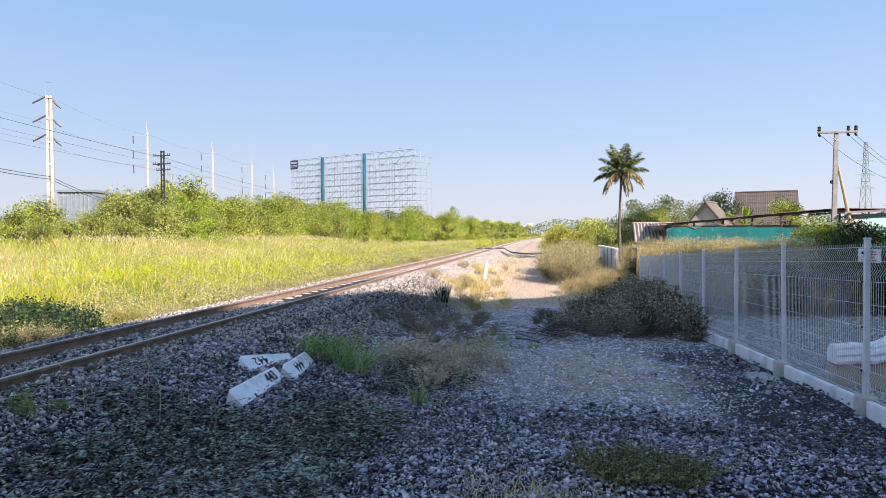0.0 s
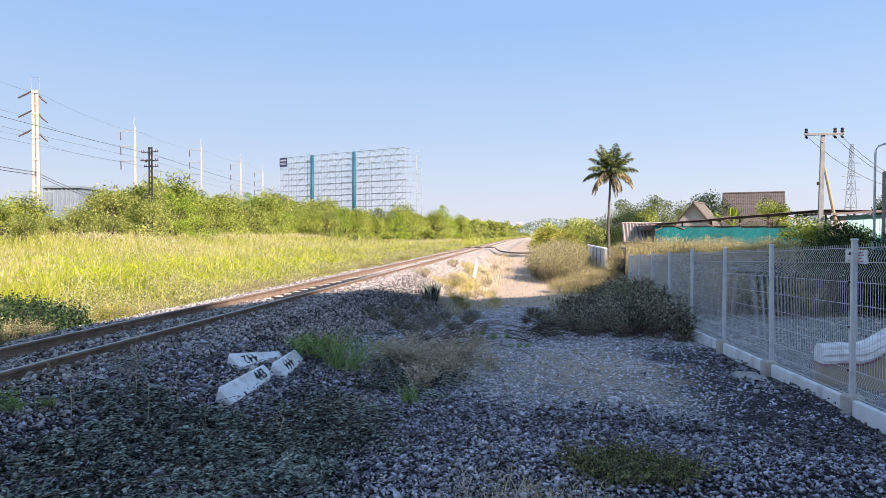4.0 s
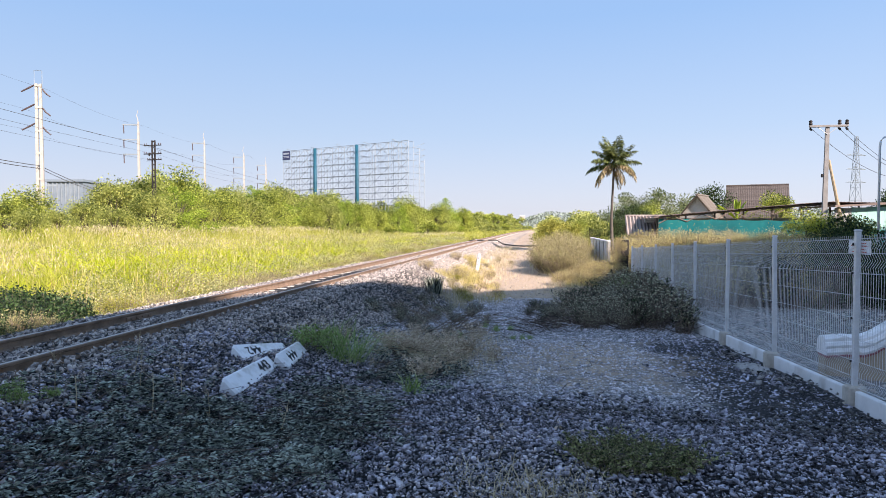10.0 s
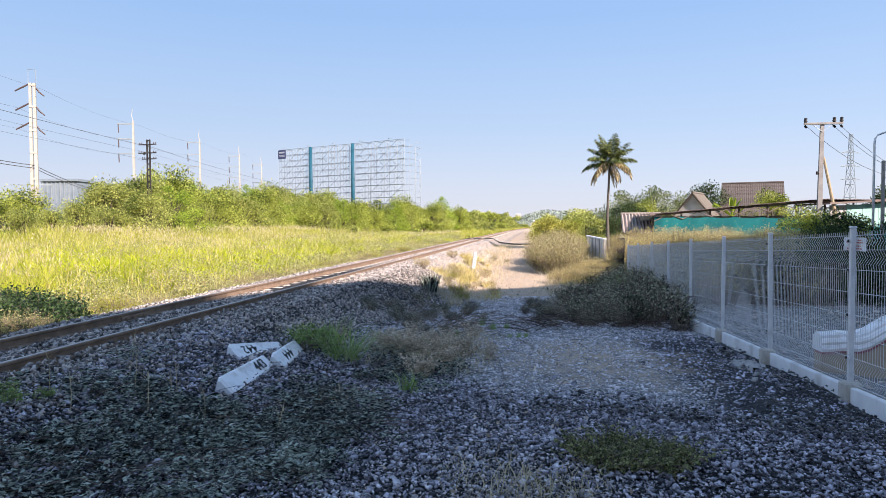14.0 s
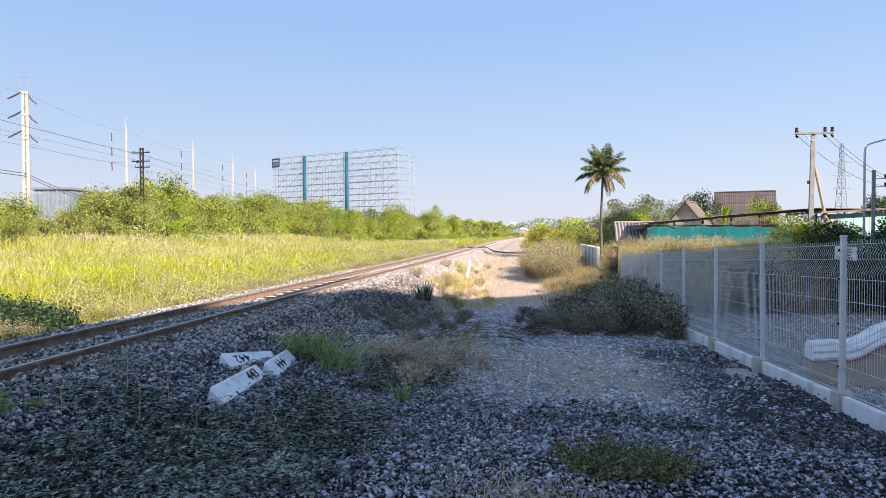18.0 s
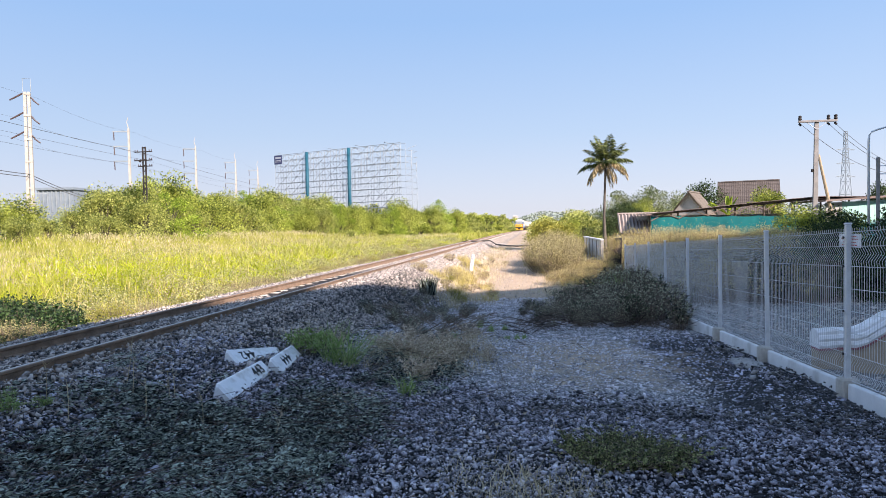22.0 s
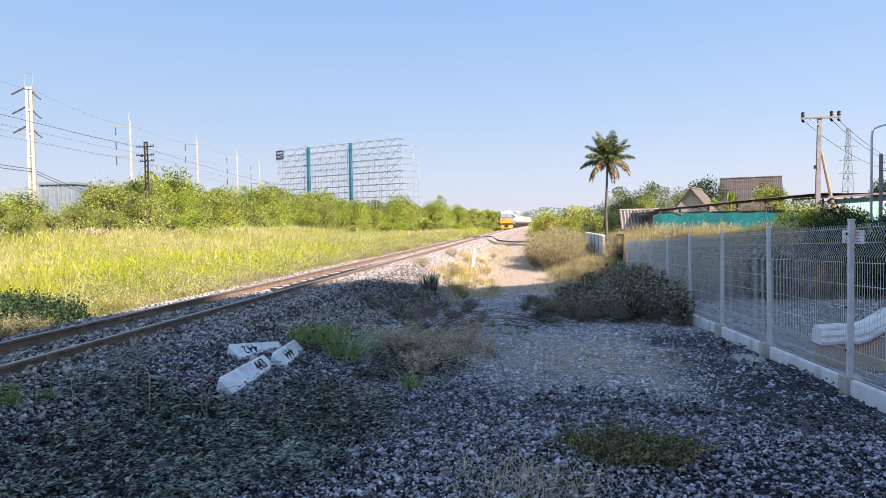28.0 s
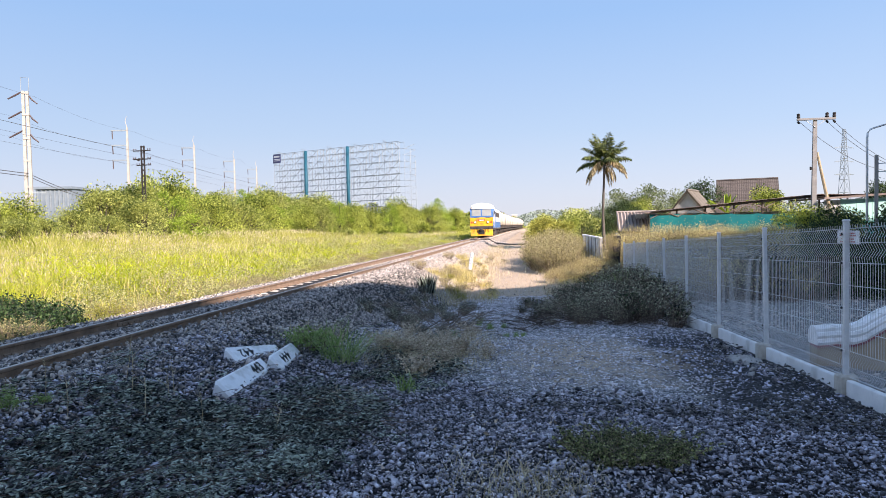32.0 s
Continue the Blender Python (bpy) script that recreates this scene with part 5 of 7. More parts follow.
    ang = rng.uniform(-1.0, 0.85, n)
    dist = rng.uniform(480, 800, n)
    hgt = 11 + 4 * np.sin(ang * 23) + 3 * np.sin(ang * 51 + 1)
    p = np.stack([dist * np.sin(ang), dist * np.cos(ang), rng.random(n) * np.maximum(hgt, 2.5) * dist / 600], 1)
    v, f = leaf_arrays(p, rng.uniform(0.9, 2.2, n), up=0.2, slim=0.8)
    tagged(new("far_woods", soup("far_woods", v, f, M_LEAF_HAZED)), "line of far woods on the horizon, tinted pale for haze", "woods", kind="stuff")


def build_right_trees():
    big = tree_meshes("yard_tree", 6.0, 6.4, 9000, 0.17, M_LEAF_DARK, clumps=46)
    mid = tree_meshes("yard_tree_b", 5.2, 6.0, 9000, 0.16, M_LEAF)
    pale = tree_meshes("yard_tree_c", 5.5, 6.5, 9000, 0.16, M_LEAF_GREY, low=0.1, clumps=40)
    for x, y, s, k, l in (
        (12.2, 70, 1.05, 2, "pale olive tree behind the hut"), (9.4, 72, 1.0, 2, "pale olive tree behind the hut"), (14.6, 73, 1.0, 2, "pale olive tree behind the hut"), (10.6, 66, 0.8, 1, "green tree behind the hut"),
        (18.3, 74, 1.05, 0, "dark green tree beside the brown-roofed house"), (22.6, 66, 0.92, 1, "bright green tree in front of the brown roof"),
        (7.0, 54, 0.64, 0, "dark leafy tree at the foot of the palm"), (8.4, 55, 0.6, 0, "dark leafy tree at the foot of the palm"), (3.6, 58, 0.5, 1, "low green tree by the path"),
        (35, 62, 0.92, 0, "dark spreading tree behind the mint building"), (31, 60, 0.88, 0, "dark spreading tree behind the mint building"), (28, 56, 0.82, 0, "dark spreading tree behind the mint building"),
        (13.0, 33.5, 0.62, 1, "green shrub round the foot of the utility pole"), (14.6, 33, 0.58, 1, "green shrub round the foot of the utility pole"),
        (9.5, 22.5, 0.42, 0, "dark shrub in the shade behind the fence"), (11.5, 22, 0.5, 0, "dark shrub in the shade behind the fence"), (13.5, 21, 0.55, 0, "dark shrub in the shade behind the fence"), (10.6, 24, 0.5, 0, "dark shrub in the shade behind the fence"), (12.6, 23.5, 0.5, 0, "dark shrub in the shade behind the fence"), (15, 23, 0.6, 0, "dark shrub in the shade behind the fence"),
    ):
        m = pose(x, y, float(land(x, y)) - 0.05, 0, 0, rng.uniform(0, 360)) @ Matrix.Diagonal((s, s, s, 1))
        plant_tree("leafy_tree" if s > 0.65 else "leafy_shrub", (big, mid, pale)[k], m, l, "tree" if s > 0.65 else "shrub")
    hedge = tree_meshes("hedge", 3.0, 5.0, 2600, 0.22, M_LEAF_OLIVE, low=0.05)
    hedge2 = tree_meshes("hedge_b", 2.6, 5.0, 2600, 0.2, M_YELLOWGREEN, low=0.05)
    for x, y, s, k in ((2.6, 52, 0.85, 1), (4.6, 60, 1.0, 0), (2.0, 66, 0.9, 1), (5.5, 74, 1.1, 0), (1.4, 84, 0.9, 1), (6, 92, 1.3, 0), (2.2, 104, 1.1, 0), (8, 112, 1.4, 0), (3, 130, 1.3, 0), (10, 140, 1.6, 0), (2.5, 165, 1.3, 0), (12, 180, 1.8, 0), (5, 210, 1.6, 0), (14, 240, 2, 0), (4, 280, 1.7, 0), (22, 120, 1.5, 0), (30, 160, 1.8, 0)):
        m = pose(x, y, float(land(x, y)) - 0.1, 0, 0, rng.uniform(0, 360)) @ Matrix.Diagonal((s, s, s, 1))
        plant_tree("hedge_shrub", (hedge, hedge2)[k], m, "rounded yellow-green scrub beside the path", "shrub", "scrub beside the path")


def dry_shrub(n_twig, n_leaf, h, w, leafmat, leaf=0.035):
    tw = Form()
    pts = []
    for i in range(n_twig):
        a, r = rng.uniform(0, 2 * math.pi), w * 0.5 * math.sqrt(rng.random())
        b = Vector((r * 0.4 * math.cos(a), r * 0.4 * math.sin(a), -0.03))
        t = Vector((r * math.cos(a), r * math.sin(a), h * rng.uniform(0.5, 1.0) * (1 - 0.35 * (r / w * 2) ** 2)))
        mid = b.lerp(t, 0.5) + Vector((rng.normal(), rng.normal(), rng.normal())) * 0.05 * h
        tw.tube([b, mid, t], [0.007, 0.005, 0.002], 3, caps=False)
        for u in rng.random(3):
            pts.append((mid.lerp(t, float(u)), b))
        for k in range(2):
            c = mid.lerp(t, rng.uniform(0, 0.7))
            e = c + Vector((rng.normal(), rng.normal(), abs(rng.normal()) * 0.7)) * 0.16 * h
            tw.tube([c, e], [0.004, 0.0015], 3, caps=False)
            pts.append((e, c))
    P = np.array([p[0][:] for p in pts])
    c = P[rng.integers(0, len(P), n_leaf)] + rng.normal(size=(n_leaf, 3)) * 0.06 * h
    c[:, 2] = np.maximum(c[:, 2], 0.02)
    v, f = leaf_arrays(c, leaf * rng.uniform(0.6, 1.5, n_leaf), up=0.2, slim=0.5)
    return tw.mesh("twigs", M_TWIG), soup("leaves", v, f, leafmat)


def open_shrub(n_stem, per_stem, h, w, leafmat, leaf, twigmat=None, arch=0.35):
    """Loose shrub: arching stems that fork, with small leaves strung along them."""
    tw, pts = Form(), []
    for i in range(n_stem):
        a = rng.uniform(0, 2 * math.pi)
        out, top = w * 0.5 * rng.uniform(0.1, 1.0), h * rng.uniform(0.45, 1.05)
        b = Vector((rng.normal() * 0.07 * w, rng.normal() * 0.07 * w, -0.03))
        d = Vector((math.cos(a), math.sin(a), 0))
        line = [b + d * out * (t ** 1.6) + Vector((rng.normal() * 0.02, rng.normal() * 0.02, top * (t - arch * t * t * out / w))) for t in (0, 0.3, 0.6, 0.85, 1.0)]
        tw.tube(line, [0.0075, 0.006, 0.0045, 0.003, 0.0015], 3, caps=False)
        for k in range(3):
            c = line[1 + k].lerp(line[2 + k] if k < 3 else line[4], float(rng.random()))
            e = c + (d * rng.normal() + Vector((rng.normal(), rng.normal(), 0.6 * abs(rng.normal())))) * 0.13 * h
            tw.tube([c, c.lerp(e, 0.5) + Vector((0, 0, 0.02 * h)), e], [0.004, 0.003, 0.001], 3, caps=False)
            pts += [c.lerp(e, float(u)) for u in rng.random(max(per_stem // 5, 1))]
        for u in 0.25 + 0.75 * rng.random(per_stem):
            j = min(int(u * 4), 3)
            pts.append(line[j].lerp(line[j + 1], float(u * 4 - j)))
    c = np.array([q[:] for q in pts]) + rng.normal(size=(len(pts), 3)) * 0.018 * h
    c[:, 2] = np.maximum(c[:, 2], 0.02)
    v, f = leaf_arrays(c, leaf * rng.uniform(0.5, 1.5, len(c)), up=0.15, slim=0.55)
    return tw.mesh("twigs", twigmat or M_TWIG), soup("leaves", v, f, leafmat)


def plant_shrub(name, meshes, x, y, s, label, group="", sz=1.0, dz=0.0):
    m = pose(x, y, float(land(x, y)) + dz, 0, 0, rng.uniform(0, 360)) @ Matrix.Diagonal((s, s, s * sz, 1))
    t = thing(name, m, label, "shrub", group)
    part("branchwork", meshes[0], None, t)
    part("foliage", meshes[1], None, t)
    return t


def build_shrubs():
    dry = [dry_shrub(130, 4800, 1.0, 1.6, M_DRYLEAF, 0.03), dry_shrub(130, 4800, 1.0, 1.6, M_DRYLEAF, 0.026)]
    dry_gold = dry_shrub(90, 2600, 1.0, 1.5, M_GOLD, 0.03)
    bare = dry_shrub(130, 300, 1.0, 1.9, M_WEED, 0.03)
    goldgrass = tuft(120, 0.6, 0.9, M_GOLDGRASS, 0.8, 0.010)
    for i in range(34):
        y = 29.0 + 8 * rng.random()
        plant_tuft(goldgrass, 3.2 - 2.6 * rng.random() ** 1.4 * (1 if y > 28 else 0.8), y, rng.uniform(0.45, 1.0), 'sunlit golden grass tuft beside the fence end', 1.0, 'golden grass')
    for i in range(26):
        plant_tuft(goldgrass, -2.9 + 0.5 * rng.normal(), 23.5 + 15 * rng.random(), rng.uniform(0.5, 1.0), 'sunlit golden grass tuft at the ballast toe', 1.0, 'golden grass')
    for i in range(14):
        plant_shrub('golden_weed', dry_gold, 2.8 + 0.7 * rng.random(), 31.5 + 4.5 * rng.random(), rng.uniform(0.8, 1.15), 'sunlit golden weeds at the foot of the white wall', 'golden weeds')
    for i in range(20):
        y = 29.5 + 7.5 * rng.random()
        plant_shrub('golden_weed', dry_gold, 3.3 - 2.3 * rng.random(), y, rng.uniform(0.5, 0.95), 'sunlit golden weeds beside the fence end', 'golden weeds')
    golden = dry_shrub(110, 8500, 1.0, 1.6, M_GOLD, 0.022)
    green = dry_shrub(160, 3000, 1.0, 1.5, M_WEED, 0.045)
    flower = dry_shrub(150, 3200, 1.0, 1.6, M_YELLOWGREEN, 0.05)
    # sunlit dry thicket beside the path
    for i in range(26):
        y = 34 + 11 * rng.random()
        x = 0.5 + 1.7 * rng.random() + 0.02 * (y - 34)
        plant_shrub("dry_shrub", dry[i % 2], x, y, rng.uniform(1.5, 2.1), "sunlit dry brown thicket shrub beside the path", "dry thicket", 1.15)
    # shaded thicket against the fence: low and bare by the path, tall and leafy at the wire
    grey = [open_shrub(34, 14, 1.0, 1.2, M_THICKET, 0.052), open_shrub(30, 11, 1.0, 1.4, M_THICKET, 0.046)]
    twiggy = [open_shrub(40, 4, 1.0, 1.6, M_THICKET, 0.03), open_shrub(44, 8, 1.0, 1.3, M_SHRUB_SHADED, 0.05, M_TWIGDARK)]
    lush = tuft(150, 1.0, 0.55, M_GRASSGREEN, 0.45, 0.018)
    for i in range(96):
        y = 14.6 + 6.0 * rng.random()
        x = -0.35 + 3.75 * rng.random() ** 0.85
        high = (0.50 + 0.20 * max(x, 0)) * (0.8 + 0.05 * (y - 14.6)) * rng.uniform(0.75, 1.2)
        tall = x > 1.2
        plant_shrub("dry_shrub", (grey if rng.random() < (0.6 if tall else 0.45) else twiggy)[i % 2], x, y, max(high, 0.36), "tangled grey-green and brown shrub in the shade by the fence" if tall else "low tangled dry shrub on the shaded path edge", "fence thicket", rng.uniform(0.85, 1.1) * (1 if x > 0.6 else 0.62))
    for x, y, q in ((2.5, 19.8, 1.1), (2.8, 20.1, 1.2), (2.3, 20.4, 1.0), (2.95, 20.8, 1.15)):
        plant_tuft(lush, x, y, q, "tall fresh green grass growing against the fence", 1.1, "fence thicket")
    for i in range(14):
        plant_shrub("tall_dry_shrub", grey[i % 2], 2.4 + 0.9 * rng.random(), 19.5 + 3.2 * rng.random(), rng.uniform(0.9, 1.25), "tall grey-green shrub growing against the fence", "fence thicket", 1.1)
    # shaded dry weeds over the yard behind the fence
    for i in range(46):
        x, y = 4.8 + 4.2 * rng.random(), 21.0 + 5.0 * rng.random()
        plant_shrub("yard_weed", (grey[0], dry_gold, twiggy[1], twiggy[0])[i % 4], x, y, rng.uniform(1.3, 1.8), "tall withered weeds in the shade behind the fence", "weeds behind the fence", 1.15)
    # flowering weeds that stand above the fence behind it
    for i in range(70):
        y = 30 + 6 * rng.random()
        x = 4.9 + 9.4 * rng.random()
        plant_shrub("flowering_shrub", golden, x, y, rng.uniform(1.6, 2.0), "tall yellow-flowering weeds behind the fence", "weeds behind the fence", 1.4)
    # vine-covered post at the fence end
    for yy, dz, s in ((28.5, 1.75, 0.42), (28.35, 1.6, 0.36), (28.8, 1.8, 0.36), (28.45, 1.2, 0.36), (28.4, 0.75, 0.38), (28.4, 0.3, 0.4)):
        plant_shrub("vine_clump", golden, 3.5, yy, s, "dry creeper clump hanging over the end of the wall", "creeper on the wall end", 1.3, dz)
    # low weeds at the foot of the ballast, in shade and then in sun
    for i in range(26):
        y = 12.0 + 7.5 * rng.random()
        plant_shrub("low_weed", (grey[0], twiggy[0], grey[1])[i % 3], -2.7 + 0.5 * rng.normal() - 0.06 * (y - 12), y, rng.uniform(0.4, 0.62), "low sprawling grey-green weed on the shaded ballast slope", "weeds at the ballast foot", 0.55)
    for i in range(22):
        y = 9.5 + 10.5 * rng.random()
        plant_shrub("low_weed", (green, grey[0], green, twiggy[0])[i % 4], -2.0 + 0.75 * rng.normal() - 0.05 * (y - 10), y, rng.uniform(0.22, 0.42), "low grey-green weed at the foot of the ballast", "weeds at the ballast foot", 0.9)
    tan = [open_shrub(36, 18, 1.0, 1.5, M_TANLEAF, 0.085, M_GRASSDRY), open_shrub(30, 14, 1.0, 1.8, M_TANLEAF, 0.075, M_GRASSDRY)]
    for i in range(22):
        plant_shrub("dry_weed", tan[i % 2], -1.75 + 0.5 * rng.normal(), 10.4 + 0.95 * rng.normal(), rng.uniform(0.28, 0.46), "dry tan weed in the shade beside the stones", "dry weeds", 0.9)
    for i in range(20):
        y = 22.5 + 12 * rng.random()
        plant_shrub("golden_weed", dry_gold, -2.9 + 0.55 * rng.normal(), y, rng.uniform(0.28, 0.5), "dry golden weed at the ballast toe", "weeds at the ballast toe", 1.1)
    # green shrub at the field edge on the far side of the rails, coloured as shaded
    dark = dry_shrub(120, 9000, 0.9, 1.6, M_SHRUB_SHADED, 0.05)
    for x, y, s in ((-8.4, 9.9, 0.95), (-8.8, 10.6, 1.05), (-9.4, 11.0, 1.1), (-8.3, 9.2, 0.9), (-9.2, 10.2, 1.1), (-10.2, 11.4, 1.1), (-7.95, 8.7, 0.7)):
        plant_shrub("roadside_shrub", dark, x, y, s, "dense green shrub beside the rails, shade in its leaf colour", "shrubs beside the rails")
    # brown-stemmed weeds along the left foot of the ballast
    for i in range(60):
        y = 8.5 + 50 * rng.random() ** 1.4
        plant_shrub("dry_shrub", dry[i % 2] if rng.random() < 0.65 else flower, -7.7 - 1.2 * rng.random(), y, rng.uniform(0.4, 0.75), "dry brown weeds along the ballast edge", "weeds along the track", 1.0)
    for i in range(12):
        y = 21 + 24 * rng.random()
        plant_shrub("dry_shrub", dry[i % 2] if rng.random() < 0.9 else flower, -3.1 + 0.9 * rng.normal() * 0.5, y, rng.uniform(0.25, 0.42), "dry grass-like weeds at the ballast toe", "weeds at the ballast toe", 1.0)


def tuft(n, h, w, material, lean=0.6, width=0.012):
    r = w * np.sqrt(rng.random(n)) * 0.5
    a = rng.uniform(0, 2 * np.pi, n)
    b = np.stack([r * np.cos(a), r * np.sin(a), np.full(n, -0.02)], 1)
    v, f = blade_arrays(b, h * rng.uniform(0.5, 1.1, n), width, lean * rng.uniform(0.3, 1.2, n))
    return soup("blades", v, f, material)


def plant_tuft(me, x, y, s, label, sz=1.0, group=""):
    o = new("grass_tuft", me)
    o.matrix_basis = pose(x, y, float(land(x, y)), 0, 0, rng.uniform(0, 360)) @ Matrix.Diagonal((s, s, s * sz, 1))
    return tagged(o, label, "grass", group)


def build_field():
    n = 170000
    u = rng.random(n)
    y = 3.0 + 150 * u ** 1.7
    x = -7.45 - (rng.random(n) ** 1.05) * 30.5
    d = np.hypot(x, y)
    tall = 0.16 + 0.80 * (1 - smooth(-15, -8.5, x)) + 1.05 * (1 - smooth(-35, -20, x))
    h = tall * rng.uniform(0.7, 1.25, len(x)) * (1 + 0.22 * np.sin(0.7 * x + 0.3 * y) * np.sin(0.5 * y))
    v, f = blade_arrays(on_land(x, y, -0.02), h, 0.0085 + 0.0010 * d, rng.uniform(0.1, 0.7, len(x)))
    tagged(new("field_grass", soup("field_grass", v, f, M_GRASS)), "tall yellow-green grass covering the field", "grass", kind="stuff")
    # clumps of broad bright blades in drifts across the middle of the field
    m = 2600
    cx, cy = -9.5 - 19 * rng.random(m), 6 + 90 * rng.random(m) ** 1.5
    ok = rng.random(m) < np.clip(0.35 + 0.9 * np.sin(0.33 * cx + 0.11 * cy) * np.sin(0.27 * cy - 0.2 * cx + 1.0) + 0.5 * np.exp(-((cx + 14) / 4) ** 2), 0.03, 1)
    cx, cy = cx[ok], cy[ok]
    k = rng.integers(0, len(cx), 34000)
    d = np.hypot(cx[k], cy[k])
    q = on_land(cx[k] + rng.normal(size=len(k)) * 0.28, cy[k] + rng.normal(size=len(k)) * 0.28, -0.02)
    v, f = blade_arrays(q, rng.uniform(0.7, 1.3, len(k)) * (0.62 + 0.5 * (1 - smooth(-17, -9, cx[k]))), 0.016 + 0.0016 * d, rng.uniform(0.3, 1.0, len(k)))
    tagged(new("broad_grass_clumps", soup("broad_grass_clumps", v, f, M_REED)), "drifts of broad bright green grass in the field", "grass", kind="stuff")
    # pinkish seed heads that veil the far half
    n = 30000
    x, y = -13 - 24 * rng.random(n), 8 + 110 * rng.random(n) ** 1.4
    ok = rng.random(n) < np.clip(0.25 + 0.8 * np.sin(0.21 * x + 0.17 * y) * np.sin(0.13 * y + 2), 0.05, 1)
    x, y = x[ok], y[ok]
    d = np.hypot(x, y)
    top = 0.16 + 0.80 + 1.05 * (1 - smooth(-35, -20, x)) + rng.normal(size=len(x)) * 0.14
    v, f = leaf_arrays(on_land(x, y) + np.stack([x * 0, x * 0, top], 1), 0.12 + 0.002 * d, up=2.0, slim=0.16)
    tagged(new("grass_seed_heads", soup("grass_seed_heads", v, f, M_SEEDHEAD)), "pale pinkish seed heads over the field grass", "grass", kind="stuff")
    n = 26000
    y = 90 + 330 * rng.random(n) ** 1.3
    x = -8.5 - rng.random(n) ** 1.5 * 40 + bend(y)
    d = np.hypot(x, y)
    v, f = blade_arrays(on_land(x, y, -0.1), rng.uniform(0.7, 1.4, n), 0.05 + 0.0012 * d, rng.uniform(0.2, 0.8, n))
    tagged(new("far_field_grass", soup("far_field_grass", v, f, M_GRASS)), "far yellow-green grass along the track", "grass", kind="stuff")
    # low leafy weeds along the near edge of the field
    n = 130000
    x = -7.5 - 10.5 * rng.random(n) ** 1.5
    y = 6 + 60 * rng.random(n) ** 1.6
    top = 0.2 + 0.7 * (0.5 + 0.5 * np.sin(1.9 * x + 0.7 * y) * np.sin(0.9 * y)) * smooth(0.0, 1.5, -7.3 - x)
    p = on_land(x, y) + np.stack([x * 0, x * 0, top * rng.random(n)], 1)
    v, f = leaf_arrays(p, 0.045 + 0.0012 * y, up=0.3, slim=0.5)
    tagged(new("edge_weeds", soup("edge_weeds", v, f, M_EDGE)), "low olive leafy weeds along the field edge", "weeds", kind="stuff")
    # withered brown herbs in patches along the ballast
    n = 42000
    x, y = -7.5 - 3.6 * rng.random(n) ** 1.3, 8 + 55 * rng.random(n) ** 1.3
    ok = rng.random(n) < np.clip(0.25 + 1.1 * np.sin(0.9 * x + 0.37 * y) * np.sin(0.61 * y + 0.5), 0, 1)
    x, y = x[ok], y[ok]
    p = on_land(x, y) + np.stack([x * 0, x * 0, (0.15 + 0.45 * smooth(7.4, 9.5, -x)) * rng.random(len(x))], 1)
    v, f = leaf_arrays(p, 0.04 + 0.0012 * y, up=0.5, slim=0.3)
    tagged(new("withered_herbs", soup("withered_herbs", v, f, M_BROWNHERB)), "patches of withered brown herbs beside the ballast", "herbs", kind="stuff")
    # straw-coloured stems and seed heads among the grass
    n = 7000
    x, y = -8.2 - 34 * rng.random(n), 4 + 90 * rng.random(n) ** 1.5
    v, f = blade_arrays(on_land(x, y, 0), rng.uniform(0.8, 1.5, n) * (0.6 + 0.5 * (1 - smooth(-16, -9, x))), 0.012 + 0.0006 * np.hypot(x, y), rng.uniform(0.05, 0.4, n))
    tagged(new("dry_field_stems", soup("dry_field_stems", v, f, M_GOLDGRASS)), "straw-coloured dry stems among the field grass", "grass", kind="stuff")
    # broad-leaved herbs in mounds among the grass
    m = 1500
    mx, my = -8.5 - 24 * rng.random(m), 6 + 85 * rng.random(m) ** 1.5
    k = rng.integers(0, m, 110000)
    rad = rng.uniform(0.3, 0.9, m)[k]
    d = unit(len(k)) * rad[:, None]
    hx, hy = mx[k] + d[:, 0], my[k] + d[:, 1]
    hz = land(hx, hy) + np.abs(d[:, 2]) * 0.9 + 0.25 + 0.3 * (1 - smooth(-16, -9, hx))
    v, f = leaf_arrays(np.stack([hx, hy, hz], 1), 0.035 + 0.0011 * np.hypot(hx, hy), up=0.4, slim=0.5)
    tagged(new("field_herbs", soup("field_herbs", v, f, M_EDGE)), "broad-leaved olive herbs in mounds among the grass", "herbs", kind="stuff")
    # dry low grass by the path in the sun
    n = 40000
    x, y = scatter(n, -3.6, 3.6, 20, 60, lambda x, y: np.clip(np.exp(-((x + 2.7) / 0.9) ** 2) + np.exp(-((x - 1.3) / 0.9) ** 2) * (y < 40) * 0.7 + 0.02, 0, 1) * np.clip(0.55 + 0.9 * np.sin(1.1 * y + x) * np.sin(2.3 * x + 0.4 * y), 0.05, 1))
    v, f = blade_arrays(on_land(x, y, -0.01), rng.uniform(0.12, 0.5, len(x)), 0.012, rng.uniform(0.2, 0.9, len(x)))
    tagged(new("path_grass", soup("path_grass", v, f, M_GRASSDRY)), "low dry grass along the sandy path", "grass", kind="stuff")


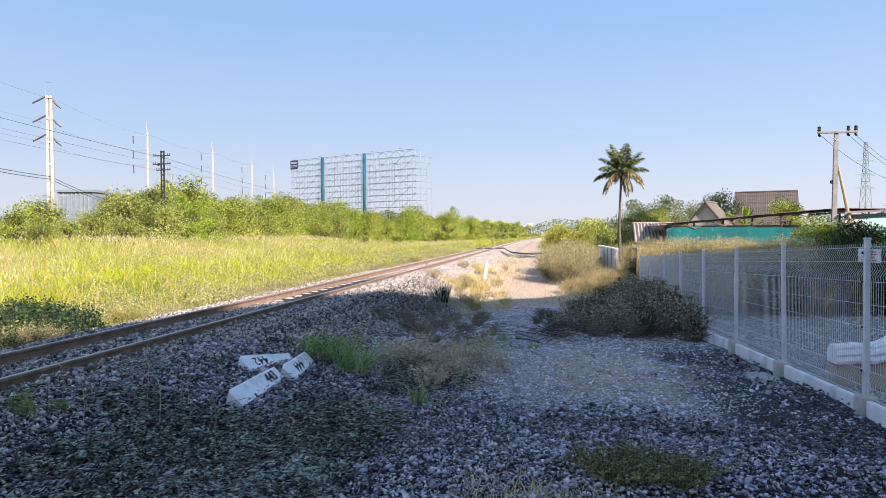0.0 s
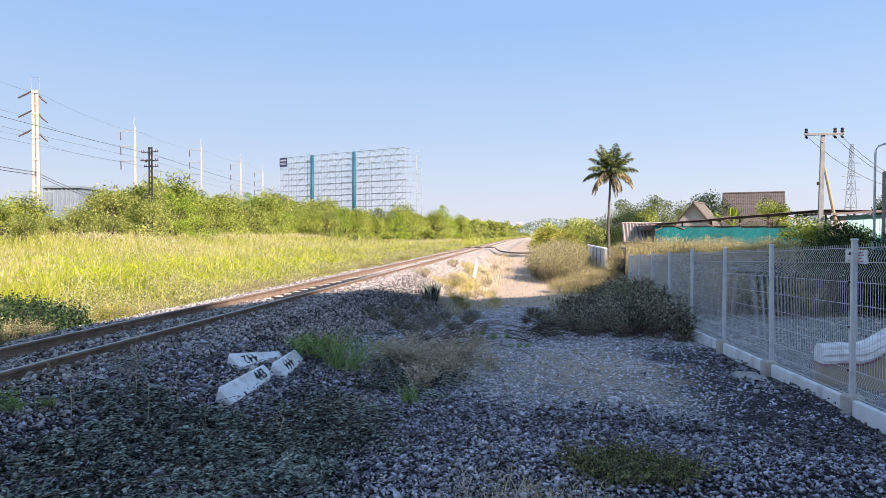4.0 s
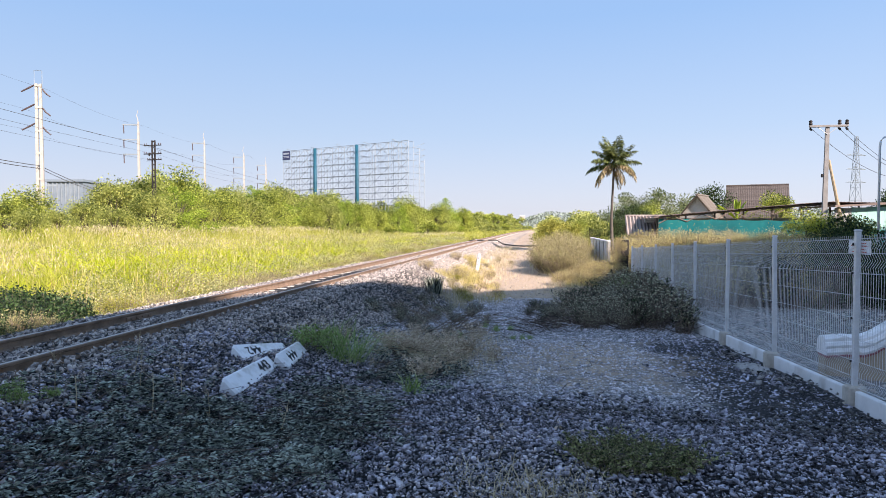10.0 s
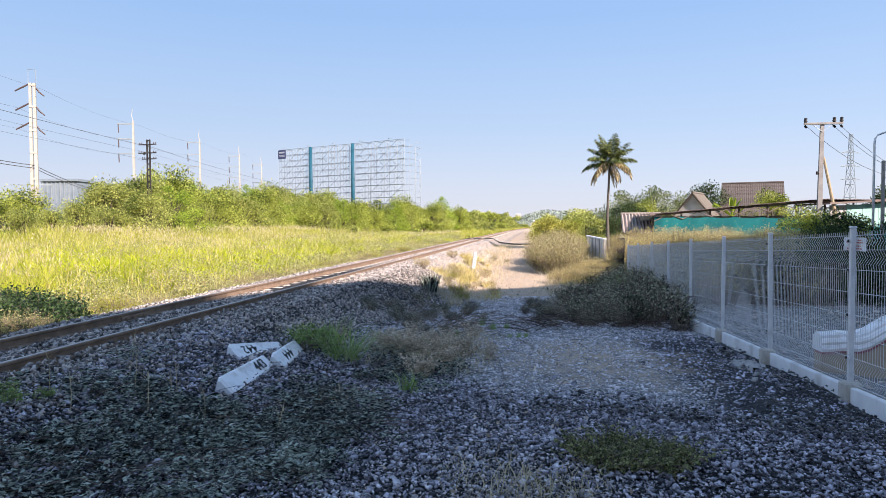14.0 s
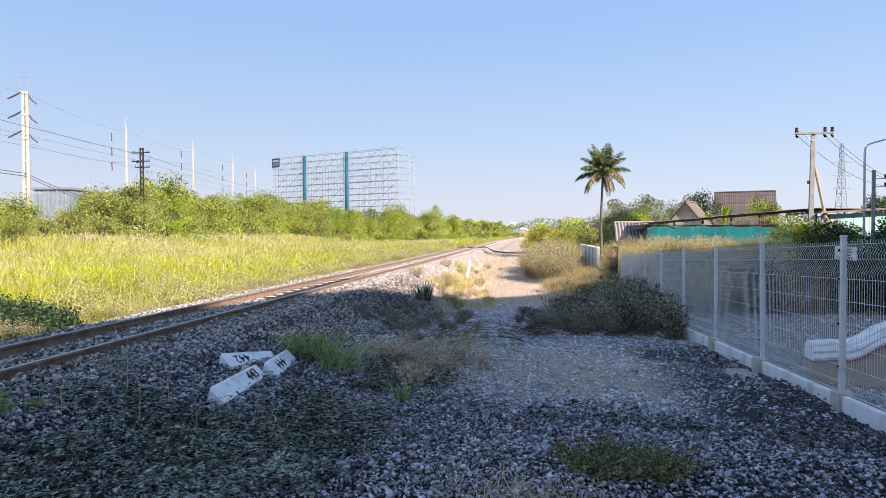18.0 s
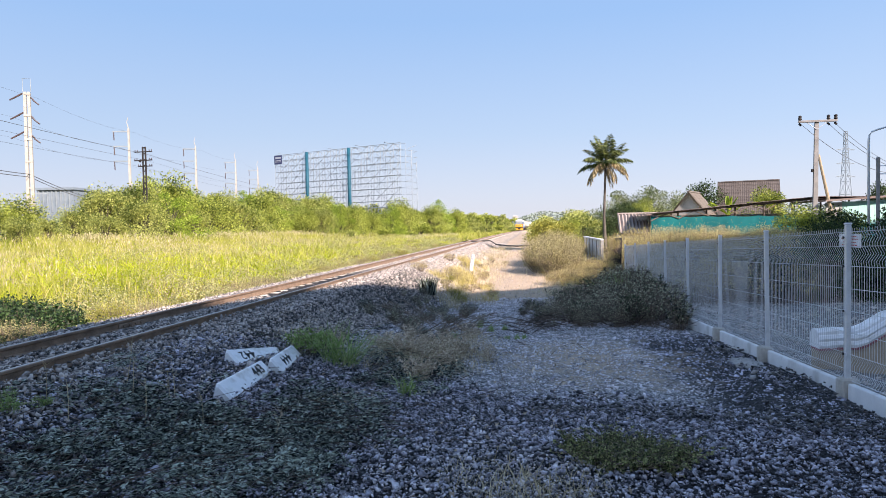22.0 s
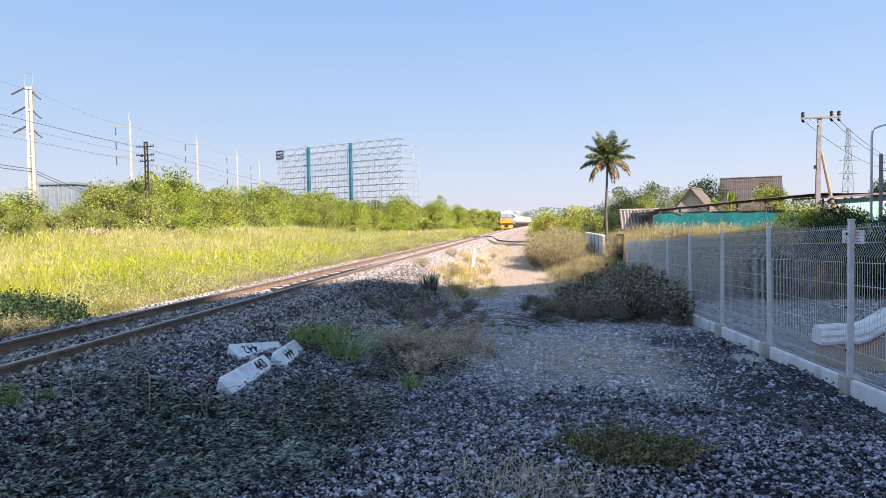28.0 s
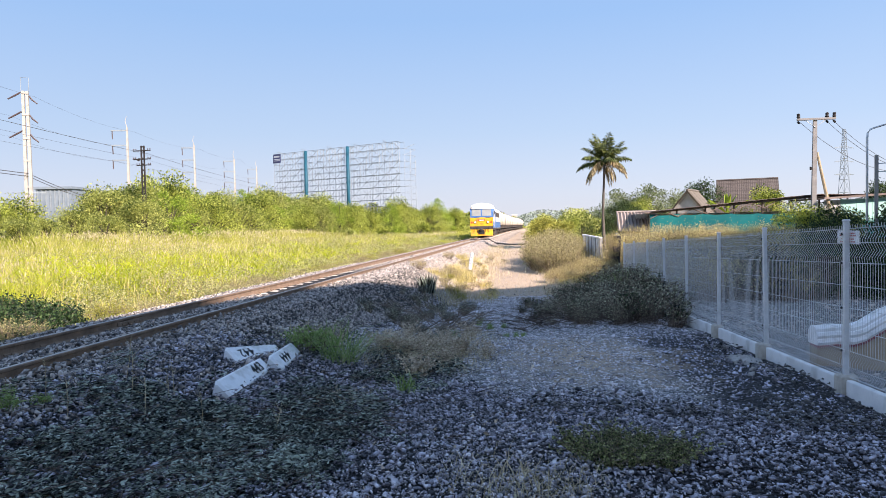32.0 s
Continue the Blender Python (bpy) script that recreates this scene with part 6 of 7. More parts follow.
def build_foreground_weeds():
    """Creeping dusty weeds over the stones."""
    def cover(x, y):
        n1 = np.sin(1.7 * x + 0.8 * y + 1) * np.sin(1.1 * y - 0.7 * x) + 0.6 * np.sin(3.9 * x + 2) * np.sin(3.3 * y)
        c = np.exp(-(((x + 2.9 - 0.27 * (y - 4.6)) / 1.45) ** 4 + ((y - 5.0) / 2.0) ** 4)) * 1.0 + 0.5 * np.exp(-(((x + 1.6) / 0.9) ** 2 + ((y - 9.0) / 2.4) ** 2)) + 0.8 * np.exp(-(((x + 3.6) / 0.8) ** 2 + ((y - 5.4) / 1.2) ** 2))
        free = 1 - ((x > -4.1) & (x < -2.6) & (y > 5.75) & (y < 8.9))
        return np.clip(c + 0.75 * n1 * np.minimum(1, 2 * c) - 0.2, 0, 1) * np.maximum(free, 0.04)

    # fern-like sprigs that arch out of shared roots
    x, y = scatter(2300, -5.0, 0.4, 2.8, 15, cover)
    per_root = 11
    base = np.repeat(on_land(x, y, 0.0), per_root, 0)
    k = len(base)
    pairs = 9
    ang = rng.uniform(0, 2 * np.pi, k)
    d = np.stack([np.cos(ang), np.sin(ang), np.zeros(k)], 1)
    sd = np.stack([-np.sin(ang), np.cos(ang), np.zeros(k)], 1)
    off = rng.uniform(0.02, 0.2, k)
    ln = rng.uniform(0.07, 0.19, k)
    rise = rng.uniform(0.1, 0.9, k)
    lift = rng.uniform(0.02, 0.12, k)
    tt = (np.arange(pairs) + 0.5) / pairs
    mid = base[:, None] + d[:, None] * (off[:, None] + ln[:, None] * tt)[..., None]
    mid[..., 2] += lift[:, None] + ln[:, None] * (rise[:, None] * tt - 1.1 * tt * tt)
    mid[..., 2] = np.maximum(mid[..., 2], base[:, None, 2] + 0.015)
    wide = 0.034 * ln / 0.1
    half = (wide[:, None] * (0.55 + 0.45 * np.sin(np.pi * (0.15 + 0.8 * tt)))[None]) * 0.5
    c = np.concatenate([mid + sd[:, None] * half[..., None] * s for s in (-1, 1)], 1)
    ax = np.concatenate([np.broadcast_to(sd[:, None] * s + d[:, None] * 0.5, mid.shape) for s in (-1, 1)], 1)
    size = np.concatenate([half * 2.0, half * 2.0], 1)
    v, f = leaf_arrays(c.reshape(-1, 3), size.reshape(-1), up=0.1, slim=0.33, axis=ax.reshape(-1, 3) + unit(k * pairs * 2) * 0.25)
    tagged(new("creeping_weeds", soup("creeping_weeds", v, f, M_WEED)), "dusty grey-green creeping weeds over the stones", "weeds", kind="stuff")
    x, y = scatter(4200, -4.6, 1.4, 3.2, 16, lambda x, y: cover(x, y) * 0.9 + 0.02)
    f = Form()
    for a, b in zip(x, y):
        p = Vector((a, b, float(land(a, b)) + 0.015))
        an = rng.uniform(0, 6.28)
        l = rng.uniform(0.2, 0.8)
        q = p + Vector((math.cos(an) * l, math.sin(an) * l, rng.uniform(0.0, 0.13)))
        f.tube([p, p.lerp(q, 0.3) + Vector((rng.normal() * 0.05, rng.normal() * 0.05, 0.05)), p.lerp(q, 0.65) + Vector((rng.normal() * 0.07, rng.normal() * 0.07, 0.06)), q], [0.0045, 0.004, 0.003, 0.0015], 3, caps=False)
    tagged(part("dry_stalks", f, M_TWIGDARK), "thin dry brown stalks among the weeds", "stalks", kind="stuff")
    # a fallen dead bush, its boughs spread towards the path
    f = Form()
    for i in range(30):
        p = Vector((-1.9 + 0.35 * rng.normal(), 13.3 + 0.7 * rng.normal(), 0))
        p.z = float(land(p.x, p.y)) + 0.03
        an, l = rng.normal() * 0.55 + (0.25 if i % 3 else 2.6), rng.uniform(0.5, 1.7)
        q = p + Vector((math.cos(an) * l, math.sin(an) * l, 0))
        q.z = float(land(q.x, q.y)) + rng.uniform(0.1, 0.55)
        m = p.lerp(q, 0.5) + Vector((0, 0.05 * rng.normal(), 0.1))
        f.tube([p, m, q], [0.010, 0.007, 0.002], 4, caps=False)
        for k in range(3):
            c = m.lerp(q, float(rng.random()))
            f.tube([c, c + Vector((rng.normal() * 0.12 + 0.12, rng.normal() * 0.12, rng.uniform(0.02, 0.16)))], [0.004, 0.0015], 3, caps=False)
    tagged(part("fallen_dead_bush", f, M_TWIG), "fallen dead bush with bare brown boughs beside the path", "brushwood", kind="stuff")
    # brushwood on the path before the thicket
    f = Form()
    for i in range(300):
        a, b = -0.4 + 3.5 * rng.random(), 13.6 + 3.0 * rng.random()
        b += 0.6 * math.sin(a)
        p = Vector((a, b, float(land(a, b)) + rng.uniform(0.01, 0.12)))
        an = rng.uniform(0, 6.28)
        l = rng.uniform(0.3, 1.2)
        q = p + Vector((math.cos(an) * l, math.sin(an) * l, rng.uniform(-0.02, 0.22)))
        q.z = max(q.z, float(land(q.x, q.y)) + 0.01)
        f.tube([p, p.lerp(q, 0.5) + Vector((0, 0, 0.05)), q], [0.006, 0.0045, 0.002], 4, caps=False)
    tagged(part("brushwood", f, M_TWIGDARK), "loose dead branches lying on the path", "brushwood", kind="stuff")
    g1, g2, d1 = tuft(60, 0.75, 0.3, M_GRASSGREEN, 1.5, 0.010), tuft(40, 0.34, 0.25, M_GRASSGREEN, 0.9, 0.017), tuft(60, 0.36, 0.9, M_GRASSDRY, 1.3, 0.008)
    low = open_shrub(46, 22, 0.3, 0.7, M_MATWEED, 0.026)
    plant_tuft(g1, -2.56, 8.3, 1.2, "arching green grass tuft beside the fallen posts")
    plant_tuft(g1, -2.45, 8.5, 1.0, "arching green grass tuft beside the fallen posts")
    plant_tuft(g2, -1.39, 7.25, 1.0, "small fresh green grass tuft in the stones")
    plant_tuft(g2, -3.3, 20.6, 1.9, "dark green grass tuft at the foot of the ballast")
    plant_tuft(tuft(260, 0.55, 0.4, M_WEED, 0.4, 0.02), -3.3, 20.5, 1.25, "dark green grass tuft at the foot of the ballast")
    for a, b in ((0.35, 5.3), (0.55, 5.2), (0.75, 5.35), (0.9, 5.1), (1.05, 5.25), (0.6, 4.95), (0.8, 5.0), (1.0, 4.95), (0.45, 5.05), (0.9, 5.45), (0.65, 5.55), (1.15, 5.1)):
        plant_shrub("mat_weed", low, a, b, 0.55 + 0.25 * rng.random(), "low leafy mat of olive-green weeds on the gravel", "green mat")
    for a, b in ((-0.2, 4.3), (0.05, 4.4), (0.3, 4.45), (-0.35, 4.5), (0.15, 4.2)):
        plant_tuft(d1, a, b + 0.1, rng.uniform(0.55, 0.85), "thin dry straw-coloured grass tuft", 1.0, "dry tufts")
    for i in range(30):
        a, b = -1.7 + 0.6 * rng.normal(), 10.0 + 1.1 * rng.normal()
        plant_tuft(d1, a, b, rng.uniform(0.6, 1.0), "dry tan grass tuft among the weeds", 1.0, "dry tufts")
    for a, b, s in ((-0.3, 12.9, 0.5), (-0.15, 13.1, 0.45), (-0.5, 13.0, 0.4), (-0.9, 14.2, 0.7), (-0.6, 14.6, 0.6), (-1.2, 15.0, 0.7), (-1.5, 12.6, 0.7)):
        plant_tuft(g2, a, b, s, "short green grass tuft on the gravel path")
    # dead upright stems in the stones
    f2 = Form()
    for i in range(9):
        a, b = -3.3 + 0.5 * rng.normal(), 5.3 + 0.35 * rng.normal()
        p = Vector((a, b, float(land(a, b))))
        q = p + Vector((rng.normal() * 0.05, rng.normal() * 0.05, rng.uniform(0.3, 0.5)))
        f2.tube([p, p.lerp(q, 0.5) + Vector((0.01, 0, 0)), q], [0.004, 0.003, 0.0015], 4)
        for k in range(5):
            c = p.lerp(q, rng.uniform(0.35, 0.95))
            f2.tube([c, c + Vector((rng.normal() * 0.06, rng.normal() * 0.06, rng.uniform(0.03, 0.1)))], [0.0022, 0.001], 3)
    tagged(part("dead_stems", f2, M_GRASSDRY), "dead upright straw stems rising from the stones", "stalks", kind="stuff")
    # fallen dry leaves
    a, b = scatter(420, -4.6, 1.0, 3.6, 12)
    vv, ff = leaf_arrays(on_land(a, b, 0.05), 0.06 * rng.uniform(0.5, 1.2, len(a)), up=0.0, slim=0.5)
    tagged(new("fallen_leaf_litter", soup("litter", vv, ff, M_TANLEAF)), "scattered fallen dry tan leaves on the weeds", "leaf litter", kind="stuff")
    # bright leafy weed by the fallen posts and another at the ballast
    lw = dry_shrub(18, 330, 0.5, 0.5, M_GRASSGREEN, 0.055)
    for a, b, s in ((-3.0, 8.4, 0.95), (-2.85, 8.5, 0.85), (-3.2, 8.6, 0.7), (-4.34, 4.8, 0.36), (-4.2, 4.7, 0.34), (-4.1, 4.95, 0.32), (-4.5, 5.0, 0.36)):
        plant_shrub("leafy_weed", lw, a, b, s, "bright green leafy weed among the stones", "leafy weeds")


def build_palm():
    x, y = 5.8, 51.6
    g = float(land(x, y))
    H = 6.55 - g
    p = thing("coconut_palm", pose(x, y, g), "tall coconut palm with drooping green and dry fronds", "palm tree")
    part("trunk", Form().tube([(0.0, 0, -0.1), (-0.1, 0, 0.4), (-0.18, 0, H * 0.4), (-0.08, 0, H * 0.75), (0.0, 0, H)], [0.22, 0.14, 0.10, 0.085, 0.105], 10), M_PALMBARK, p, smooth=True)
    nf = 26
    for i in range(nf):
        az = i * 2.39996 + rng.normal() * 0.12
        t = i / nf
        el = math.radians(86 - 128 * t + rng.normal() * 5)
        L = (1.95 if t < 0.5 else 2.0) + 0.35 * rng.random()
        dry = t > 0.66
        d = Vector((math.cos(az), math.sin(az), 0))
        pos, e, pts = Vector((0, 0, H)), el, []
        k = 10
        for s in range(k + 1):
            pts.append(pos.copy())
            pos = pos + (d * math.cos(e) + Vector((0, 0, math.sin(e)))) * (L / k)
            e -= math.radians(1.5 + 10.5 * s / k * (0.25 + 1.1 * t)) * (1.0 if e > -1.25 else 0.05)
        f = Form().tube(pts, [0.032 - 0.0028 * j for j in range(k + 1)], 4)
        fr = part("frond", f, M_PALMDRY if dry else M_PALM, p, "dry drooping frond" if dry else "")
        side = d.cross(Vector((0, 0, 1)))
        c, ax, ln = [], [], []
        for s in np.linspace(0.14, 1.0, 40):
            a = min(int(s * k), k - 1)
            q = pts[a].lerp(pts[a + 1], s * k - a)
            fwd = (pts[a + 1] - pts[a]).normalized()
            for sg in (-1, 1):
                ld = (side * sg * 0.75 + fwd * 0.5 + Vector((0, 0, -0.15 - 1.0 * t - 0.3 * rng.random()))).normalized()
                l = (0.58 * math.sin(math.pi * (0.18 + 0.70 * s)) + 0.10) * rng.uniform(0.8, 1.1)
                if rng.random() < (0.35 if dry else 0.08):
                    continue
                c.append((q + ld * l * 0.5)[:])
                ax.append(ld[:])
                ln.append(l)
        v, ff = leaf_arrays(np.array(c), np.array(ln), up=0.0, slim=0.06, axis=np.array(ax))
        part("leaf_blade", soup("leaflets", v, ff, M_PALMDRY if dry else M_PALM), None, fr)
    for i in range(6):
        a = i * 1.05
        part("coconut", Form().loft([[(0.22 * math.cos(a) + r * math.cos(b), 0.22 * math.sin(a) + r * math.sin(b), H - 0.25 + z) for b in [k * 1.047 for k in range(6)]] for r, z in ((0.02, -0.14), (0.1, -0.07), (0.11, 0.02), (0.06, 0.1), (0.01, 0.13))]), M_PALM, p, smooth=True)
    # banana plant before the brown-roofed house
    b = thing("banana_plant", pose(17.9, 62.5, -1.3) @ Matrix.Diagonal((1.2, 1.2, 1.2, 1)), "banana plant with torn upright yellow-green leaves", "banana plant")
    part("stem", Form().tube([(0, 0, 0), (0.05, 0, 3.2)], [0.2, 0.1], 8), M_LEAF_BRIGHT, b)
    for i in range(13):
        a = i * 2.4
        e = 0.1 + 0.9 * rng.random()
        pts = [Vector((0, 0, 3.0)) + Vector((math.cos(a) * math.cos(e + 0.5), math.sin(a) * math.cos(e + 0.5), math.sin(e + 0.5) * (1 - 0.25 * s))) * s * 2.0 for s in np.linspace(0, 1, 7)]
        side = Vector((-math.sin(a), math.cos(a), 0))
        wd = [0.03, 0.08, 0.12, 0.13, 0.11, 0.07, 0.01]
        f = Form().loft([[q - side * w + Vector((0, 0, 0.06)), q, q + side * w + Vector((0, 0, 0.06)), q + Vector((0, 0, -0.015))] for q, w in zip(pts, wd)])
        part("leaf", f, M_LEAF_BRIGHT, b)


build_tree_belt()
build_right_trees()
build_shrubs()
build_field()
build_foreground_weeds()
build_palm()


# ---------------------------------------------------------------- kilometre posts
def km_post(length, w0, w1):
    """Triangular concrete post lying along x, its broad face up; rounded head."""
    r = lambda x, w, h, k: [(x, -w / 2 + k, h), (x, w / 2 - k, h), (x, w / 2, h - k), (x, 0.03, 0.0), (x, -0.03, 0.0), (x, -w / 2, h - k)]
    return Form().loft([r(0, w0 * 0.8, 0.15, 0.02), r(0.03, w0, 0.17, 0.02), r(length * 0.5, (w0 + w1) / 2, 0.165, 0.02), r(length - 0.03, w1, 0.15, 0.02), r(length, w1 * 0.75, 0.13, 0.02)])


def numerals(text, size, m, parent):
    c = bpy.data.curves.new("number", "FONT")
    c.body, c.size, c.extrude, c.offset = text, size, 0.002, 0.001
    c.align_x, c.align_y = "CENTER", "CENTER"
    c.materials.append(M_BLACK)
    o = new("number", c)
    o.parent = parent
    o.matrix_basis = m
    return o


def build_km_posts():
    for text, x, y, z, yaw, pitch, roll, L, w0, w1, nx, turn in (
        ("442", -3.633, 7.296, 0.034, 76, 3.7, 40, 0.94, 0.27, 0.13, 0.27, 180),
        ("443", -3.175, 6.12, -0.075, 92.5, -1.2, 45, 1.22, 0.25, 0.20, 0.90, 0),
        ("444", -3.146, 7.38, -0.07, 93, -3.0, 48, 0.86, 0.24, 0.20, 0.34, 180),
    ):
        k = thing("kilometre_post", pose(x, y, z, roll, pitch, yaw), "fallen white concrete kilometre post numbered %s in black" % text, "kilometre post", "fallen kilometre posts")
        part("post_body", km_post(L, w0, w1), M_WHITE, k)
        numerals(text, 0.18, pose(nx, 0, 0.168, 0, 0, turn), k)
    g = float(land(-2.98, 31.85))
    s = thing("standing_kilometre_post", pose(-2.98, 31.85, g - 0.02, 2, 8, 20), "standing white kilometre post with a black lettered side", "kilometre post")
    part("post_body", Form().loft([[(0.07 * k, -0.08 * k, z), (0.07 * k, 0.08 * k, z), (-0.07 * k, 0.08 * k, z), (-0.07 * k, -0.08 * k, z)] for z, k in ((0, 1), (0.85, 0.9), (0.93, 0.7))]), M_WHITE, s)
    for z in (0.72, 0.57, 0.42):
        part("number_bar", Form().box((-0.02, -0.078, z), (0.055, 0.012, 0.07)), M_BLACK, s)


def build_hose():
    pts = [(-7.2, 66.0), (-6.6, 66.2), (-6.1, 66.0), (-5.0, 66.3), (-4.3, 67.8), (-3.6, 67.3), (-2.9, 65.2), (-2.2, 63.2), (-1.2, 62.6), (0.0, 63.0), (1.2, 62.6)]
    line = [(a, b, max(float(land(a, b)) + 0.07, RAIL_TOP - 0.2 if -6.6 < a < -4.6 else -9)) for a, b in pts]
    tagged(part("hose", Form().tube(line, 0.07, 8), M_RUBBER, smooth=True), "thick black hose lying across the track and path", "hose")


def build_loose_stones():
    spots = [(0.23, 14.5, 0.085, 1), (0.1, 14.9, 0.05, 1), (1.85, 7.5, 0.05, 1), (0.28, 8.6, 0.06, 0), (0.5, 8.3, 0.05, 0)]
    for i in range(60):
        y = 8.3 + 5.8 * rng.random()
        spots.append((3.28 - 0.5 * rng.random() ** 1.8, y, rng.uniform(0.03, 0.075), int(rng.random() < 0.22)))
    for x, y, s, pale in spots:
        v, f = stone_arrays(np.zeros((1, 3)), s, HULLS)
        o = new("concrete_rubble" if pale else "loose_stone", soup("stone", v, f, M_CONC_GREY if pale else M_STONE))
        o.matrix_basis = pose(x, y, float(land(x, y)) + s * 0.3)
        tagged(o, "pale broken concrete lump on the gravel" if pale else "dark angular stone lying on the gravel", "rubble" if pale else "stone", "rubble by the fence" if x > 2 else "")


build_km_posts()
build_hose()
build_loose_stones()


# ---------------------------------------------------------------- train
M_LOCO_W = mat("loco_white", (0.60, 0.58, 0.55), (0.76, 0.75, 0.73), 0.6, 0.4, spec=0.4, c3=(0.46, 0.42, 0.37), big=1.2)
M_LOCO_B = mat("loco_blue", (0.05, 0.14, 0.38), (0.08, 0.20, 0.48), 0.6, 0.35, spec=0.5)
M_LOCO_Y = mat("loco_yellow", (0.62, 0.30, 0.01), (0.82, 0.46, 0.02), 1.6, 0.45, spec=0.4, c3=(0.33, 0.17, 0.05), big=2.2)
M_LOCO_R = mat("loco_red", (0.50, 0.05, 0.03), (0.60, 0.09, 0.05), 1, 0.5)
# pale grey base colour stands in for sky mirrored in the glass
M_GLASS = mat("cab_glass_sky_pale", (0.26, 0.27, 0.27), (0.36, 0.37, 0.36), 1, 0.12, spec=0.8)
M_UNDER = mat("running_gear", (0.035, 0.03, 0.027), (0.09, 0.075, 0.065), 2, 0.8)
M_TANK = mat("cream_tank", (0.66, 0.60, 0.50), (0.78, 0.73, 0.63), 0.5, 0.5, c3=(0.56, 0.48, 0.38), big=0.35)
M_LAMP = mat("headlamp_lens", (0.7, 0.7, 0.66), (0.85, 0.85, 0.8), 3, 0.2)


def wheelset(parent, y, r=0.46):
    prof = [(0.53, r), (0.50, r), (0.47, r + 0.025), (0.455, r + 0.025), (0.455, r - 0.06)]
    n = 20
    for s in (-1, 1):
        f = Form().loft([[(s * x, q * math.cos(2 * math.pi * k / n), r + q * math.sin(2 * math.pi * k / n)) for k in range(n)] for x, q in ((0.54, r - 0.07), (0.54, r), (0.48, r), (0.47, r + 0.02), (0.45, r + 0.02), (0.45, r - 0.07))])
        part("wheel", f, M_UNDER, parent, at=pose(0, y, 0))
    part("axle", Form().tube([(-0.5, 0, r), (0.5, 0, r)], 0.075, 8), M_UNDER, parent, at=pose(0, y, 0))


def bogie(parent, y, n=2, span=1.9):
    b = part("bogie", Form().box((0.86, 0, 0.55), (0.12, span + 1.1, 0.26), cham=0.03).box((-0.86, 0, 0.55), (0.12, span + 1.1, 0.26), cham=0.03).box((0, 0, 0.55), (1.6, 0.5, 0.22)), M_UNDER, parent, at=pose(0, y, 0))
    for i in range(n):
        wheelset(b, -span / 2 + span * i / max(n - 1, 1))
    for s in (-1, 1):
        for i in range(n):
            part("axle_box", Form().box((s * 0.9, -span / 2 + span * i / max(n - 1, 1), 0.47), (0.2, 0.32, 0.34), cham=0.04), M_UNDER, b)
    return b


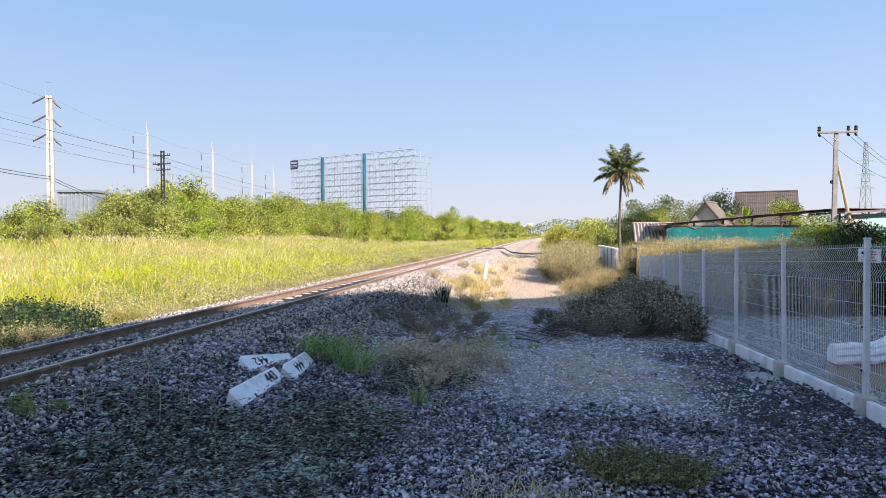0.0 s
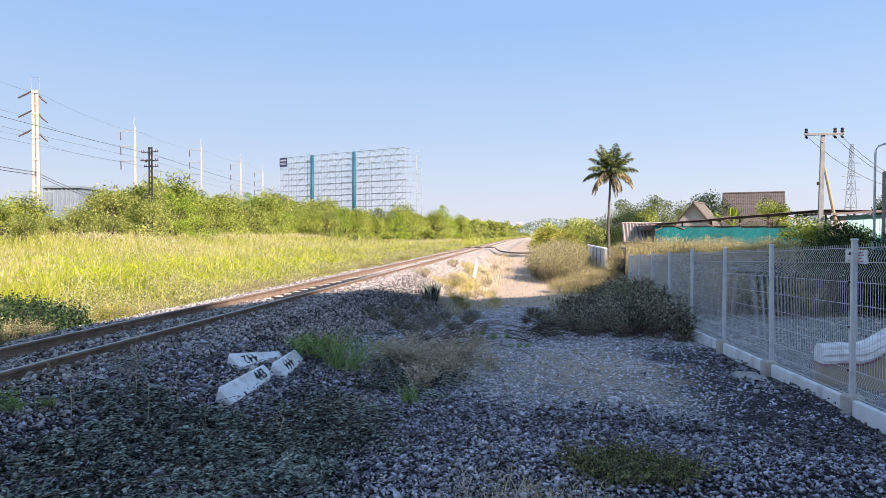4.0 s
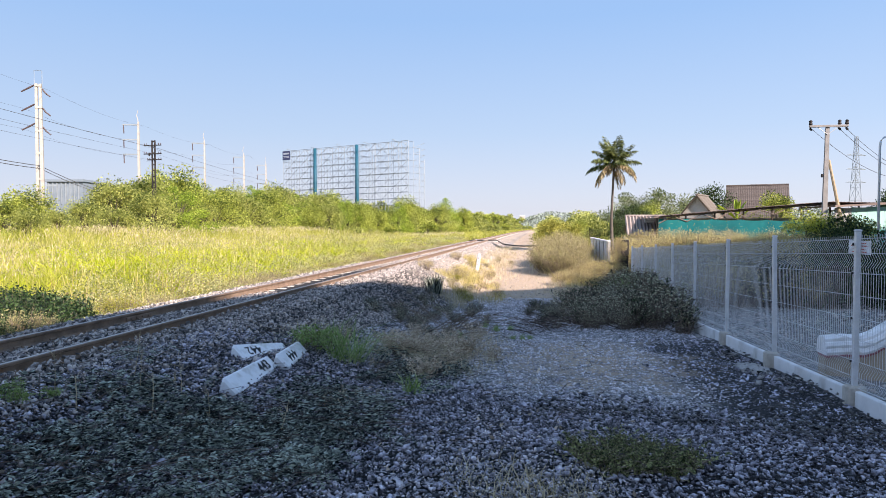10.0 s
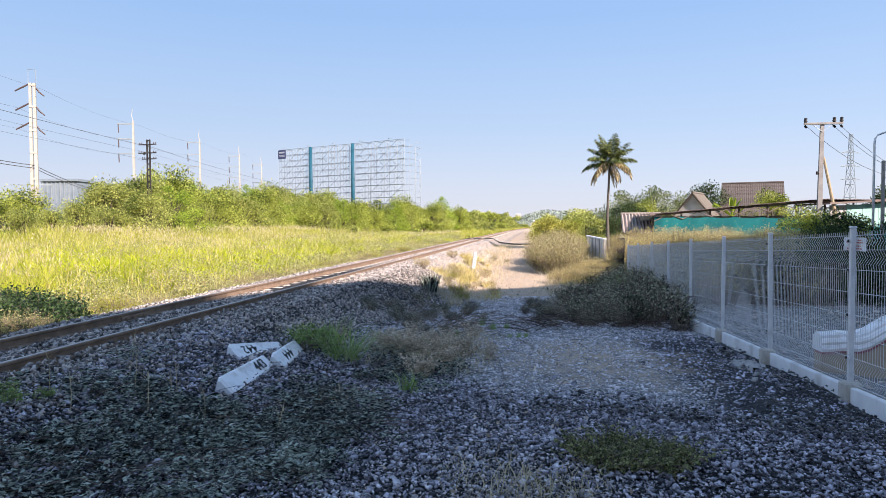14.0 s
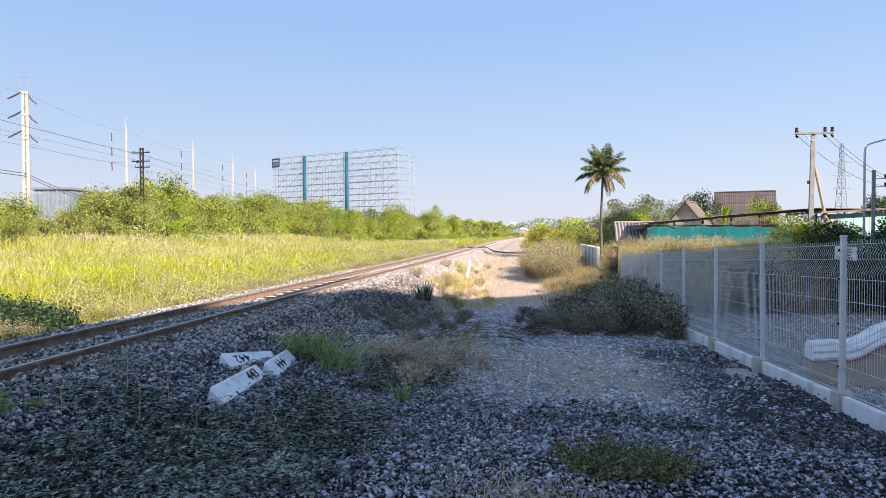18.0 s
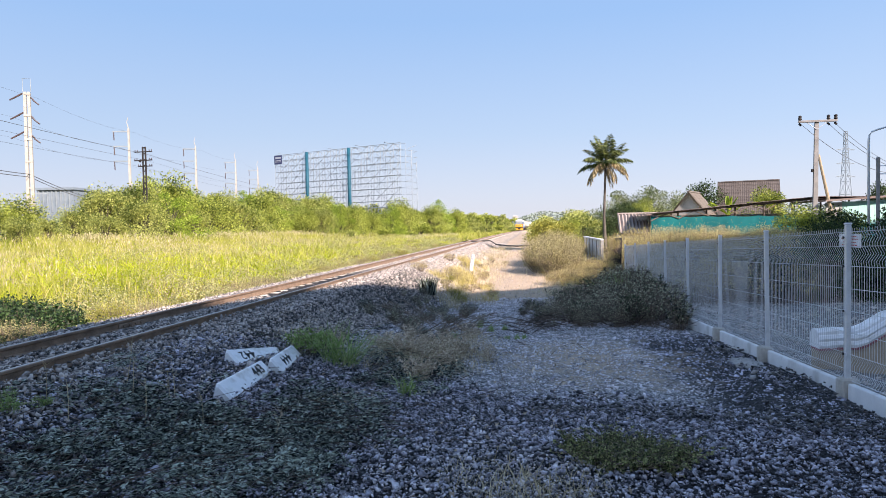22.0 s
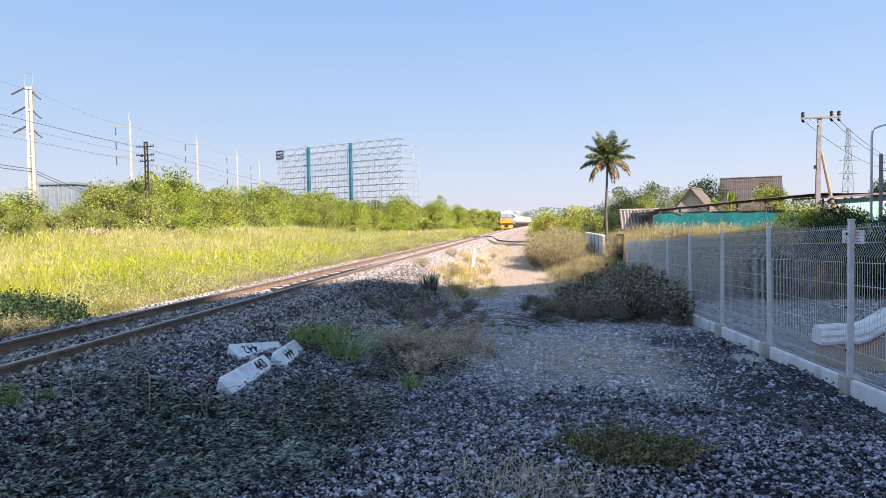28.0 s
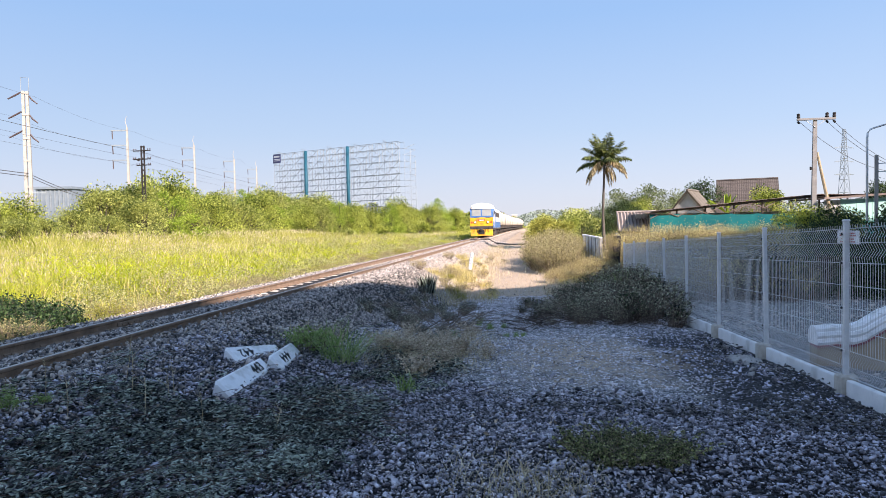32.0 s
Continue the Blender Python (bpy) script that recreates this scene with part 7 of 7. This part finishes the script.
def build_loco():
    """Diesel locomotive; its nose is at y = 0 and it runs towards -y. z = 0 is the rail head."""
    e = thing("diesel_locomotive", pose(-5.58, 600, RAIL_TOP), "yellow, blue and white diesel locomotive running on the track", "locomotive")
    hw, L = 1.33, 18.5
    sect = lambda y, w, z0, z1, top: [(-w, y, z0), (w, y, z0), (w, y, z1), (w * 0.93, y, z1 + (top - z1) * 0.45), (w * 0.6, y, top - 0.08), (0, y, top), (-w * 0.6, y, top - 0.08), (-w * 0.93, y, z1 + (top - z1) * 0.45), (-w, y, z1)]
    part("body", Form().loft([sect(0.12, hw, 1.05, 2.3, 2.32), sect(0.3, hw, 1.05, 2.3, 2.34)]), M_LOCO_Y, e, "yellow lower nose")
    part("cab", Form().loft([sect(0.12, hw, 2.3, 2.95, 3.05), sect(0.3, hw, 2.3, 3.3, 3.42), sect(3.4, hw, 2.3, 3.3, 3.42)]), M_LOCO_B, e, "blue cab round the windscreen")
    part("hull", Form().loft([sect(0.31, hw - 0.005, 1.05, 2.3, 2.34), sect(3.4, hw - 0.005, 1.05, 2.3, 2.34)]), M_LOCO_W, e)
    part("side_body", Form().loft([sect(3.4, hw, 1.05, 3.2, 3.7), sect(L, hw, 1.05, 3.2, 3.7)]), M_LOCO_W, e, "white body side")
    part("cab_roof", Form().loft([sect(0.14, hw * 0.9, 3.3, 3.36, 3.5), sect(0.3, hw * 0.98, 3.3, 3.46, 3.86), sect(0.9, hw, 3.3, 3.52, 4.02), sect(3.6, hw, 3.3, 3.52, 4.02), sect(4.0, hw * 0.95, 3.3, 3.4, 3.7)]), M_LOCO_W, e, "white domed cab roof")
    for s in (-1, 1):
        w = part("windscreen", Form().loft([[(s * a, y - 0.03, z) for a, y, z in ((0.07, 0.12, 2.48), (1.16, 0.12, 2.48), (1.12, 0.15, 3.22), (0.07, 0.15, 3.22))], [(s * a, y + 0.05, z) for a, y, z in ((0.07, 0.12, 2.48), (1.16, 0.12, 2.48), (1.12, 0.15, 3.22), (0.07, 0.15, 3.22))]]), M_GLASS, e, "glass windscreen pane, pale sky reflection in its colour")
        part("wiper", Form().tube([(s * 0.55, 0.1, 2.4), (s * 0.8, 0.3, 2.9)], 0.012, 4), M_BLACK, w)
        part("cab_door", Form().box((s * (hw + 0.004), 2.7, 2.1), (0.03, 0.62, 1.8), cham=0.01), M_LOCO_W, e)
        part("side_window", Form().box((s * (hw + 0.008), 1.5, 2.75), (0.03, 0.9, 0.6), cham=0.01), M_GLASS, e)
        part("blue_stripe", Form().box((s * (hw + 0.006), 9.5, 1.45), (0.02, 18.0, 0.75)), M_LOCO_B, e)
        part("blue_band", Form().box((s * (hw + 0.006), 4.6, 2.5), (0.022, 1.6, 1.3)), M_LOCO_B, e)
        lamp = part("headlamp", Form().tube([(s * 0.75, 0.14, 1.75), (s * 0.75, 0.04, 1.75)], 0.16, 14), M_BLACK, e)
        part("lens", Form().tube([(s * 0.75, 0.045, 1.75), (s * 0.75, 0.03, 1.75)], 0.11, 12), M_LAMP, lamp)
        part("marker_lamp", Form().tube([(s * 1.12, 0.14, 1.75), (s * 1.12, 0.05, 1.75)], 0.1, 10), M_LOCO_R, e)
        part("mirror", Form().box((s * (hw + 0.16), 0.9, 2.85), (0.08, 0.06, 0.42), cham=0.02), M_BLACK, e)
        part("handrail", Form().tube([(s * 1.3, 0.05, 1.1), (s * 1.3, 0.02, 2.2)], 0.018, 5), M_LOCO_Y, e)
        part("step", Form().box((s * 1.05, 0.3, 0.55), (0.5, 0.3, 0.06)).box((s * 1.05, 0.3, 0.28), (0.5, 0.3, 0.06)), M_LOCO_Y, e)
    part("number_plate", Form().box((0, 0.1, 1.98), (0.75, 0.05, 0.22), cham=0.01), M_LOCO_R, e)
    part("number_bar", Form().box((0, 0.07, 1.98), (0.55, 0.02, 0.1)), M_LOCO_W, e)
    part("buffer_beam", Form().box((0, 0.0, 1.12), (2.7, 0.3, 0.34), cham=0.03), M_UNDER, e)
    for x in (-0.85, -0.45, 0.45, 0.85):
        part("brake_hose", Form().tube([(x, -0.16, 1.15), (x, -0.28, 0.95), (x, -0.2, 0.6)], 0.035, 6), M_BLACK, e)
    part("coupler", Form().box((0, -0.3, 0.9), (0.26, 0.5, 0.3), cham=0.05), M_UNDER, e)
    plow = part("pilot", Form().loft([[(-1.3, 0.25, 0.18), (1.3, 0.25, 0.18), (1.3, 0.3, 0.95), (-1.3, 0.3, 0.95)], [(-1.2, -0.25, 0.16), (1.2, -0.25, 0.16), (1.25, -0.05, 0.95), (-1.25, -0.05, 0.95)]]), M_LOCO_Y, e, "yellow pilot plough")
    part("pilot_slot", Form().box((0, -0.17, 0.62), (0.7, 0.25, 0.5)), M_BLACK, plow)
    part("underframe", Form().box((0, L / 2, 0.95), (2.6, L - 1, 0.26)), M_UNDER, e)
    part("fuel_tank", Form().box((0, L / 2, 0.55), (2.3, 4.4, 0.75), cham=0.1), M_UNDER, e)
    for i in range(6):
        part("grille", Form().box((hw + 0.008, 6.2 + 1.7 * i, 2.7), (0.03, 1.2, 0.6), cham=0.01), M_UNDER, e)
    part("roof_fan", Form().tube([(0, 12, 3.5), (0, 12, 3.68)], 0.6, 16), M_UNDER, e)
    part("exhaust", Form().box((0, 9, 3.62), (0.5, 0.9, 0.25), cham=0.04), M_UNDER, e)
    bogie(e, 3.6, 3, 3.4)
    bogie(e, L - 3.6, 3, 3.4)
    return e


def build_tank_wagon():
    w = thing("tank_wagon", pose(-5.58, 620, RAIL_TOP), "cream cylindrical tank wagon coupled in the train", "tank wagon", "tank wagons of the train")
    L, r, n = 12.6, 1.28, 28
    ring = lambda y, q: [(q * math.cos(2 * math.pi * k / n), y, 2.35 + q * math.sin(2 * math.pi * k / n)) for k in range(n)]
    t = part("tank", Form().loft([ring(0.35, 0.25), ring(0.40, 0.7), ring(0.55, 1.08), ring(0.8, r)] + [ring(0.8 + (L - 1.6) * i / 4, r) for i in range(1, 4)] + [ring(L - 0.8, r), ring(L - 0.55, 1.08), ring(L - 0.4, 0.7), ring(L - 0.35, 0.25)]), M_TANK, w, smooth=True)
    for i in range(5):
        y = 1.4 + 2.45 * i
        part("band", Form().loft([ring(y, r + 0.012), ring(y + 0.1, r + 0.012)], False), M_TANK, t)
    part("dome", Form().tube([(0, L / 2, 3.55), (0, L / 2, 3.8), (0, L / 2, 3.86)], [0.36, 0.36, 0.2], 14), M_TANK, w)
    part("walkway", Form().box((0, L / 2, 3.7), (0.5, 4.0, 0.05)), M_UNDER, w)
    part("underframe", Form().box((0, L / 2, 0.98), (1.9, L - 0.2, 0.24), cham=0.02), M_UNDER, w)
    for y in (2.4, L - 2.4):
        part("saddle", Form().box((0, y, 1.22), (2.1, 0.5, 0.4)), M_UNDER, w)
        bogie(w, y, 2, 1.75)
    for y in (0.0, L):
        part("coupler", Form().box((0, y, 0.9), (0.24, 0.5, 0.26), cham=0.04), M_UNDER, w)
    part("ladder", Form().tube([(1.3, L / 2 - 0.2, 1.1), (1.3, L / 2 - 0.2, 3.4), (0.6, L / 2 - 0.2, 3.7)], 0.022, 4).tube([(1.3, L / 2 + 0.2, 1.1), (1.3, L / 2 + 0.2, 3.4), (0.6, L / 2 + 0.2, 3.7)], 0.022, 4), M_UNDER, w)
    return w


loco = build_loco()
wagon = build_tank_wagon()
wagons = [wagon] + [copy_thing(wagon, pose(-5.58, 620 + 13.4 * i, RAIL_TOP)) for i in range(1, 12)]


def on_track(y):
    """Pose of a vehicle whose nose is at y along the line."""
    return pose(-5.58 + float(bend(y)), y, RAIL_TOP, 0, 0, -math.degrees(max(0.0, y - 120) / 4900))


def motions():
    """The train comes on at a steady 16 m/s."""
    times = [2 * i for i in range(17)]
    walk(loco, [(t, on_track(75.5 + 16.0 * (32 - t))) for t in times])
    for i, w in enumerate(wagons):
        walk(w, [(t, on_track(75.5 + 16.0 * (32 - t) + 19.1 + 13.4 * i)) for t in times])


motions()
